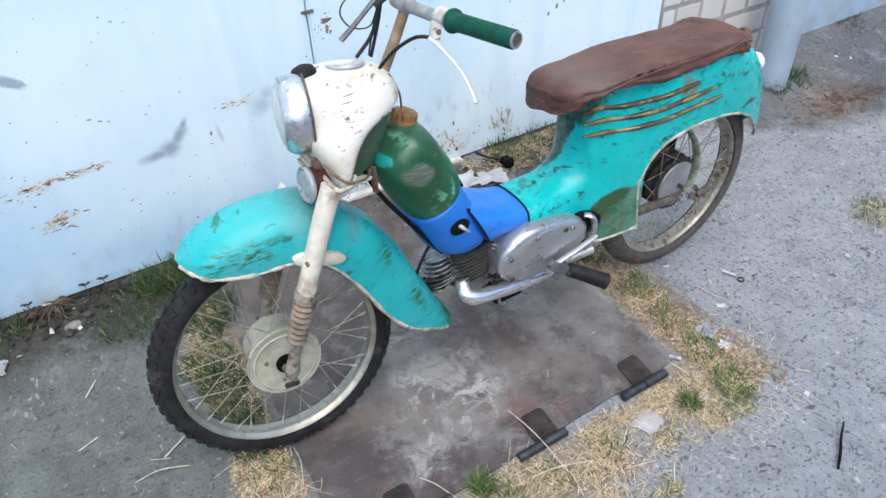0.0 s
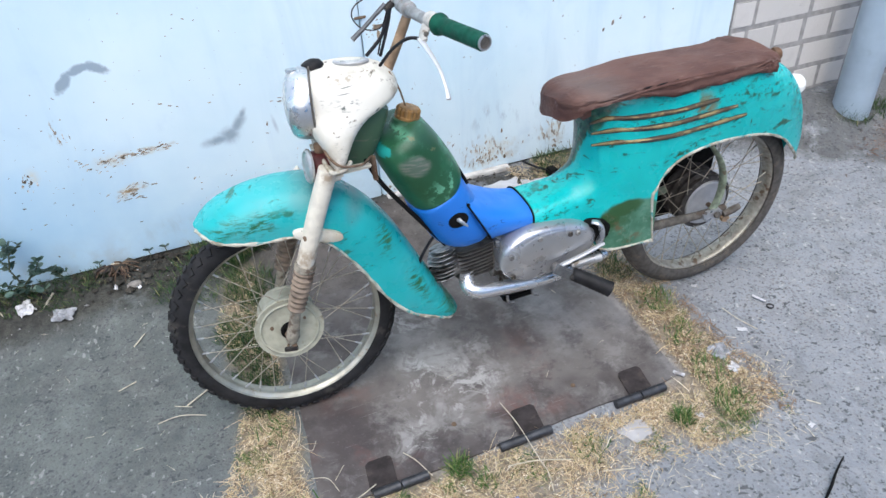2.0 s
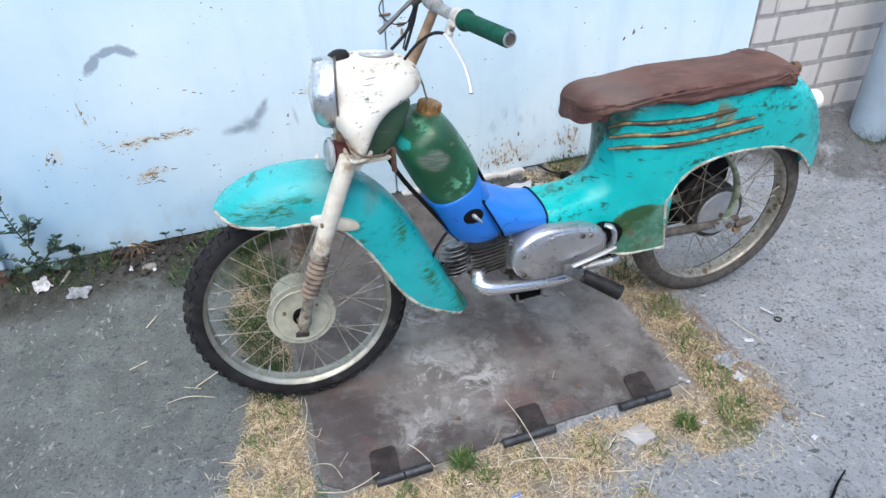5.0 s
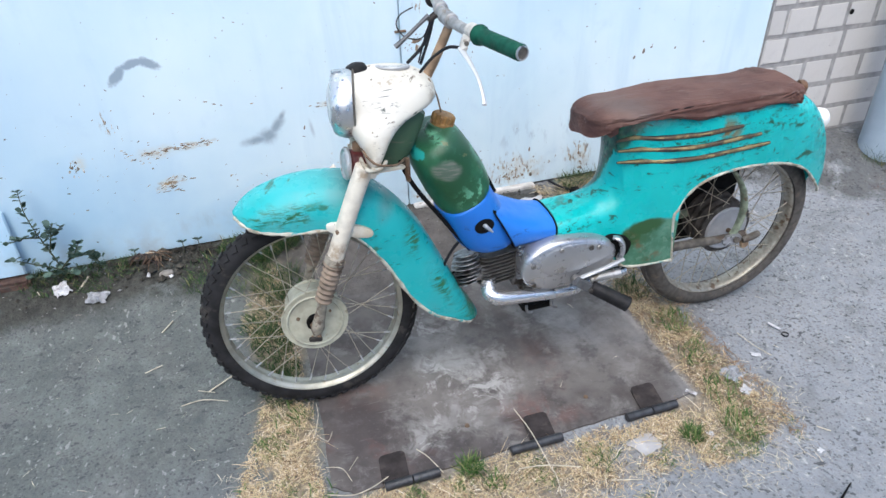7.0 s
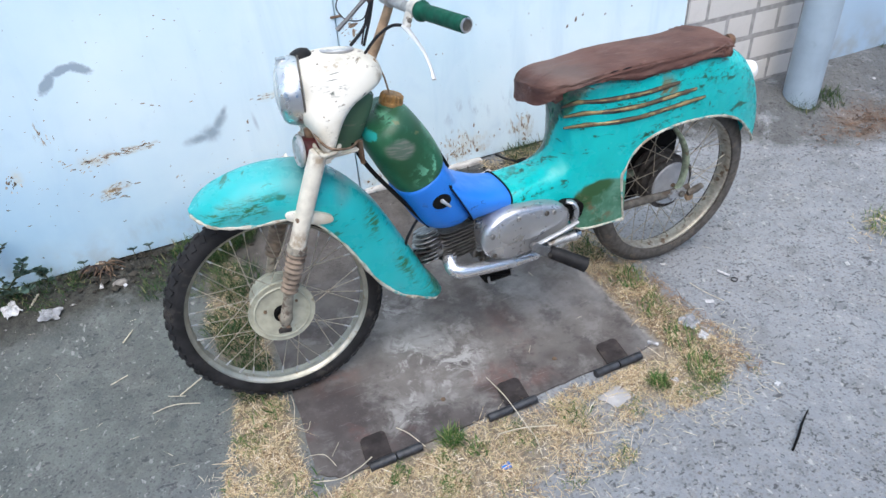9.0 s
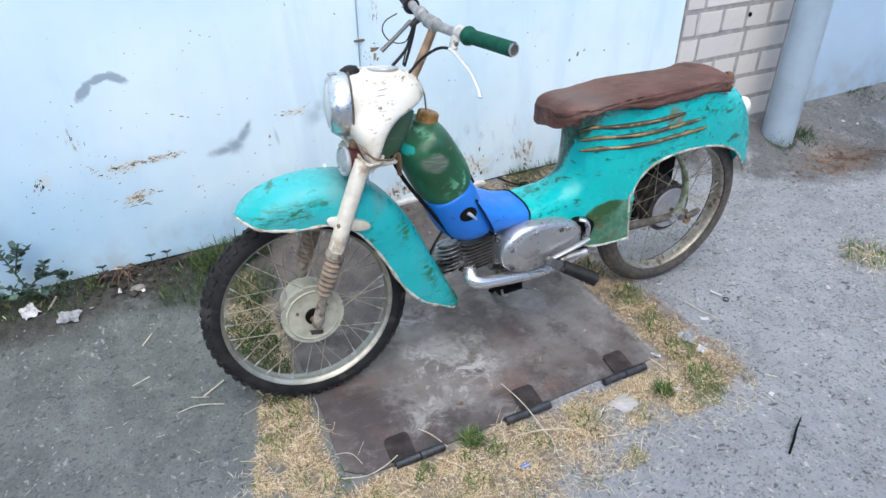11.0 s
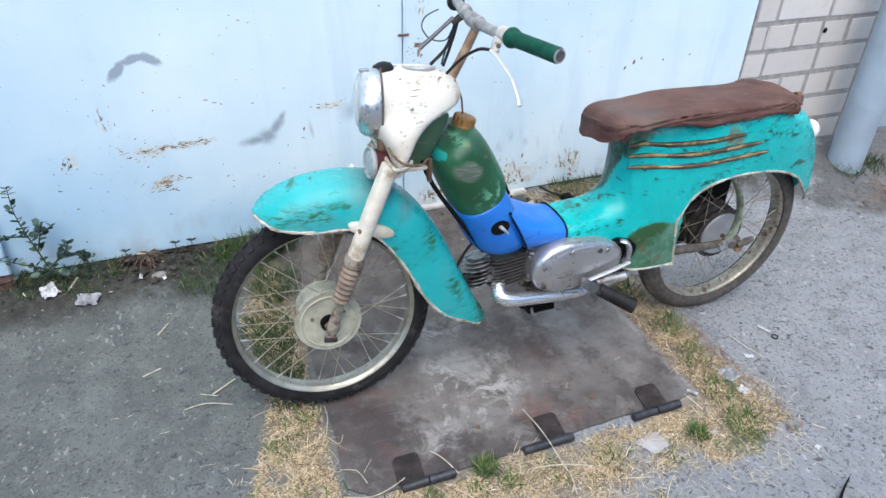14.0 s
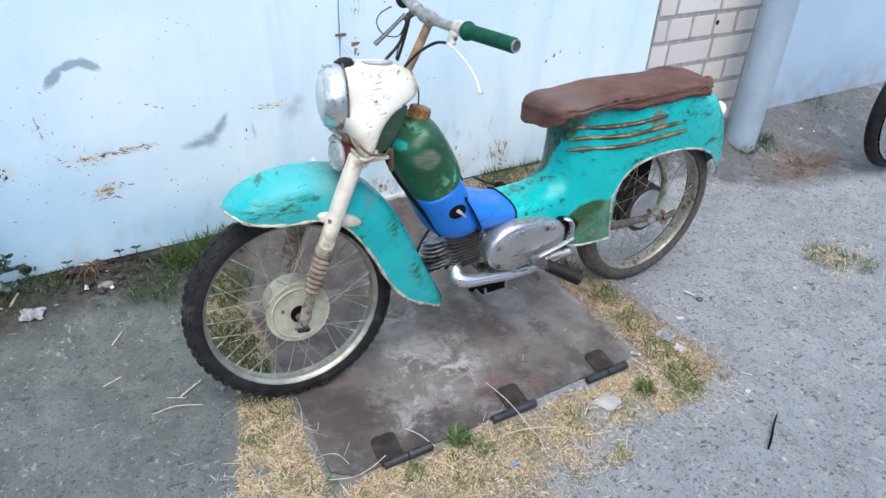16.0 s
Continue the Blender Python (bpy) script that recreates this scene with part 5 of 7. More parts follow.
part("lever_link", tube([(0.352, YC + 0.062, 0.860), (0.338, YC + 0.062, 0.852), (0.328, YC + 0.062, 0.846)], [0.008, 0.007, 0.006], 10), RUSTY_D, bar)
for pts, r in ((((0.344, YC - 0.104, 0.838), (0.322, YC - 0.086, 0.838), (0.300, YC - 0.055, 0.812), (0.282, YC - 0.030, 0.778)), 0.0030),
               (((0.340, YC + 0.060, 0.856), (0.337, YC + 0.058, 0.845), (0.327, YC + 0.056, 0.813), (0.306, YC + 0.050, 0.764)), 0.0032),
               (((0.336, YC + 0.060, 0.852), (0.331, YC + 0.058, 0.832), (0.312, YC + 0.055, 0.798), (0.278, YC + 0.050, 0.770)), 0.0034),
               (((0.334, YC + 0.060, 0.850), (0.320, YC + 0.056, 0.818), (0.302, YC + 0.050, 0.768)), 0.0016),
               (((0.300, YC + 0.066, 0.874), (0.272, YC + 0.064, 0.862), (0.264, YC + 0.062, 0.842), (0.281, YC + 0.060, 0.819), (0.314, YC + 0.060, 0.814), (0.331, YC + 0.060, 0.842)), 0.0013)):
    part("cable", tube(pts, r, 8, 6), CABLE, bar, "black control cable")

# steering head cover
rows = [(0.272, 0.706, 0.022, 0.050), (0.254, 0.690, 0.036, 0.056), (0.232, 0.660, 0.044, 0.056), (0.212, 0.625, 0.046, 0.050), (0.200, 0.596, 0.038, 0.040)]
bm = bmesh.new()
rings = []
for x, z, a, w in lerp_rows(rows, 4):
    rings.append([Vector((x + u * 0.82, YC + v, z - u * 0.57)) for u, v in sup(a, w, 28, 2.8)])
part("head_cover", skin(bm, rings), GREEN, moped, "old green steering head cover")
part("head_bracket", tube([(0.241, YC - 0.048, 0.612), (0.241, YC - 0.050, 0.590), (0.242, YC - 0.050, 0.560)], [0.0075, 0.0075, 0.0055], 10, 5, None, 0.6), RUSTY, moped, "rusty brown bracket under the head")

# tank and covers follow the sloping spine
SN = Vector((0.888, 0.0, 0.46))


def spine(rows, n=36, p=2.5, per=4):
    bm = bmesh.new()
    rings = []
    for x, z, a, w in lerp_rows(rows, per):
        rings.append([Vector((x, YC, z)) + SN * u + Vector((0, v, 0)) for u, v in sup(a, w, n, p)])
    return skin(bm, rings)


tank = part("fuel_tank", spine([(0.297, 0.640, 0.022, 0.040), (0.298, 0.637, 0.042, 0.064), (0.302, 0.628, 0.053, 0.076), (0.311, 0.612, 0.061, 0.083), (0.332, 0.573, 0.066, 0.085), (0.355, 0.528, 0.068, 0.085), (0.372, 0.493, 0.065, 0.083), (0.375, 0.480, 0.054, 0.077)], 36, 2.3), TANK, moped, "green painted fuel tank with chips and a worn badge", 60)
cap_at = Vector((0.330, YC - 0.004, 0.650))
bm = turned([(0.034, -0.018), (0.031, -0.004), (0.030, 0.001), (0.026, 0.003)], cap_at, (0.30, 0, 1), 30)
part("filler_neck", bm, TANK, tank)
prof_bm = bmesh.new()
w = Vector((0.30, 0, 1)).normalized()
u = w.orthogonal().normalized()
v = w.cross(u)
rings = []
for r, h, k in ((0.022, 0.002, 0), (0.0255, 0.003, 0), (0.0255, 0.008, 0), (0.0232, 0.010, 1), (0.0230, 0.022, 1), (0.020, 0.026, 0.5), (0.012, 0.0275, 0), (0.001, 0.028, 0)):
    rings.append([cap_at + w * h + (u * math.cos(a) + v * math.sin(a)) * (r + 0.0018 * k * (1 if (j // 2) % 2 else -1)) for j, a in ((j, 2 * math.pi * j / 56) for j in range(56))])
part("filler_cap", skin(prof_bm, rings), CAPM, tank, "ribbed brown filler cap", 25)

def tilted(rows, n=36, p=2.5, per=4):
    """Rings across the middle line: (x, z, half length, half width, tilt)."""
    bm = bmesh.new()
    rings = []
    for x, z, a, w, t in lerp_rows(rows, per):
        d = Vector((math.cos(radians(t)), 0, math.sin(radians(t))))
        rings.append([Vector((x, YC, z)) + d * u_ + Vector((0, v_, 0)) for u_, v_ in sup(a, w, n, p)])
    return skin(bm, rings)


part("front_cover", tilted([(0.367, 0.486, 0.058, 0.081, 27), (0.372, 0.478, 0.064, 0.085, 27), (0.391, 0.440, 0.065, 0.085, 26), (0.410, 0.404, 0.066, 0.084, 23), (0.428, 0.375, 0.067, 0.080, 16), (0.438, 0.354, 0.058, 0.070, 8), (0.442, 0.344, 0.040, 0.050, 2), (0.442, 0.340, 0.014, 0.020, 0)], 36, 2.3), BLUE, moped, "bright blue plastic cover below the tank", 60)
hole = bmesh.new()
rings = []
for d, k in ((0.0, 1.0), (0.0015, 1.0), (0.002, 0.9)):
    rings.append([Vector((0.397 + (u_ * 0.80 + v_ * 0.35) * k, YC - 0.0845 - d, 0.437 + (-u_ * 0.15 + v_ * 0.94) * k)) for u_, v_ in sup(0.027, 0.0185, 24)])
part("tap_opening", skin(hole, rings), BLACK, moped, "black opening for the fuel tap")
part("fuel_tap", tube([(0.396, YC - 0.082, 0.440), (0.401, YC - 0.094, 0.437), (0.412, YC - 0.098, 0.426)], [0.0055, 0.004, 0.0022], 8), ALLOY, moped, "small metal fuel tap lever")

# blue elbow between the covers and the body: (x, z, half height, half width, tilt)
elbow = part("rear_cover", tilted([(0.450, 0.410, 0.084, 0.0885, 117), (0.456, 0.406, 0.080, 0.0890, 116), (0.472, 0.397, 0.064, 0.0860, 112), (0.492, 0.387, 0.050, 0.0815, 105), (0.530, 0.376, 0.036, 0.0745, 97), (0.560, 0.371, 0.030, 0.0705, 92), (0.582, 0.368, 0.029, 0.068, 88)], 40, 2.5, 6), BLUE, moped, "bright blue plastic elbow cover", 60)
part("cover_screw", turned([(0.0040, 0.0), (0.0040, 0.0015), (0.001, 0.002)], (0.424, YC - 0.076, 0.462), (0, -1, 0.1), 10), BLACK, elbow, "small dark screw")


def band_ring(x, z, a, w, t, r, mat, label):
    d = Vector((math.cos(radians(t)), 0, math.sin(radians(t))))
    pts = [Vector((x, YC, z)) + d * u_ + Vector((0, v_, 0)) for u_, v_ in sup(a, w, 28, 2.5)]
    return part("seam_band", tube(pts + [pts[0]], r, 8, 2), mat, elbow, label)


band_ring(0.4490, 0.410, 0.0845, 0.0885, 117, 0.0020, BLACK, "black seam band")
band_ring(0.583, 0.369, 0.030, 0.069, 88, 0.0022, BLACK, "black seam band")
part("tank_edge", tube([(0.404, YC - 0.012, 0.566), (0.416, YC - 0.012, 0.545), (0.434, YC - 0.012, 0.505), (0.448, YC - 0.012, 0.475)], [0.002, 0.0045, 0.0050, 0.0050], 8), BLACK, moped, "black rubber edging behind the tank")
part("spine_edge", tube([(0.215, YC - 0.040, 0.640), (0.250, YC - 0.045, 0.552), (0.306, YC - 0.046, 0.463), (0.378, YC - 0.044, 0.355)], 0.005, 8), BLACK, moped, "black rubber edging")

# rear body shell: (top x, z, lower x, z, half width, roundness)
st = [(0.572, 0.394, 0.572, 0.345, 0.067, 0.60), (0.600, 0.394, 0.605, 0.338, 0.074, 0.58), (0.645, 0.399, 0.645, 0.336, 0.074, 0.66), (0.690, 0.409, 0.676, 0.338, 0.072, 0.76), (0.722, 0.444, 0.698, 0.335, 0.072, 0.86), (0.735, 0.508, 0.712, 0.322, 0.073, 0.95),
      (0.732, 0.592, 0.726, 0.290, 0.076, 1.0), (0.742, 0.614, 0.740, 0.262, 0.079, 0.92), (0.762, 0.626, 0.760, 0.243, 0.083, 0.78), (0.800, 0.631, 0.800, 0.236, 0.090, 0.57), (0.860, 0.632, 0.880, 0.237, 0.097, 0.38), (0.884, 0.632, 0.893, 0.240, 0.098, 0.35)]
st2 = [(0.866, 0.626, 0.866, 0.300, 0.092, 0.36), (0.900, 0.632, 0.880, 0.372, 0.099, 0.34), (0.925, 0.632, 0.902, 0.424, 0.101, 0.33), (0.970, 0.632, 0.950, 0.455, 0.101, 0.34), (1.040, 0.630, 1.030, 0.468, 0.100, 0.36), (1.120, 0.626, 1.130, 0.462, 0.097, 0.40), (1.190, 0.614, 1.205, 0.442, 0.090, 0.48), (1.250, 0.590, 1.262, 0.412, 0.080, 0.58), (1.303, 0.548, 1.308, 0.372, 0.066, 0.68), (1.345, 0.495, 1.348, 0.334, 0.050, 0.78), (1.378, 0.420, 1.372, 0.310, 0.034, 0.85), (1.392, 0.335, 1.384, 0.300, 0.022, 0.9)]
bm, near, far = arch(st, 5, 26)
bm2, near2, far2 = arch(st2, 5, 26)
me_tmp = bpy.data.meshes.new("tmp")
bm2.to_mesh(me_tmp)
bm.from_mesh(me_tmp)
bm2.free()
bpy.data.meshes.remove(me_tmp)
# the front of the neck is rounded towards the sides


def ease(t):
    t = min(1.0, max(0.0, t))
    return t * t * (3 - 2 * t)


for v in bm.verts:
    round_off = ease((0.82 - v.co.x) / 0.09) * ease((v.co.z - 0.37) / 0.06) * (1 - 0.6 * ease((v.co.z - 0.50) / 0.07))
    v.co.x += 0.026 * round_off * (abs(v.co.y - YC) / 0.065) ** 2
bmesh.ops.recalc_face_normals(bm, faces=bm.faces)
skin_tree = BVHTree.FromBMesh(bm)
body = part("body_shell", thick(bm, 0.002), TURQ, moped, "turquoise rear body with chipped paint and a green repaired corner", 50)
for e1, e2 in ((near, near2), (far, far2)):
    lowp = [p for p in e1 if p.x > 0.752]
    part("edge_bead", tube(lowp[::2] + [lowp[-1]] + [p for p in e2[::2] if p.z > 0.34 or p.x > 1.0] + [e2[-1]], ragged(90, 0.0032, 0.40, 2), 8, 3), TRIM, body, "chipped white edge bead")
for (x0, z0), (x1, z1) in (((0.716, 0.573), (1.016, 0.579)), ((0.722, 0.548), (1.072, 0.551)), ((0.724, 0.520), (1.104, 0.523))):
    for s in (-1, 1):
        pts = []
        for k in range(7):
            t = k / 6
            x = x0 + (0.11 if s > 0 else 0.0) + (x1 - x0 - (0.11 if s > 0 else 0.0)) * t
            z = z0 + (z1 - z0) * t - 0.006 * math.sin(math.pi * t) * (1 - t)
            hit = skin_tree.ray_cast(Vector((x, YC - 0.4, z)), Vector((0, 1, 0)))[0]
            d = YC - hit.y if hit else 0.06
            pts.append((x, YC + s * (d + 0.0015), z))
        # dark backing tube draws both the grime and the strip's shadow line
        part("strip_bed", tube([(a, b - s * 0.0022, c - 0.0012) for a, b, c in pts], [0.0026, 0.0064, 0.0066, 0.0066, 0.0066, 0.0066, 0.0046], 8, 3), RUSTY_D, body, "dark line of grime and painted shadow under the strip")
        part("trim_strip", tube(pts, [0.0016, 0.0049, 0.0043, 0.0051, 0.0044, 0.0050, 0.0026], 8, 3), BRASS, body, "tarnished brass trim strip")
bm = bmesh.new()
rings = []
for k in range(21):
    a = radians(46 + 124 * k / 20)
    rings.append([Vector((WR[0] + math.cos(a) * 0.272, YC - 0.060, WR[1] + math.sin(a) * 0.272)), Vector((WR[0] + math.cos(a) * 0.272, YC + 0.072, WR[1] + math.sin(a) * 0.272)), Vector((WR[0] + math.cos(a) * 0.25, YC + 0.074, WR[1] + math.sin(a) * 0.25))])
skin(bm, rings, False, False)
part("inner_guard", thick(bm, 0.002), BLACK, body, "dark inner mudguard")
# black sheet added where the shaded far inside of the body shows
bm = bmesh.new()
skin(bm, [[Vector((1.035 + u_, YC + 0.080 + d, 0.330 + v_)) for u_, v_ in sup(0.172, 0.180, 40, 4)] for d in (0.0, 0.003)])
part("inner_shade", bm, BLACK, body, "black sheet added for the shade inside the body")

# seat: (x, half width); the cover is pulled over the edge and hangs down as a loose skirt
rows = [(0.650, 0.018), (0.654, 0.040), (0.667, 0.064), (0.694, 0.083), (0.742, 0.093), (0.820, 0.097), (0.940, 0.098), (1.040, 0.096), (1.100, 0.093), (1.142, 0.092), (1.168, 0.090), (1.179, 0.082), (1.184, 0.050)]
ACROSS = ((0.90, -0.030), (1.00, -0.031), (1.03, -0.026), (1.02, -0.017), (1.005, -0.010), (0.985, -0.004), (0.945, -0.0005), (0.86, 0.0015), (0.72, 0.0030), (0.52, 0.0040), (0.30, 0.0045), (0.10, 0.0048), (-0.10, 0.0048), (-0.30, 0.0045), (-0.50, 0.0040),
          (-0.68, 0.0032), (-0.80, 0.0022), (-0.89, 0.0008), (-0.945, -0.0015), (-0.985, -0.0050), (-1.000, -0.0095), (-0.992, -0.0125), (-0.998, -0.0155), (-1.022, -0.0190), (-1.034, -0.0235), (-1.030, -0.0290), (-1.012, -0.0325), (-0.90, -0.032))
bm = bmesh.new()
rings = []
for x, w in lerp_rows(rows, 12):
    ring = []
    for u, dz in ACROSS:
        y = u * w
        side = max(0.0, min(1.0, (abs(u) - 0.90) / 0.08))
        lift = 0.6400 - 0.070 * y - 0.014 * math.exp(-((x - 0.650) / 0.03) ** 2) - 0.008 * max(0.0, min(1.0, (0.90 - x) / 0.2)) * (0.5 + 0.5 * u) + 0.006 * max(0.0, (x - 1.07) / 0.11) * (0.4 + 0.6 * u) - 0.006 * max(0.0, min(1.0, (x - 0.80) / 0.25)) * (0.5 + 0.5 * u)
        soft = 0.0042 * noise.noise((x * 7, y * 11, 2)) + 0.0020 * noise.noise((x * 21, y * 26, 4))
        fold = side * (0.0075 * noise.noise((x * 9, dz * 200 + x * 9, 6)) + 0.0040 * noise.noise((x * 34, dz * 420 - x * 30, 8)))
        tuck = max(0.0, 1 - abs(x - 1.154) / 0.05) * side * 0.0055 * math.sin(x * 330 + dz * 120)
        hem = (0.0050 * noise.noise((x * 8, 3, 1)) + 0.0022 * math.sin(x * 47)) * max(0.0, min(1.0, (-dz - 0.020) / 0.010))
        hem += 0.016 * max(0.0, min(1.0, (-dz - 0.014) / 0.012)) * math.exp(-((x - 0.765) / 0.08) ** 2) * (1.0 if u < 0 else 0.0)
        hem -= 0.012 * max(0.0, min(1.0, (-dz - 0.018) / 0.012)) * math.exp(-((x - 0.665) / 0.045) ** 2)
        ring.append(Vector((x + fold * 0.5, YC + y + math.copysign(fold + tuck, u), lift + dz + soft + hem)))
    rings.append(ring)
skin(bm, rings)
bmesh.ops.recalc_face_normals(bm, faces=bm.faces)
seat_tree = BVHTree.FromBMesh(bm)
seat = part("seat", bm, SEATM, moped, "brown leatherette seat cover, wrinkled and torn", 70)


def on_seat(x, z):
    """The point of the cover met when looking down at it from the yard."""
    d = Vector((0, 0.87, -0.49))
    hit = seat_tree.ray_cast(Vector((x, YC - 0.1, z)) - d * 0.5, d)
    return hit[0] - d * 0.0008 if hit[0] else Vector((x, YC - 0.1, z))


for x, z, l in ((0.826, 0.6475, 0.012), (0.862, 0.6475, 0.014), (0.902, 0.6490, 0.006)):
    part("tear", tube([on_seat(x - l, z - 0.0012), on_seat(x, z), on_seat(x + l, z + 0.0008)], [0.0008, 0.0032, 0.0008], 8, 4, None, 0.5), BLACK, seat, "dark tear in the cover")
for pts, r in ((((0.660, 0.632), (0.74, 0.634), (0.82, 0.640), (0.90, 0.641), (1.00, 0.640)), 0.0026), (((0.800, 0.640), (0.90, 0.647), (1.00, 0.646), (1.07, 0.645), (1.13, 0.646)), 0.0024), (((0.675, 0.640), (0.74, 0.644), (0.80, 0.649)), 0.0020), (((1.098, 0.633), (1.133, 0.640), (1.158, 0.650)), 0.0024), (((1.113, 0.628), (1.148, 0.636), (1.168, 0.645)), 0.0022)):
    part("fold", tube([on_seat(x, z) + Vector((0, 0.0006, -0.0004)) for x, z in pts], [r * 0.3, r, r * 0.8, r, r * 0.3], 8, 5), SEATM, seat, "raised fold of the cover")
bm = bmesh.new()
rings = []
for t in range(15):
    a = radians(-63 + 129 * t / 14)
    x, y = 0.738 - 0.084 * math.cos(a), YC + 0.090 * math.sin(a)
    dz = 0.020 + 0.009 * math.sin(t * 1.7) + 0.008 * math.exp(-((t - 3) / 1.5) ** 2)
    rings.append([Vector((x, y, 0.622)), Vector((x - 0.005, y, 0.622 - dz * 0.5)), Vector((x + 0.003, y, 0.622 - dz)), Vector((x + 0.005, y, 0.622 - dz)), Vector((x + 0.004, y, 0.622))])
part("seat_skirt", skin(bm, rings), SEATM, seat, "ragged hanging edge of the cover")
part("rear_reflector", turned([(0.012, 0), (0.016, 0.002), (0.016, 0.012), (0.012, 0.018), (0.002, 0.019)], (1.192, YC - 0.050, 0.628), (1, -0.30, 0.1), 20), AMBER, moped, "brown amber reflector behind the seat")
tail = part("tail_lamp", turned([(0.025, -0.02), (0.029, 0.0), (0.028, 0.020), (0.023, 0.036), (0.013, 0.044), (0.001, 0.047)], (1.318, YC, 0.505), (1, 0, 0.08), 28), WHITEP, moped, "white plastic tail lamp")

# engine
bm = bmesh.new()
rings = []
for d, k in ((0.0, 0.93), (0.040, 0.97), (0.054, 1.0), (0.062, 0.985), (0.068, 0.95), (0.0715, 0.89), (0.073, 0.80)):
    ring = []
    for u_, v_ in sup(0.122 * k, 0.067 * k, 56, 2.25):
        vv = v_ * (0.98 - 0.20 * u_ / 0.122)
        ring.append(Vector((0.609 + u_, YC - 0.035 - d, 0.299 + u_ * 0.02 + vv)))
    rings.append(ring)
engine = part("engine_cover", skin(bm, rings), ALLOY, moped, "dull alloy engine cover", 50)
bm = bmesh.new()
rings = []
for d, k in ((0.0, 1.0), (0.0010, 0.985), (0.0018, 0.94), (0.0026, 0.80), (0.0032, 0.4)):
    rings.append([Vector((0.620 + u_, YC - 0.1072 - d, 0.314 + u_ * 0.0 + v_ * (1 - 0.2 * u_ / 0.1))) for u_, v_ in sup(0.096 * k, 0.040 * k, 40, 2.1)])
part("cover_boss", skin(bm, rings), ALLOY, engine, "raised oval on the cover")
for x, z in ((0.508, 0.318), (0.578, 0.346), (0.654, 0.337), (0.674, 0.334), (0.512, 0.262)):
    part("cover_screw", turned([(0.0066, 0.0), (0.0066, 0.0018), (0.0056, 0.0030), (0.0036, 0.0030), (0.0032, 0.001), (0.001, 0.001)], (x, YC - 0.1105, z), (0, -1, 0), 16), ALLOY_D, engine, "recessed screw")
part("crankcase", box(0.49, 0.73, YC - 0.06, YC + 0.07, 0.20, 0.345, 0.02), ALLOY_D, moped, "oily alloy crankcase")
part("engine_mount", tube([(0.716, YC - 0.098, 0.344), (0.728, YC - 0.107, 0.342), (0.736, YC - 0.111, 0.326), (0.737, YC - 0.110, 0.300), (0.732, YC - 0.106, 0.284)], [0.009, 0.012, 0.013, 0.012, 0.010], 12, 6, None, 0.5), ALLOY, moped, "bright engine mount")
# solid black block stands in for the shaded hole in the shell
gap = bmesh.new()
skin(gap, [[Vector((0.735 + u_ + v_ * 0.25, YC - d, 0.310 + v_ - u_ * 0.25)) for u_, v_ in sup(0.031, 0.025, 28, 3.0)] for d in (0.070, 0.0985)])
part("mount_gap", gap, BLACK, moped, "black block standing in for the shaded gap behind the mount")

cyl = part("cylinder", turned([(0.030, 0.0), (0.030, 0.11)], (0.395, YC - 0.012, 0.272), (1, 0, 0.05), 24), ALLOY_D, moped, "finned engine cylinder")
for k in range(9):
    z = 0.236 + k * 0.0098
    bm = bmesh.new()
    rings = []
    for d in (0.0, 0.0020):
        rings.append([Vector((0.452 + u_, YC - 0.012 + v_, z + d + u_ * 0.10 - v_ * 0.30)) for u_, v_ in sup(0.045, 0.044, 28, 4.0)])
    part("cooling_fin", skin(bm, rings), CYLM, cyl)
    part("fin_lug", box(0.494, 0.506, YC - 0.060, YC - 0.048, z + 0.013, z + 0.019, 0.001), ALLOY, cyl)
head = part("cylinder_head", turned([(0.030, 0.0), (0.026, -0.03), (0.012, -0.042)], (0.408, YC - 0.012, 0.280), (1, 0, 0), 28), RUSTY_D, moped, "alloy cylinder head")
for k in range(8):
    z = 0.240 + k * 0.0118
    f0 = 1.0 - 0.22 * abs(k - 3.2) / 3.5
    bm = bmesh.new()
    rings = []
    for d, f_ in ((0.0, 0.97), (0.0007, 1.0), (0.0022, 1.0), (0.0029, 0.97)):
        rings.append([Vector((0.379 + u_ * f_ * f0, YC - 0.012 + v_ * f_, z + d + u_ * 0.16 - v_ * 0.42)) for u_, v_ in sup(0.035, 0.046 * f0, 32, 2.2)])
    part("head_fin", skin(bm, rings), FINM, head)
part("spark_lead", tube([(0.352, YC - 0.01, 0.272), (0.322, YC - 0.03, 0.285), (0.318, YC - 0.04, 0.325), (0.350, YC - 0.03, 0.365), (0.385, YC - 0.02, 0.385)], 0.0035, 8), CABLE, moped, "black spark lead")

part("exhaust_pipe", tube([(0.480, YC + 0.010, 0.262), (0.446, YC - 0.018, 0.256), (0.424, YC - 0.046, 0.242), (0.424, YC - 0.066, 0.228), (0.446, YC - 0.076, 0.219), (0.490, YC - 0.077, 0.213), (0.56, YC - 0.076, 0.204), (0.65, YC - 0.068, 0.194), (0.80, YC - 0.035, 0.186)], [0.016, 0.0175, 0.0180, 0.0180, 0.0180, 0.0175, 0.0172, 0.0170, 0.0165], 24, 6), EXHAUST, moped, "chrome exhaust pipe")
part("pipe_flange", turned([(0.018, 0.0), (0.024, 0.001), (0.024, 0.007), (0.018, 0.008)], (0.462, YC - 0.004, 0.258), (0.6, 0.5, 0.1), 20), RUSTY_D, moped, "dark pipe flange")
bracket = part("footrest_bracket", box(-0.032, 0.032, -0.006, 0.006, -0.012, 0.012, 0.003, None, Matrix.Translation((0.634, YC - 0.130, 0.248)) @ Matrix.Rotation(radians(38), 4, "Y")), DARKBAR, moped, "dark flat footrest bracket")
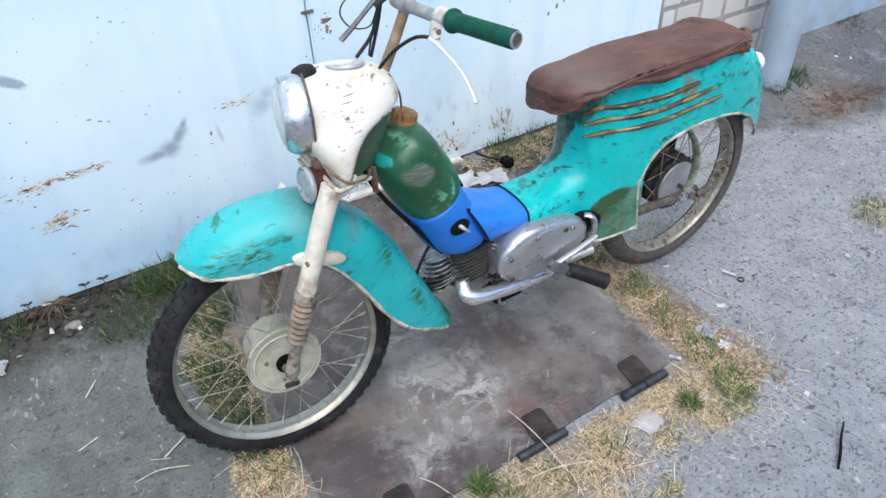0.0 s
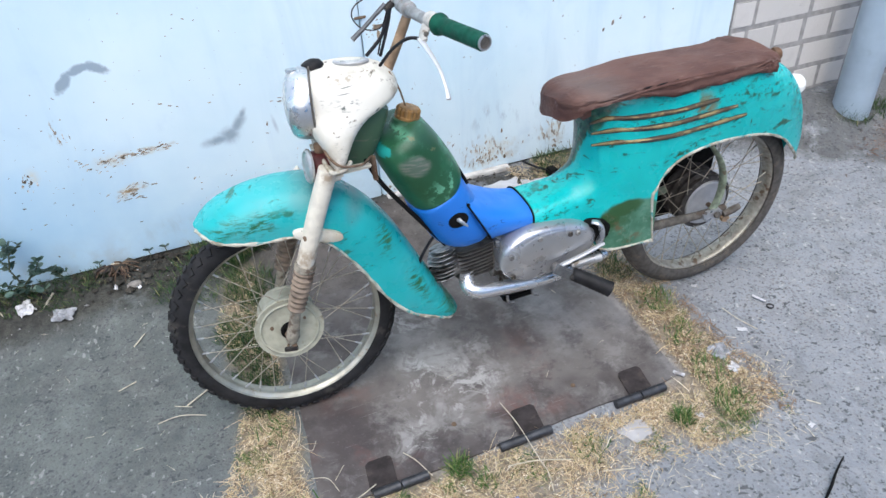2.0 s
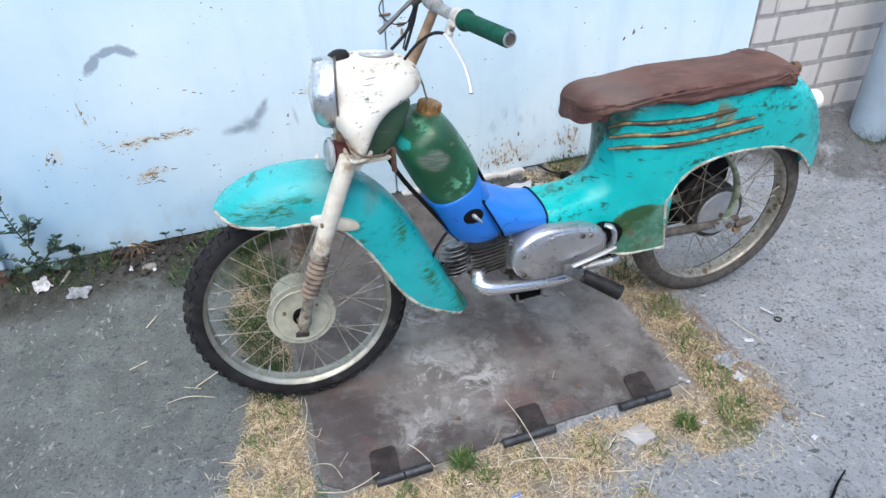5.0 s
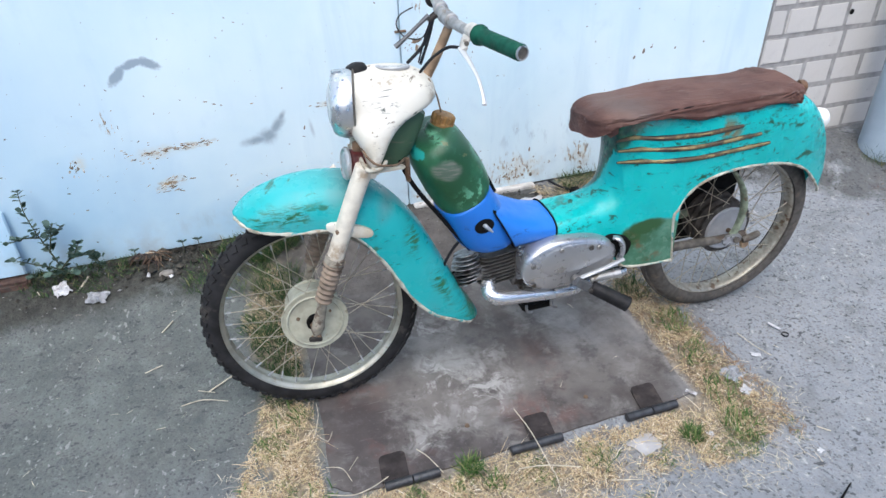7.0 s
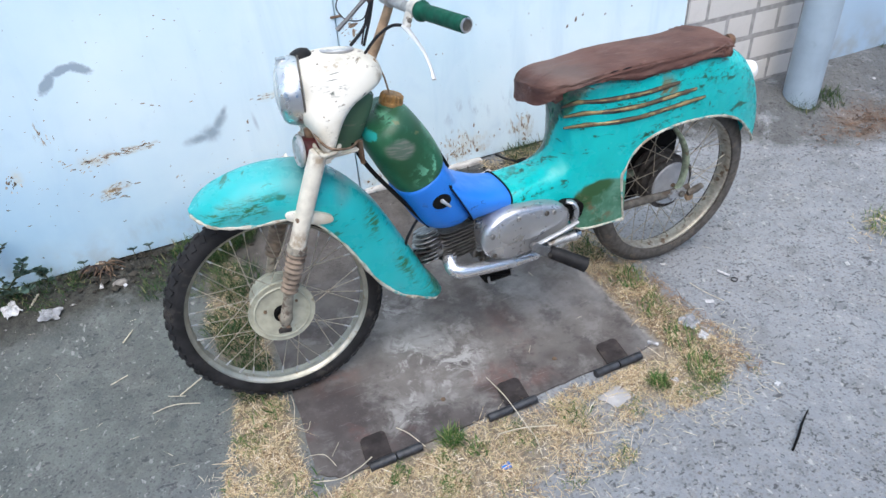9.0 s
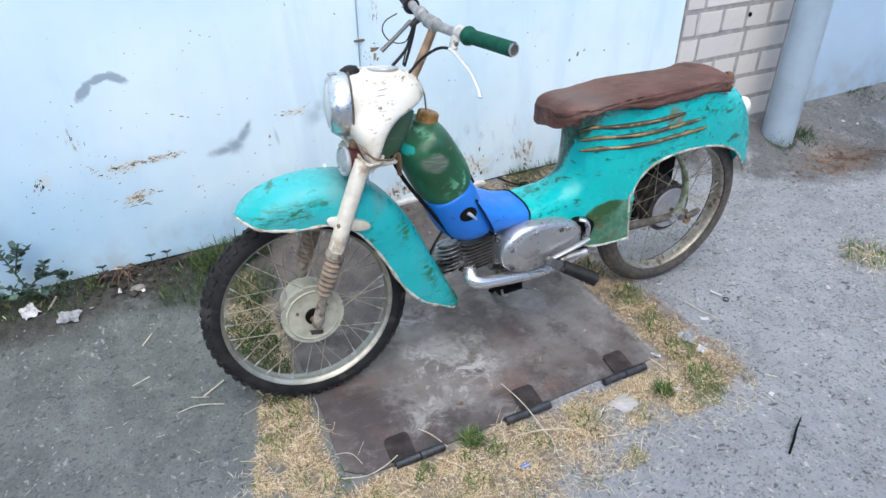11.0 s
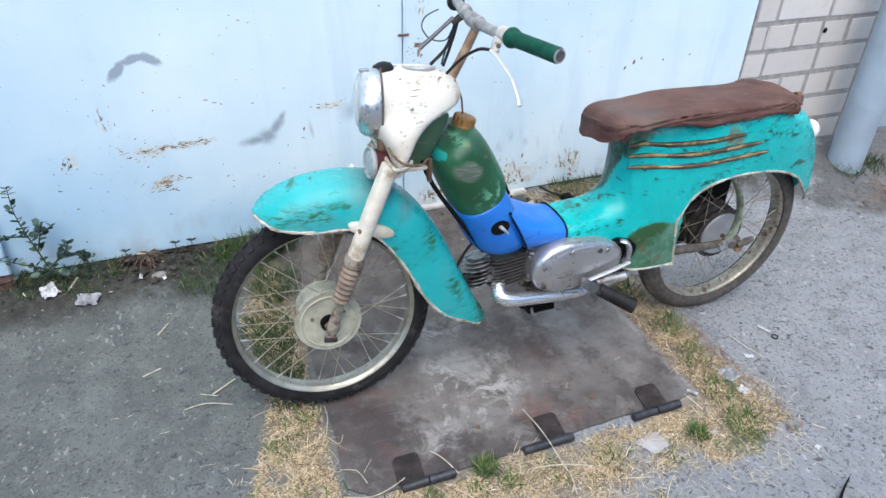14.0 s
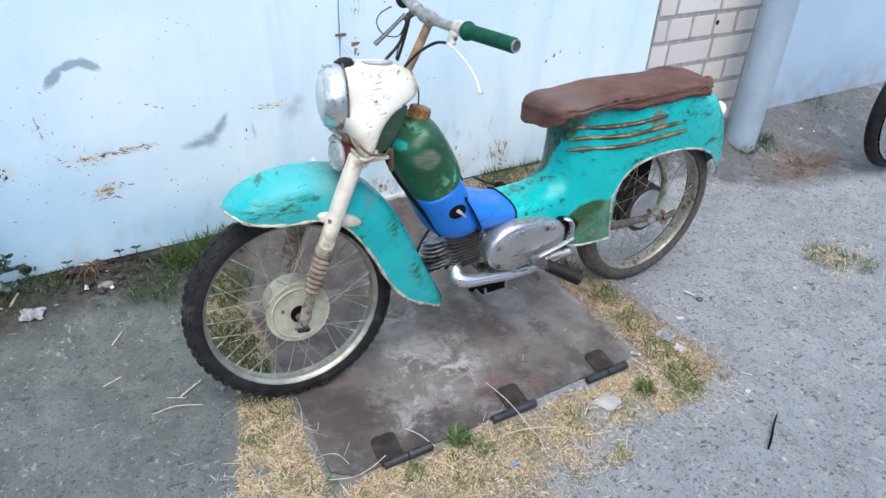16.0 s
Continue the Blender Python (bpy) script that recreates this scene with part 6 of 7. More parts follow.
part("bracket_bolt", turned([(0.007, 0.0), (0.007, 0.006), (0.003, 0.008)], (0.650, YC - 0.136, 0.234), (0, -1, 0), 6), RUSTY_D, bracket)
PA, PB = Vector((0.654, YC - 0.126, 0.236)), Vector((0.727, YC - 0.182, 0.203))
L = (PB - PA).length
prof = [(0.010, 0.0), (0.0135, 0.002)]
for k in range(22):
    prof.append((0.0158 + 0.0022 * k / 21 + 0.0008 * (k % 2), 0.004 + (L - 0.008) * k / 21))
prof += [(0.0192, L - 0.003), (0.0185, L), (0.0120, L + 0.001)]
peg = part("footrest", turned(prof, PA, PB - PA, 20), RUBBER, moped, "black rubber footrest")
part("footrest_end", turned([(0.0125, 0.0), (0.0105, 0.003), (0.006, 0.003), (0.003, 0.0015)], PB, PB - PA, 16), RUSTY_D, peg, "dark worn footrest end")
kick = part("kick_lever", tube([(0.612, YC - 0.122, 0.262), (0.640, YC - 0.124, 0.270), (0.690, YC - 0.124, 0.281), (0.738, YC - 0.120, 0.291)], [0.0070, 0.0080, 0.0078, 0.0070], 14, 5, None, 0.6), HUBCAP, moped, "flat grey alloy kick lever")
part("lever_knuckle", turned([(0.010, 0.0), (0.0115, 0.002), (0.0115, 0.012), (0.009, 0.014)], (0.616, YC - 0.112, 0.260), (0, -1, 0), 16), ALLOY_D, kick)
part("gear_lever", tube([(0.668, YC - 0.100, 0.234), (0.706, YC - 0.105, 0.240), (0.742, YC - 0.108, 0.242)], [0.0085, 0.0105, 0.0110], 14, 5), HORNM, moped, "short chrome pedal")
stand = part("stand", tube([(0.600, -0.515, 0.006), (0.592, -0.560, 0.06), (0.585, -0.600, 0.13)], [0.009, 0.010, 0.010], 10), BLACK, moped, "black parking stand")
part("stand_foot", box(0.528, 0.612, YC - 0.030, YC + 0.035, 0.112, 0.130, 0.005), BLACK, stand)
for x in (0.536, 0.604):
    part("stand_hook", tube([(x, YC - 0.030, 0.136), (x, YC - 0.036, 0.122), (x + 0.014, YC - 0.038, 0.116)], 0.0036, 8), ALLOY_D, stand)
part("stand_plate", box(0.535, 0.618, YC - 0.040, YC + 0.045, 0.160, 0.196, 0.008), BLACK, moped, "dark plate below the engine")

# rear suspension
part("suspension_stay", tube([(1.052, YC - 0.066, 0.440), (1.088, YC - 0.068, 0.390), (1.108, YC - 0.068, 0.330), (1.104, YC - 0.068, 0.275), (1.085, YC - 0.070, 0.245)], [0.008, 0.010, 0.011, 0.010, 0.009], 14, 5, None, 0.5), GREENSTAY, moped, "green grey suspension stay")
part("swing_arm", tube([(0.80, YC - 0.064, 0.252), (0.95, YC - 0.066, 0.248), (1.05, YC - 0.068, 0.243), (1.130, YC - 0.068, 0.243)], [0.010, 0.010, 0.009, 0.009], 12, 4, None, 1.2), RUSTY_G, moped, "grimy grey brown swing arm")
part("swing_arm", tube([(0.80, YC + 0.064, 0.252), (0.95, YC + 0.066, 0.248), (1.130, YC + 0.068, 0.243)], 0.011, 12, 4), GREENSTAY, moped, "green grey swing arm")
ax = part("rear_axle", turned([(0.006, 0), (0.006, 0.165)], (WR[0], YC - 0.086, WR[1]), (0, 1, 0), 12), RUSTY, moped)
part("axle_nut", turned([(0.012, 0), (0.012, 0.010)], (WR[0] + 0.002, YC - 0.090, WR[1] - 0.004), (0, 1, 0), 6), RUSTY_L, ax)
plate = part("axle_bracket", box(1.056, 1.112, YC - 0.083, YC - 0.076, 0.229, 0.256, 0.008), ALLOY, moped, "worn grey axle bracket")
part("adjuster", tube([(1.112, YC - 0.088, 0.240), (1.136, YC - 0.089, 0.246), (1.158, YC - 0.088, 0.252)], [0.008, 0.010, 0.008], 8, 4), RUSTY_G, plate, "rusty chain adjuster")
part("bracket_nut", turned([(0.009, 0.0), (0.009, 0.007), (0.005, 0.009)], (1.094, YC - 0.084, 0.243), (0, -1, 0), 6), RUSTY_G, plate)


# ---- yard litter and plants ----


def in_band(x, y):
    """How thick the dry grass lies round the hatch."""
    d = 0.0
    if abs(x - 0.654) < 0.036 and abs(y + 1.068) < 0.026:
        return 0.04
    if -1.02 < y < -0.16 and x < 0.0:
        left = -0.13 - 0.30 * max(0.0, -0.62 - y)
        if y > -0.60:
            left = -0.115 - 0.05 * math.sin(y * 14)
        if left < x < -0.03 - 0.06 * max(0.0, -0.70 - y):
            d = 1.0 if y < -0.68 else 0.40
    if -1.23 < y < -1.000 + 0.012 * math.sin(x * 23) and -0.32 < x < 0.60:
        d = max(d, 1.0 if y > -1.14 - 0.05 * math.sin(x * 11) else 0.55)
    if 0.60 <= x < 1.02 and -1.17 < y < -1.004:
        d = max(d, 0.9 if (x - 0.80) ** 2 / 0.05 + (y + 1.06) ** 2 / 0.014 < 1.0 else 0.18)
    if 0.872 < x < 1.03 + 0.03 * math.sin(y * 17) and -1.12 < y < -0.42:
        d = max(d, 0.62 - max(0.0, (x - 0.95)) * 4)
    if -0.50 < x < -0.1 and -1.30 < y < -0.95:
        d = max(d, 0.07)
    if 0.85 < x < 1.35 and -0.14 < y < -0.02:
        d = max(d, 0.7)
    return d


def strands(name, count, where, length, width, lift, mat, label, category, seed, lean=1.0):
    """Many loose blades, each a bent strip, as one mesh."""
    rng = random.Random(seed)
    vs, fs = [], []
    made = 0
    while made < count:
        x, y, k = where(rng)
        if k <= 0 or rng.random() > k * (0.55 + 0.9 * max(0.0, noise.noise((x * 13, y * 13, 5)) + 0.35)):
            continue
        made += 1
        a = rng.uniform(0, 2 * math.pi)
        L = length * rng.uniform(0.35, 1.5)
        w = width * rng.uniform(0.6, 1.4)
        up = L * lift * rng.uniform(0.15, 1.0)
        dx, dy = math.cos(a), math.sin(a)
        flat = L * lean
        z0 = ground_z(x, y) + rng.uniform(0.0, 0.006)
        bend = rng.uniform(-0.15, 0.15)
        i = len(vs)
        for t, ww in ((0.0, 0.8), (0.5, 1.0), (1.0, 0.25)):
            px = x + dx * flat * (t - 0.0) - dy * bend * L * t * t
            py = y + dy * flat * (t - 0.0) + dx * bend * L * t * t
            pz = z0 + up * (t if lean < 0.6 else (1 - (2 * t - 1) ** 2) * 0.6 + t * 0.4)
            vs.append((px - dy * w * ww, py + dx * w * ww, pz))
            vs.append((px + dy * w * ww, py - dx * w * ww, pz + w * 0.5))
        fs += [(i, i + 1, i + 3, i + 2), (i + 2, i + 3, i + 5, i + 4)]
    me = bpy.data.meshes.new(name)
    me.from_pydata(vs, [], fs)
    ob = link_mesh(name, me, mat)
    return tagged(ob, label, category, kind="stuff")


def band_spot(rng):
    x, y = rng.uniform(-0.65, 1.4), rng.uniform(-1.36, -0.02)
    return x, y, in_band(x, y)


def thatch_spot(rng):
    x, y = rng.uniform(-0.65, 1.4), rng.uniform(-1.36, -0.02)
    k = in_band(x, y)
    return x, y, k * max(0.0, min(1.0, 0.45 + 1.6 * noise.noise((x * 16, y * 16, 11))))


def green_spot(rng):
    x, y = rng.uniform(-0.65, 1.4), rng.uniform(-1.36, -0.02)
    return x, y, in_band(x, y) * max(0.0, min(1.0, 3.2 * noise.noise((x * 11, y * 11, 23)) - 0.35))


strands("dry_grass", 19000, thatch_spot, 0.010, 0.00060, 0.45, STRAW, "trampled dry straw and grass round the hatch", "dry grass", 11)
strands("dry_grass", 9000, band_spot, 0.015, 0.00050, 0.30, STRAW, "thin dry grass round the hatch", "dry grass", 10)
strands("dead_grass", 6500, thatch_spot, 0.010, 0.0007, 0.35, DEAD, "brown dead grass between the straw", "dry grass", 17)


def east_spot(rng):
    return rng.uniform(0.872, 1.04), rng.uniform(-1.14, -0.42), 0.8


strands("dead_grass", 1500, east_spot, 0.018, 0.0009, 0.30, DEAD, "brown dead grass beside the hatch", "dry grass", 27)
strands("grass_blades", 2100, green_spot, 0.014, 0.0007, 0.75, GRASS, "short green grass blades in the straw", "grass", 18)
strands("dry_grass", 900, band_spot, 0.046, 0.0006, 0.20, STRAW, "long loose stalks of straw over the ground", "straw", 12)


def sparse_spot(rng):
    return rng.uniform(-1.2, 3.2), rng.uniform(-1.7, -0.05), 0.5


def left_spot(rng):
    return rng.uniform(-0.80, -0.16), rng.uniform(-1.40, -0.45), 0.7


strands("straw_bits", 24, left_spot, 0.026, 0.0006, 0.10, STALK, "loose straw on the grey asphalt before the wheel", "straw", 19)
strands("straw_bits", 240, sparse_spot, 0.022, 0.0006, 0.10, STALK, "scattered bits of straw on the asphalt", "straw", 13)

def halo_spot(rng):
    x, y = rng.uniform(-0.45, 1.35), rng.uniform(-1.42, -0.85)
    near = max(in_band(x, y + 0.07), in_band(x - 0.07, y), in_band(x + 0.07, y), in_band(x, y - 0.07))
    return x, y, 0.8 * near if in_band(x, y) < 0.3 and (y < -1.0 or not -0.04 < x < 0.88) else 0.0


strands("straw_bits", 460, halo_spot, 0.022, 0.0007, 0.12, STALK, "loose bits of straw round the hatch", "straw", 14)


def leaf_spot(rng):
    return rng.gauss(2.36, 0.15), min(-0.2, rng.gauss(-0.36, 0.06)), 1.0


strands("dead_leaves", 420, leaf_spot, 0.022, 0.0020, 0.25, LEAFLITTER, "brown dead leaves and twigs by the pipe", "dead leaves", 15)


def dry_spot(rng):
    return rng.gauss(1.83, 0.06), rng.gauss(-0.90, 0.05), 1.0


strands("dry_grass", 170, dry_spot, 0.040, 0.0009, 0.35, STRAW, "patch of dry grass in the asphalt", "dry grass", 16)

TUFTS = ((0.772, -1.082, 0.020, 200, 0.036), (0.268, -0.998, 0.026, 200, 0.034), (0.30, -1.05, 0.03, 70, 0.03), (0.13, -1.035, 0.025, 60, 0.03), (0.90, -1.09, 0.05, 180, 0.035), (0.95, -0.72, 0.05, 180, 0.035), (0.93, -0.56, 0.05, 170, 0.045),
         (0.94, -0.86, 0.05, 120, 0.028), (0.92, -0.99, 0.05, 110, 0.028), (-0.08, -0.74, 0.05, 60, 0.030), (-0.05, -0.97, 0.04, 50, 0.025), (-0.085, -0.64, 0.05, 320, 0.022), (-0.09, -0.55, 0.06, 480, 0.024), (-0.09, -0.45, 0.06, 480, 0.026), (-0.10, -0.36, 0.07, 380, 0.035), (-0.05, -0.22, 0.07, 420, 0.045), (-0.15, -0.07, 0.05, 620, 0.030), (-0.07, -0.08, 0.06, 900, 0.050), (0.0, -0.06, 0.05, 420, 0.060), (-0.24, -0.14, 0.07, 260, 0.025), (-0.12, -0.17, 0.08, 300, 0.03),
         (0.55, -1.07, 0.04, 70, 0.03), (-0.68, -0.05, 0.07, 420, 0.022), (-0.54, -0.06, 0.08, 480, 0.020), (-0.45, -0.04, 0.05, 240, 0.018), (-0.27, -0.17, 0.04, 130, 0.014), (-0.20, -0.20, 0.04, 120, 0.016), (1.02, -0.06, 0.08, 260, 0.045), (1.18, -0.05, 0.07, 180, 0.04), (2.20, -0.19, 0.06, 260, 0.06), (2.34, -0.21, 0.05, 160, 0.05), (1.82, -0.88, 0.085, 240, 0.032), (1.88, -0.96, 0.06, 130, 0.028), (2.92, -0.03, 0.10, 200, 0.022))
for i, (x, y, r, n, L) in enumerate(TUFTS):
    def spot(rng, x=x, y=y, r=r):
        a, d = rng.uniform(0, 6.283), r * math.sqrt(rng.random())
        return x + d * math.cos(a), min(-0.012, y + d * math.sin(a)), 1.0
    strands("grass_tuft", n, spot, L, 0.0010, 0.8, GRASS if y < -0.65 else GRASS_SHADE, "low tuft of green grass", "grass", 40 + i, 0.5)

# grit and chips on the asphalt
rng = random.Random(21)
vs, fs = [], []
OCT = ((1, 0, 0), (0, 1, 0), (-1, 0, 0), (0, -1, 0), (0, 0, 1), (0, 0, -1))
TRI = ((0, 1, 4), (1, 2, 4), (2, 3, 4), (3, 0, 4), (1, 0, 5), (2, 1, 5), (3, 2, 5), (0, 3, 5))
for k in range(5200):
    x, y = rng.uniform(-1.6, 4.2), rng.uniform(-1.75, -0.02)
    if -0.03 < x < 0.87 and -1.0 < y < -0.2 and rng.random() < 0.75:
        continue
    if x < 0.4 and rng.random() < 0.45 and y < -0.2:
        continue
    s = 0.0010 * math.exp(rng.gauss(0.25, 0.5)) * (1.5 if y > -0.2 else 1.0)
    i = len(vs)
    a = rng.uniform(0, 3)
    for p in OCT:
        q = [c * s * rng.uniform(0.7, 1.4) for c in p]
        vs.append((x + q[0] * math.cos(a) - q[1] * math.sin(a), y + q[0] * math.sin(a) + q[1] * math.cos(a), ground_z(x, y) + q[2] * 0.6 + s * 0.3))
    fs += [tuple(i + j for j in t) for t in TRI]
me = bpy.data.meshes.new("gravel")
me.from_pydata(vs, [], fs)
tagged(link_mesh("gravel", me, GRAVEL, 20), "loose grit and small stones on the asphalt", "gravel", kind="stuff")


def crumple(name, x, y, w, d, h, mat, label, category, seed, turn=0.0):
    """A crumpled sheet lying on the ground."""
    bm = bmesh.new()
    n = 9
    g = []
    for j in range(n):
        for i in range(n):
            u, v = i / (n - 1) - 0.5, j / (n - 1) - 0.5
            k = 1 + 0.35 * noise.noise((u * 3 + seed, v * 3, 1))
            px, py = u * w * k, v * d * k
            a = radians(turn)
            gx, gy = x + px * math.cos(a) - py * math.sin(a), y + px * math.sin(a) + py * math.cos(a)
            z = ground_z(gx, gy) + 0.002 + h * max(0.0, 0.45 + noise.noise((u * 4, v * 4, seed)) + 0.4 * noise.noise((u * 11, v * 11, seed))) * (1 - 1.6 * max(abs(u), abs(v)) ** 2)
            g.append(bm.verts.new((gx, gy, z)))
    for j in range(n - 1):
        for i in range(n - 1):
            bm.faces.new((g[j * n + i], g[j * n + i + 1], g[(j + 1) * n + i + 1], g[(j + 1) * n + i]))
    bmesh.ops.recalc_face_normals(bm, faces=bm.faces)
    bmesh.ops.solidify(bm, geom=list(bm.faces), thickness=0.0008)
    return top(name, bm, mat, label, category, angle=25)


crumple("paper_scrap", -0.632, -0.098, 0.040, 0.044, 0.020, PAPER, "crumpled white paper scrap on the dirt", "litter", 1, 20)
crumple("plastic_scrap", -0.540, -0.150, 0.056, 0.032, 0.018, FOIL, "crumpled pale plastic scrap by the wall", "litter", 2, -10)
crumple("card_scrap", 0.660, -1.066, 0.064, 0.046, 0.0012, CARD, "torn grey card lying in the dry grass", "litter", 3, 15)
crumple("paper_scrap", 0.812, -1.087, 0.016, 0.018, 0.006, PAPER, "small white paper bit in the grass", "litter", 4)
crumple("paper_scrap", 0.98, -1.00, 0.030, 0.025, 0.010, PAPER, "small white paper bit in the grass", "litter", 14, 30)
crumple("paper_scrap", 0.80, -0.115, 0.11, 0.06, 0.014, RAG, "torn pale paper rag behind the moped", "litter", 5, 5)
crumple("paper_scrap", 0.90, -0.135, 0.09, 0.05, 0.014, RAG, "torn pale paper rag behind the moped", "litter", 6, -12)
crumple("foil_scrap", 0.340, -1.116, 0.020, 0.016, 0.006, BLUE, "tiny blue plastic scrap in the straw", "litter", 7)
for i, (x, y) in enumerate(((2.62, -0.17), (2.68, -0.20), (-0.40, -0.10), (-0.34, -0.12), (1.10, -0.70), (1.02, -1.20), (1.55, -0.95))):
    crumple("paper_scrap", x, y, 0.015, 0.010, 0.004, PAPER, "tiny pale scrap on the asphalt", "litter", 20 + i, i * 40)
crumple("film_scrap", 0.985, -0.942, 0.055, 0.048, 0.020, FOIL, "crumpled pale plastic film in the dry grass", "litter", 41, 25)
crumple("paper_scrap", 1.098, -0.892, 0.024, 0.014, 0.003, PAPER, "small torn white scrap on the asphalt", "litter", 42, -20)
crumple("paper_scrap", 0.802, -1.120, 0.020, 0.010, 0.002, PAPER, "thin white paper strip in the straw", "litter", 43, 35)
top("paper_stick", tube([(1.210, -0.800, -0.014), (1.224, -0.834, -0.014)], 0.0034, 8), PAPER, "white paper stick on the asphalt", "litter")
top("paper_stick", tube([(1.006, -0.962, -0.012), (1.014, -0.985, -0.012)], 0.0040, 8), PAPER, "short white paper stick beside the grass", "litter")
top("rubber_ring", turned([(0.0075, -0.0015), (0.0095, -0.0015), (0.0095, 0.0015), (0.0075, 0.0015)], (1.224, -0.852, -0.016), (0, 0, 1), 20, None, True), RUBBER, "small black rubber ring on the asphalt", "ring")
top("cigarette_end", tube([(0.835, -0.958, 0.008), (0.852, -0.978, 0.008)], 0.004, 8), PAPER, "white cigarette end on the corner of the hatch", "litter")
top("stick", tube([(0.890, -1.360, 0.006), (0.930, -1.338, 0.008), (0.962, -1.318, 0.007), (1.005, -1.296, 0.006)], [0.0024, 0.0030, 0.0026, 0.0014], 8), BLACK, "black bent stick on the asphalt", "stick")
for pts, r in ((((0.169, -0.916, 0.010), (0.187, -0.950, 0.016), (0.206, -0.996, 0.012)), 0.0012), (((0.418, -0.880, 0.014), (0.423, -0.950, 0.024), (0.424, -1.006, 0.026), (0.430, -1.070, 0.010)), 0.0012), (((0.362, -1.040, 0.012), (0.420, -1.055, 0.018), (0.492, -1.078, 0.010)), 0.0012),
               (((0.428, -1.050, 0.012), (0.430, -1.085, 0.014), (0.420, -1.130, 0.008)), 0.0011), (((-0.031, -0.897, 0.008), (0.002, -0.914, 0.012), (0.016, -0.950, 0.008)), 0.0008), (((0.041, -0.892, 0.008), (0.015, -0.925, 0.012)), 0.0007), (((-0.040, -0.968, 0.010), (0.008, -0.989, 0.014), (0.048, -0.990, 0.020), (0.090, -0.978, 0.026)), 0.0012),
               (((-0.020, -0.706, 0.010), (-0.022, -0.750, 0.014), (-0.040, -0.807, 0.010)), 0.0009), (((-0.034, -0.800, 0.008), (-0.014, -0.830, 0.012), (0.000, -0.806, 0.010)), 0.0008), (((-0.262, -0.572, 0.005), (-0.205, -0.540, 0.008)), 0.0020), (((-0.330, -0.600, 0.004), (-0.279, -0.598, 0.006), (-0.222, -0.620, 0.004)), 0.0012), (((-0.290, -0.560, 0.004), (-0.250, -0.582, 0.006)), 0.0010),
               (((-0.699, -0.081, 0.070), (-0.651, -0.174, 0.040)), 0.0016), (((-0.600, -0.116, 0.056), (-0.562, -0.066, 0.080)), 0.0030), (((-0.376, -0.305, 0.008), (-0.346, -0.270, 0.014)), 0.0018), (((-0.417, -0.451, 0.004), (-0.374, -0.436, 0.005)), 0.0014), (((1.105, -0.806, -0.014), (1.110, -0.862, -0.010), (1.132, -0.910, -0.014)), 0.0012),
               (((0.535, -1.126, 0.006), (0.600, -1.146, 0.006)), 0.0012), (((1.068, -1.138, -0.014), (1.088, -1.160, -0.014)), 0.0014)):
    top("straw_stalk", tube(pts, r, 6, 4), STALK, "single dry straw stalk on the ground", "straw", group="straw stalks")

# soil heap with dead roots at the foot of the door
vs, fs = [], []
rng = random.Random(33)
for k in range(2600):
    x = rng.uniform(-1.4, 2.1)
    near_heap = math.exp(-((x + 0.36) / 0.16) ** 2)
    if rng.random() > 0.28 + 0.9 * near_heap:
        continue
    y = -0.012 - abs(rng.gauss(0, 0.055))
    s_ = 0.0022 * math.exp(rng.gauss(0.3, 0.5)) * (1 + 0.7 * near_heap)
    z = ground_z(x, y) + s_ * 0.3 + near_heap * 0.022 * max(0.0, 1 - abs(y + 0.05) / 0.06) * rng.random()
    i = len(vs)
    for p in OCT:
        vs.append((x + p[0] * s_ * rng.uniform(0.6, 1.5), min(-0.002, y + p[1] * s_ * rng.uniform(0.6, 1.5)), z + p[2] * s_ * 0.7))
    fs += [tuple(i + j for j in t) for t in TRI]
me = bpy.data.meshes.new("soil_clods")
me.from_pydata(vs, [], fs)
tagged(link_mesh("soil_clods", me, SOIL, 20), "crumbly soil clods along the foot of the garages", "soil", kind="stuff")
root = thing("dead_roots", (-0.40, -0.06, 0.09), "dry brown roots of a dead weed on the soil", "dead plant")
rng = random.Random(61)
for i in range(34):
    a = radians(rng.uniform(-185, 5))
    L = rng.uniform(0.022, 0.058) * (1.35 if i % 9 == 0 else 1.0)
    b = Vector((-0.392 + rng.uniform(-0.030, 0.030), -0.036 + rng.uniform(-0.010, 0.008), 0.098 + rng.uniform(-0.006, 0.006)))
    side = Vector((rng.uniform(-0.010, 0.010), 0.0, rng.uniform(0.0, 0.010)))
    tip = b + Vector((math.cos(a) * L, math.sin(a) * L * 0.8, -0.026 * L / 0.05))
    tip.y = min(tip.y, -0.010)
    part("root", tube([b, (b + tip) / 2 + side, tip], [0.0026, 0.0022, 0.0009], 7), STALK if i == 18 else ROOTM if i % 3 == 0 else LEAFLITTER if i % 3 == 1 else TAB, root)
bm = bmesh.new()
bmesh.ops.create_icosphere(bm, subdivisions=2, radius=1.0)
for v in bm.verts:
    v.co = Vector((v.co.x * 0.022, v.co.y * 0.016, v.co.z * 0.014)) * (1 + 0.2 * noise.noise(v.co * 2)) + Vector((-0.352, -0.105, 0.062))
top("stone", bm, STONE, "rounded grey stone on the soil", "stone")

# weed by the door post
weed = thing("weed", (-0.62, -0.045, 0.07), "spindly green weed with small leaves by the door", "weed")
leaf_bm = bmesh.new()
rows = []
for t, w in ((0.0, 0.03), (0.14, 0.06), (0.3, 0.30), (0.55, 0.42), (0.8, 0.28), (1.0, 0.03)):
    rows.append([Vector((-w, t, 0.06 * math.sin(t * 3.1))), Vector((0, t, -0.05)), Vector((w, t, 0.06 * math.sin(t * 3.1)))])
skin(leaf_bm, rows, False, False)
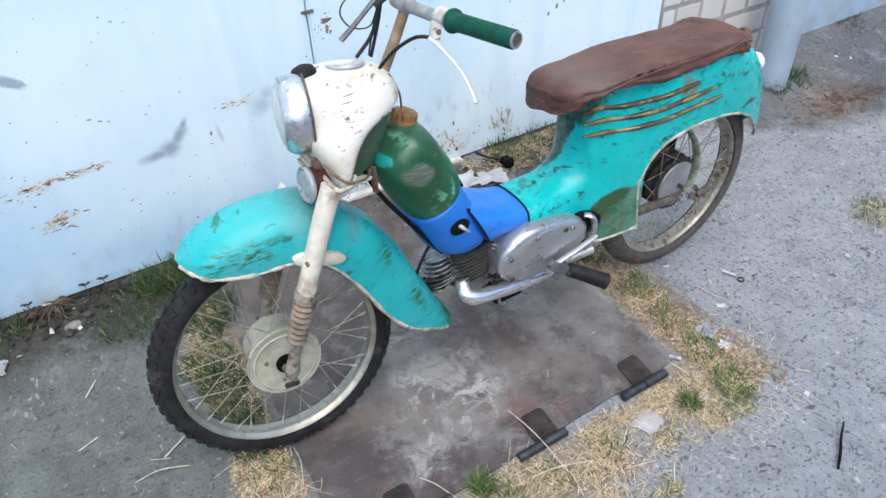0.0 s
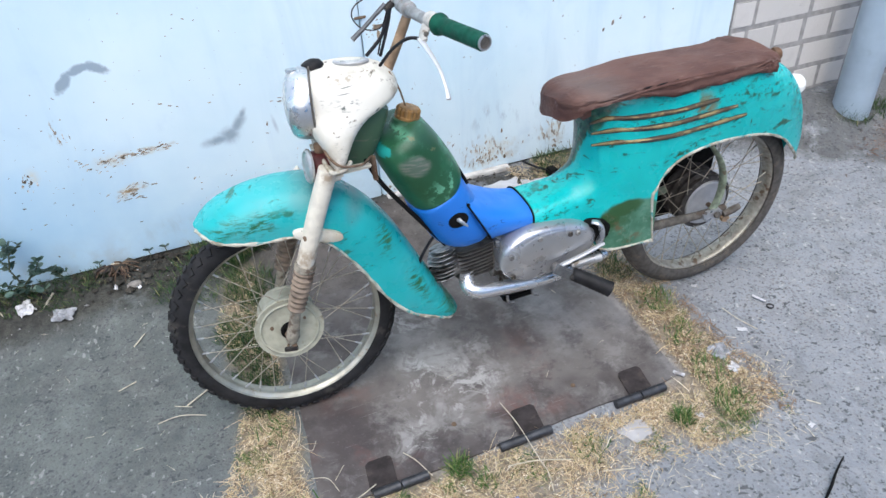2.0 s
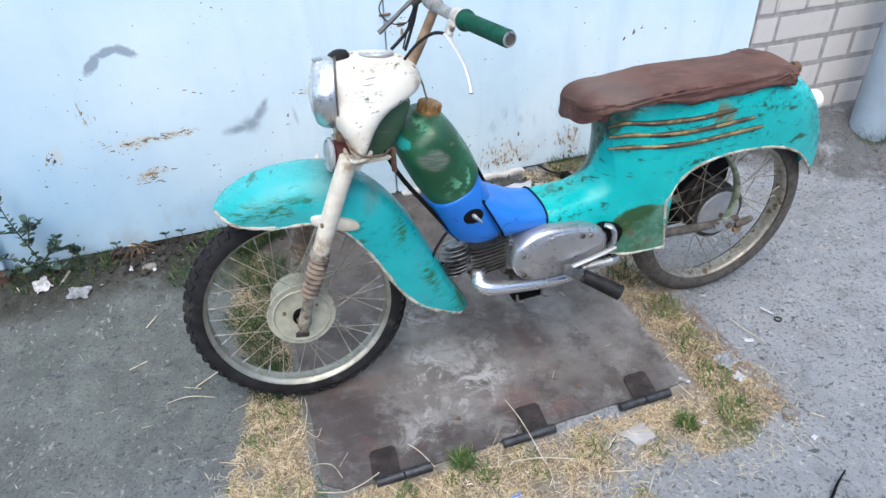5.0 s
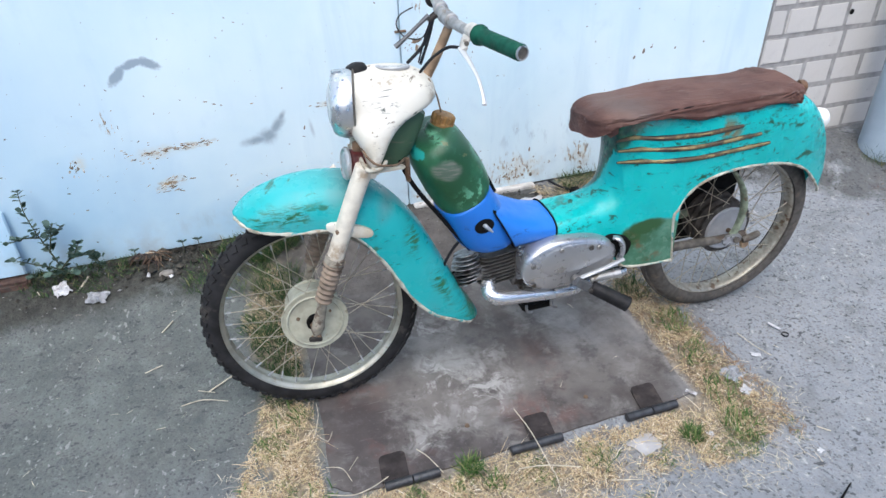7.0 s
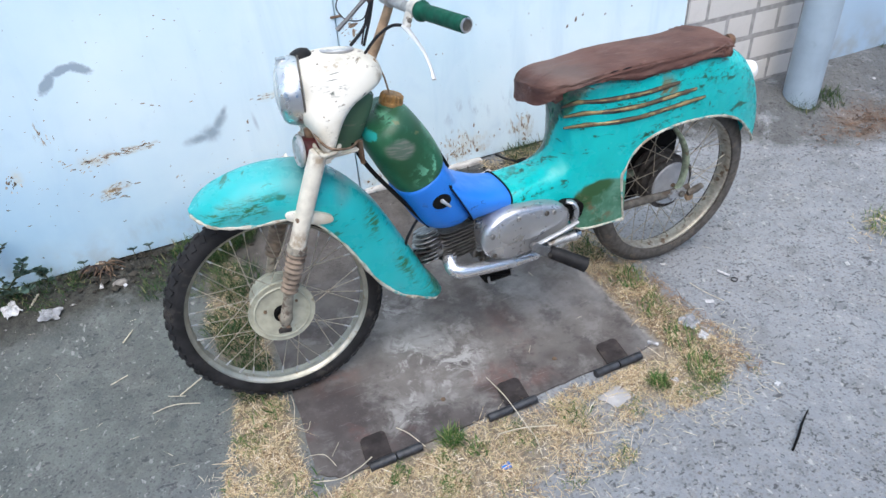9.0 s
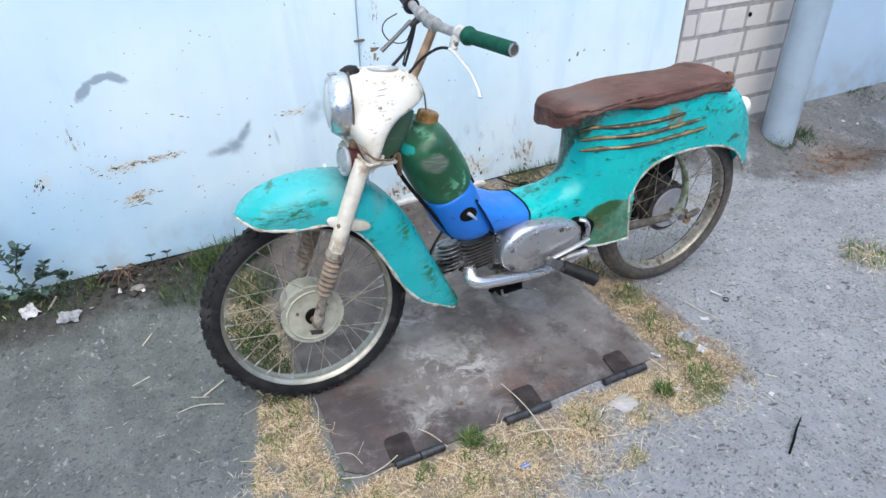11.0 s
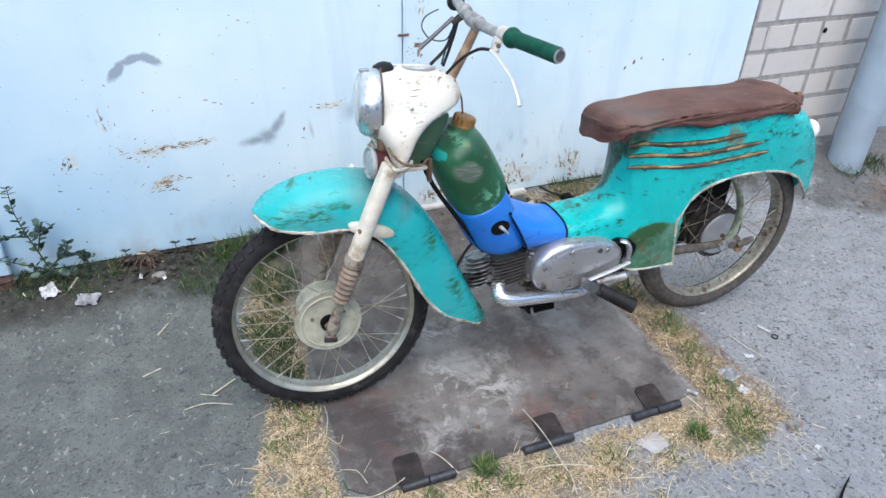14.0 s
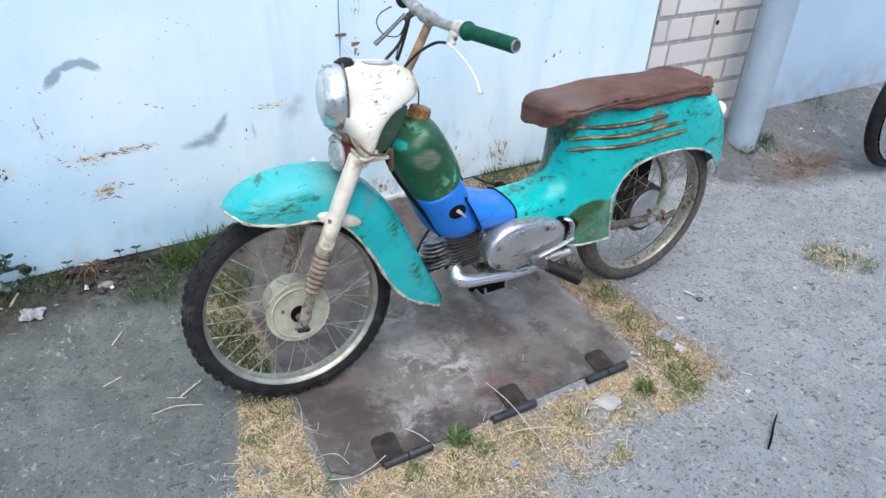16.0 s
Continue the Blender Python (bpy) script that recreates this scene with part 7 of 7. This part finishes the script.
bmesh.ops.solidify(leaf_bm, geom=list(leaf_bm.faces), thickness=0.02)
leaf_me = bpy.data.meshes.new("leaf")
leaf_bm.to_mesh(leaf_me)
leaf_bm.free()
leaf_me.materials.append(LEAF)
rng = random.Random(9)
STEMS = (((-0.620, -0.045, 0.070), (-0.630, -0.050, 0.140), (-0.643, -0.050, 0.199), (-0.654, -0.050, 0.250), (-0.661, -0.046, 0.308), (-0.658, -0.042, 0.363)),
         ((-0.638, -0.050, 0.170), (-0.622, -0.058, 0.215), (-0.606, -0.060, 0.262)),
         ((-0.620, -0.058, 0.222), (-0.600, -0.060, 0.240), (-0.582, -0.060, 0.250)),
         ((-0.626, -0.048, 0.110), (-0.596, -0.060, 0.142), (-0.560, -0.062, 0.152), (-0.512, -0.060, 0.135)),
         ((-0.585, -0.060, 0.145), (-0.572, -0.060, 0.168), (-0.558, -0.060, 0.190)),
         ((-0.648, -0.050, 0.222), (-0.684, -0.058, 0.232), (-0.720, -0.060, 0.226)),
         ((-0.628, -0.048, 0.110), (-0.670, -0.060, 0.140), (-0.728, -0.060, 0.172)),
         ((-0.622, -0.048, 0.090), (-0.650, -0.075, 0.110), (-0.690, -0.080, 0.118)),
         ((-0.622, -0.048, 0.090), (-0.600, -0.075, 0.110), (-0.570, -0.080, 0.112)),
         ((-0.545, -0.062, 0.150), (-0.530, -0.064, 0.140), (-0.520, -0.066, 0.112)))
for si, pts in enumerate(STEMS):
    stem = part("stem", tube(pts, [0.0026, 0.0018, 0.0010], 7, 5), STEM, weed)
    path = spline(pts, 6)
    for k, p in enumerate(path[2:]):
        for s in (-1, 1):
            if rng.random() < (0.50 if k % 2 else 0.15):
                continue
            d = Vector((s * rng.uniform(0.5, 1.0), rng.uniform(-0.6, 0.2), rng.uniform(0.1, 0.9))).normalized()
            L = rng.uniform(0.015, 0.024)
            ob = hang(new("leaf", leaf_me), stem)
            ob.matrix_basis = Matrix.Translation(p) @ d.to_track_quat("Y", "Z").to_matrix().to_4x4() @ Matrix.Rotation(rng.uniform(-0.8, 0.8), 4, "Y") @ Matrix.Diagonal((L, L, L, 1))
# seedlings along the wall
for i, (x, n) in enumerate(((-0.435, 3), (-0.255, 4), (-0.30, 3))):
    sd = thing("seedling", (x, -0.02, 0.075), "small green seedling at the foot of the door", "weed")
    st_ = part("stem", tube([(x, -0.022, 0.07), (x + 0.004, -0.026, 0.10), (x + 0.002, -0.026, 0.118)], 0.0012, 6), STEM, sd)
    for k in range(n):
        d = Vector((math.cos(k * 2.3), -0.3, 0.5)).normalized()
        ob = hang(new("leaf", leaf_me), st_)
        ob.matrix_basis = Matrix.Translation((x + 0.003, -0.026, 0.112)) @ d.to_track_quat("Y", "Z").to_matrix().to_4x4() @ Matrix.Diagonal((0.018, 0.018, 0.018, 1))

# black clip and cable lying behind the moped
clip = thing("cable_clip", (0.97, -0.10, 0.06), "black plastic clip with a short cable by the wall", "clip")
part("clip", box(0.955, 0.990, -0.13, -0.09, 0.060, 0.092, 0.005), BLACK, clip)
part("cable", tube([(0.958, -0.10, 0.085), (0.93, -0.07, 0.088), (0.905, -0.03, 0.095)], 0.004, 8), CABLE, clip)

# a second motorcycle parked farther along

BIKE = (2.715, -0.55, 0.286)
bike = thing("motorcycle", (BIKE[0], BIKE[1], 0.0), "parked motorcycle with a black tyre and chrome rim", "motorcycle")
bc = Vector(BIKE)
br = 0.286
prof = [(br - 0.022 + 0.022 * math.cos(radians(a)), 0.026 * math.sin(radians(a))) for a in range(-150, 151, 12)]
bhub = part("front_wheel", turned([(0.02, -0.07), (0.07, -0.06), (0.075, 0.06), (0.02, 0.07)], bc, (0, 1, 0), 32), ALLOY, bike)
part("tyre", turned(prof, bc, (0, 1, 0), 96, None, True), RUBBER, bhub, "black road tyre")
ro = br - 0.047
part("rim", turned([(ro + 0.006, -0.024), (ro + 0.010, -0.028), (ro + 0.001, -0.030), (ro - 0.010, -0.016), (ro - 0.013, 0.0), (ro - 0.010, 0.016), (ro + 0.001, 0.030), (ro + 0.010, 0.028), (ro + 0.006, 0.024)], bc, (0, 1, 0), 96, None, True), CHROME, bhub, "chrome rim")
me = bpy.data.meshes.new("spoke")
sp = turned([(0.0016, 0.0), (0.0016, 1.0)], (0, 0, 0), (0, 0, 1), 6)
sp.to_mesh(me)
sp.free()
me.materials.append(CHROME)
for k in range(36):
    side = -1 if k % 2 else 1
    a = 2 * math.pi * k / 36
    lead = radians(35) * (1 if (k // 2) % 2 else -1)
    p0 = bc + Vector((0.07 * math.cos(a + lead), side * 0.045, 0.07 * math.sin(a + lead)))
    p1 = bc + Vector(((ro - 0.01) * math.cos(a), side * 0.006, (ro - 0.01) * math.sin(a)))
    ob = hang(new("spoke", me), bhub)
    ob.matrix_basis = Matrix.Translation(p0) @ (p1 - p0).to_track_quat("Z", "Y").to_matrix().to_4x4() @ Matrix.Diagonal((1, 1, (p1 - p0).length, 1))
bm = bmesh.new()
rings = []
for k in range(15):
    a = radians(5 + 95 * k / 14)
    rings.append([bc + Vector((math.cos(a) * (br + 0.03 - 0.02 * abs(u) ** 2), 0.058 * u, math.sin(a) * (br + 0.03 - 0.02 * abs(u) ** 2))) for u in (-1, -0.6, -0.2, 0.2, 0.6, 1)])
skin(bm, rings, False, False)
part("mudguard", thick(bm, 0.003), RUBBER, bike, "black front mudguard")
for s in (-1, 1):
    part("fork_leg", tube([bc + Vector((0.0, s * 0.085, 0.0)), bc + Vector((0.12, s * 0.085, 0.32)), bc + Vector((0.22, s * 0.085, 0.58))], 0.022, 16, 3), CHROME, bike)

# ---- brick pier, brick by brick ----
pier = top("wall_pier", box(1.7112, 2.455, -0.0050, 0.35, -0.05, 2.7), MORTAR, "white brick pier between the garages", "wall", kind="structure")


def brick_mesh(w):
    bm = box(-w / 2, w / 2, -0.008, 0.012, -0.044, 0.044, 0.004)
    rng = random.Random(int(w * 1000))
    for v in bm.verts:
        v.co += Vector((rng.uniform(-1, 1), rng.uniform(-0.6, 0.6), rng.uniform(-1, 1))) * 0.0013
    bmesh.ops.recalc_face_normals(bm, faces=bm.faces)
    me = bpy.data.meshes.new("brick")
    bm.to_mesh(me)
    bm.free()
    me.materials.append(BRICK)
    return me


part("brick_hole", turned([(0.010, 0.0), (0.008, 0.0012), (0.001, 0.0014)], (2.055, -0.0085, 0.537), (0, -1, 0.1), 14), BLACK, pier, "dark hole in a brick")

brick_cache = {}
rng = random.Random(3)
for row in range(26):
    z = 0.130 + 0.1 * row
    long_row = row % 2 == 1
    x = 1.815 - 0.26 if long_row else 1.910 - 0.26
    step = 0.25 if long_row else 0.13
    while x < 2.455:
        x0, x1 = max(x, 1.707), min(x + step, 2.455)
        if x1 - x0 > 0.03:
            w = round(x1 - x0 - 0.010, 3)
            if w not in brick_cache:
                brick_cache[w] = brick_mesh(w)
            ob = new("brick", brick_cache[w])
            ob.parent = pier
            ob.matrix_basis = Matrix.Translation(((x0 + x1) / 2 + rng.uniform(-0.002, 0.002), rng.uniform(-0.0015, 0.002), z + rng.uniform(-0.0015, 0.0015))) @ Matrix.Rotation(rng.uniform(-0.008, 0.008), 4, "Y")
        x += step
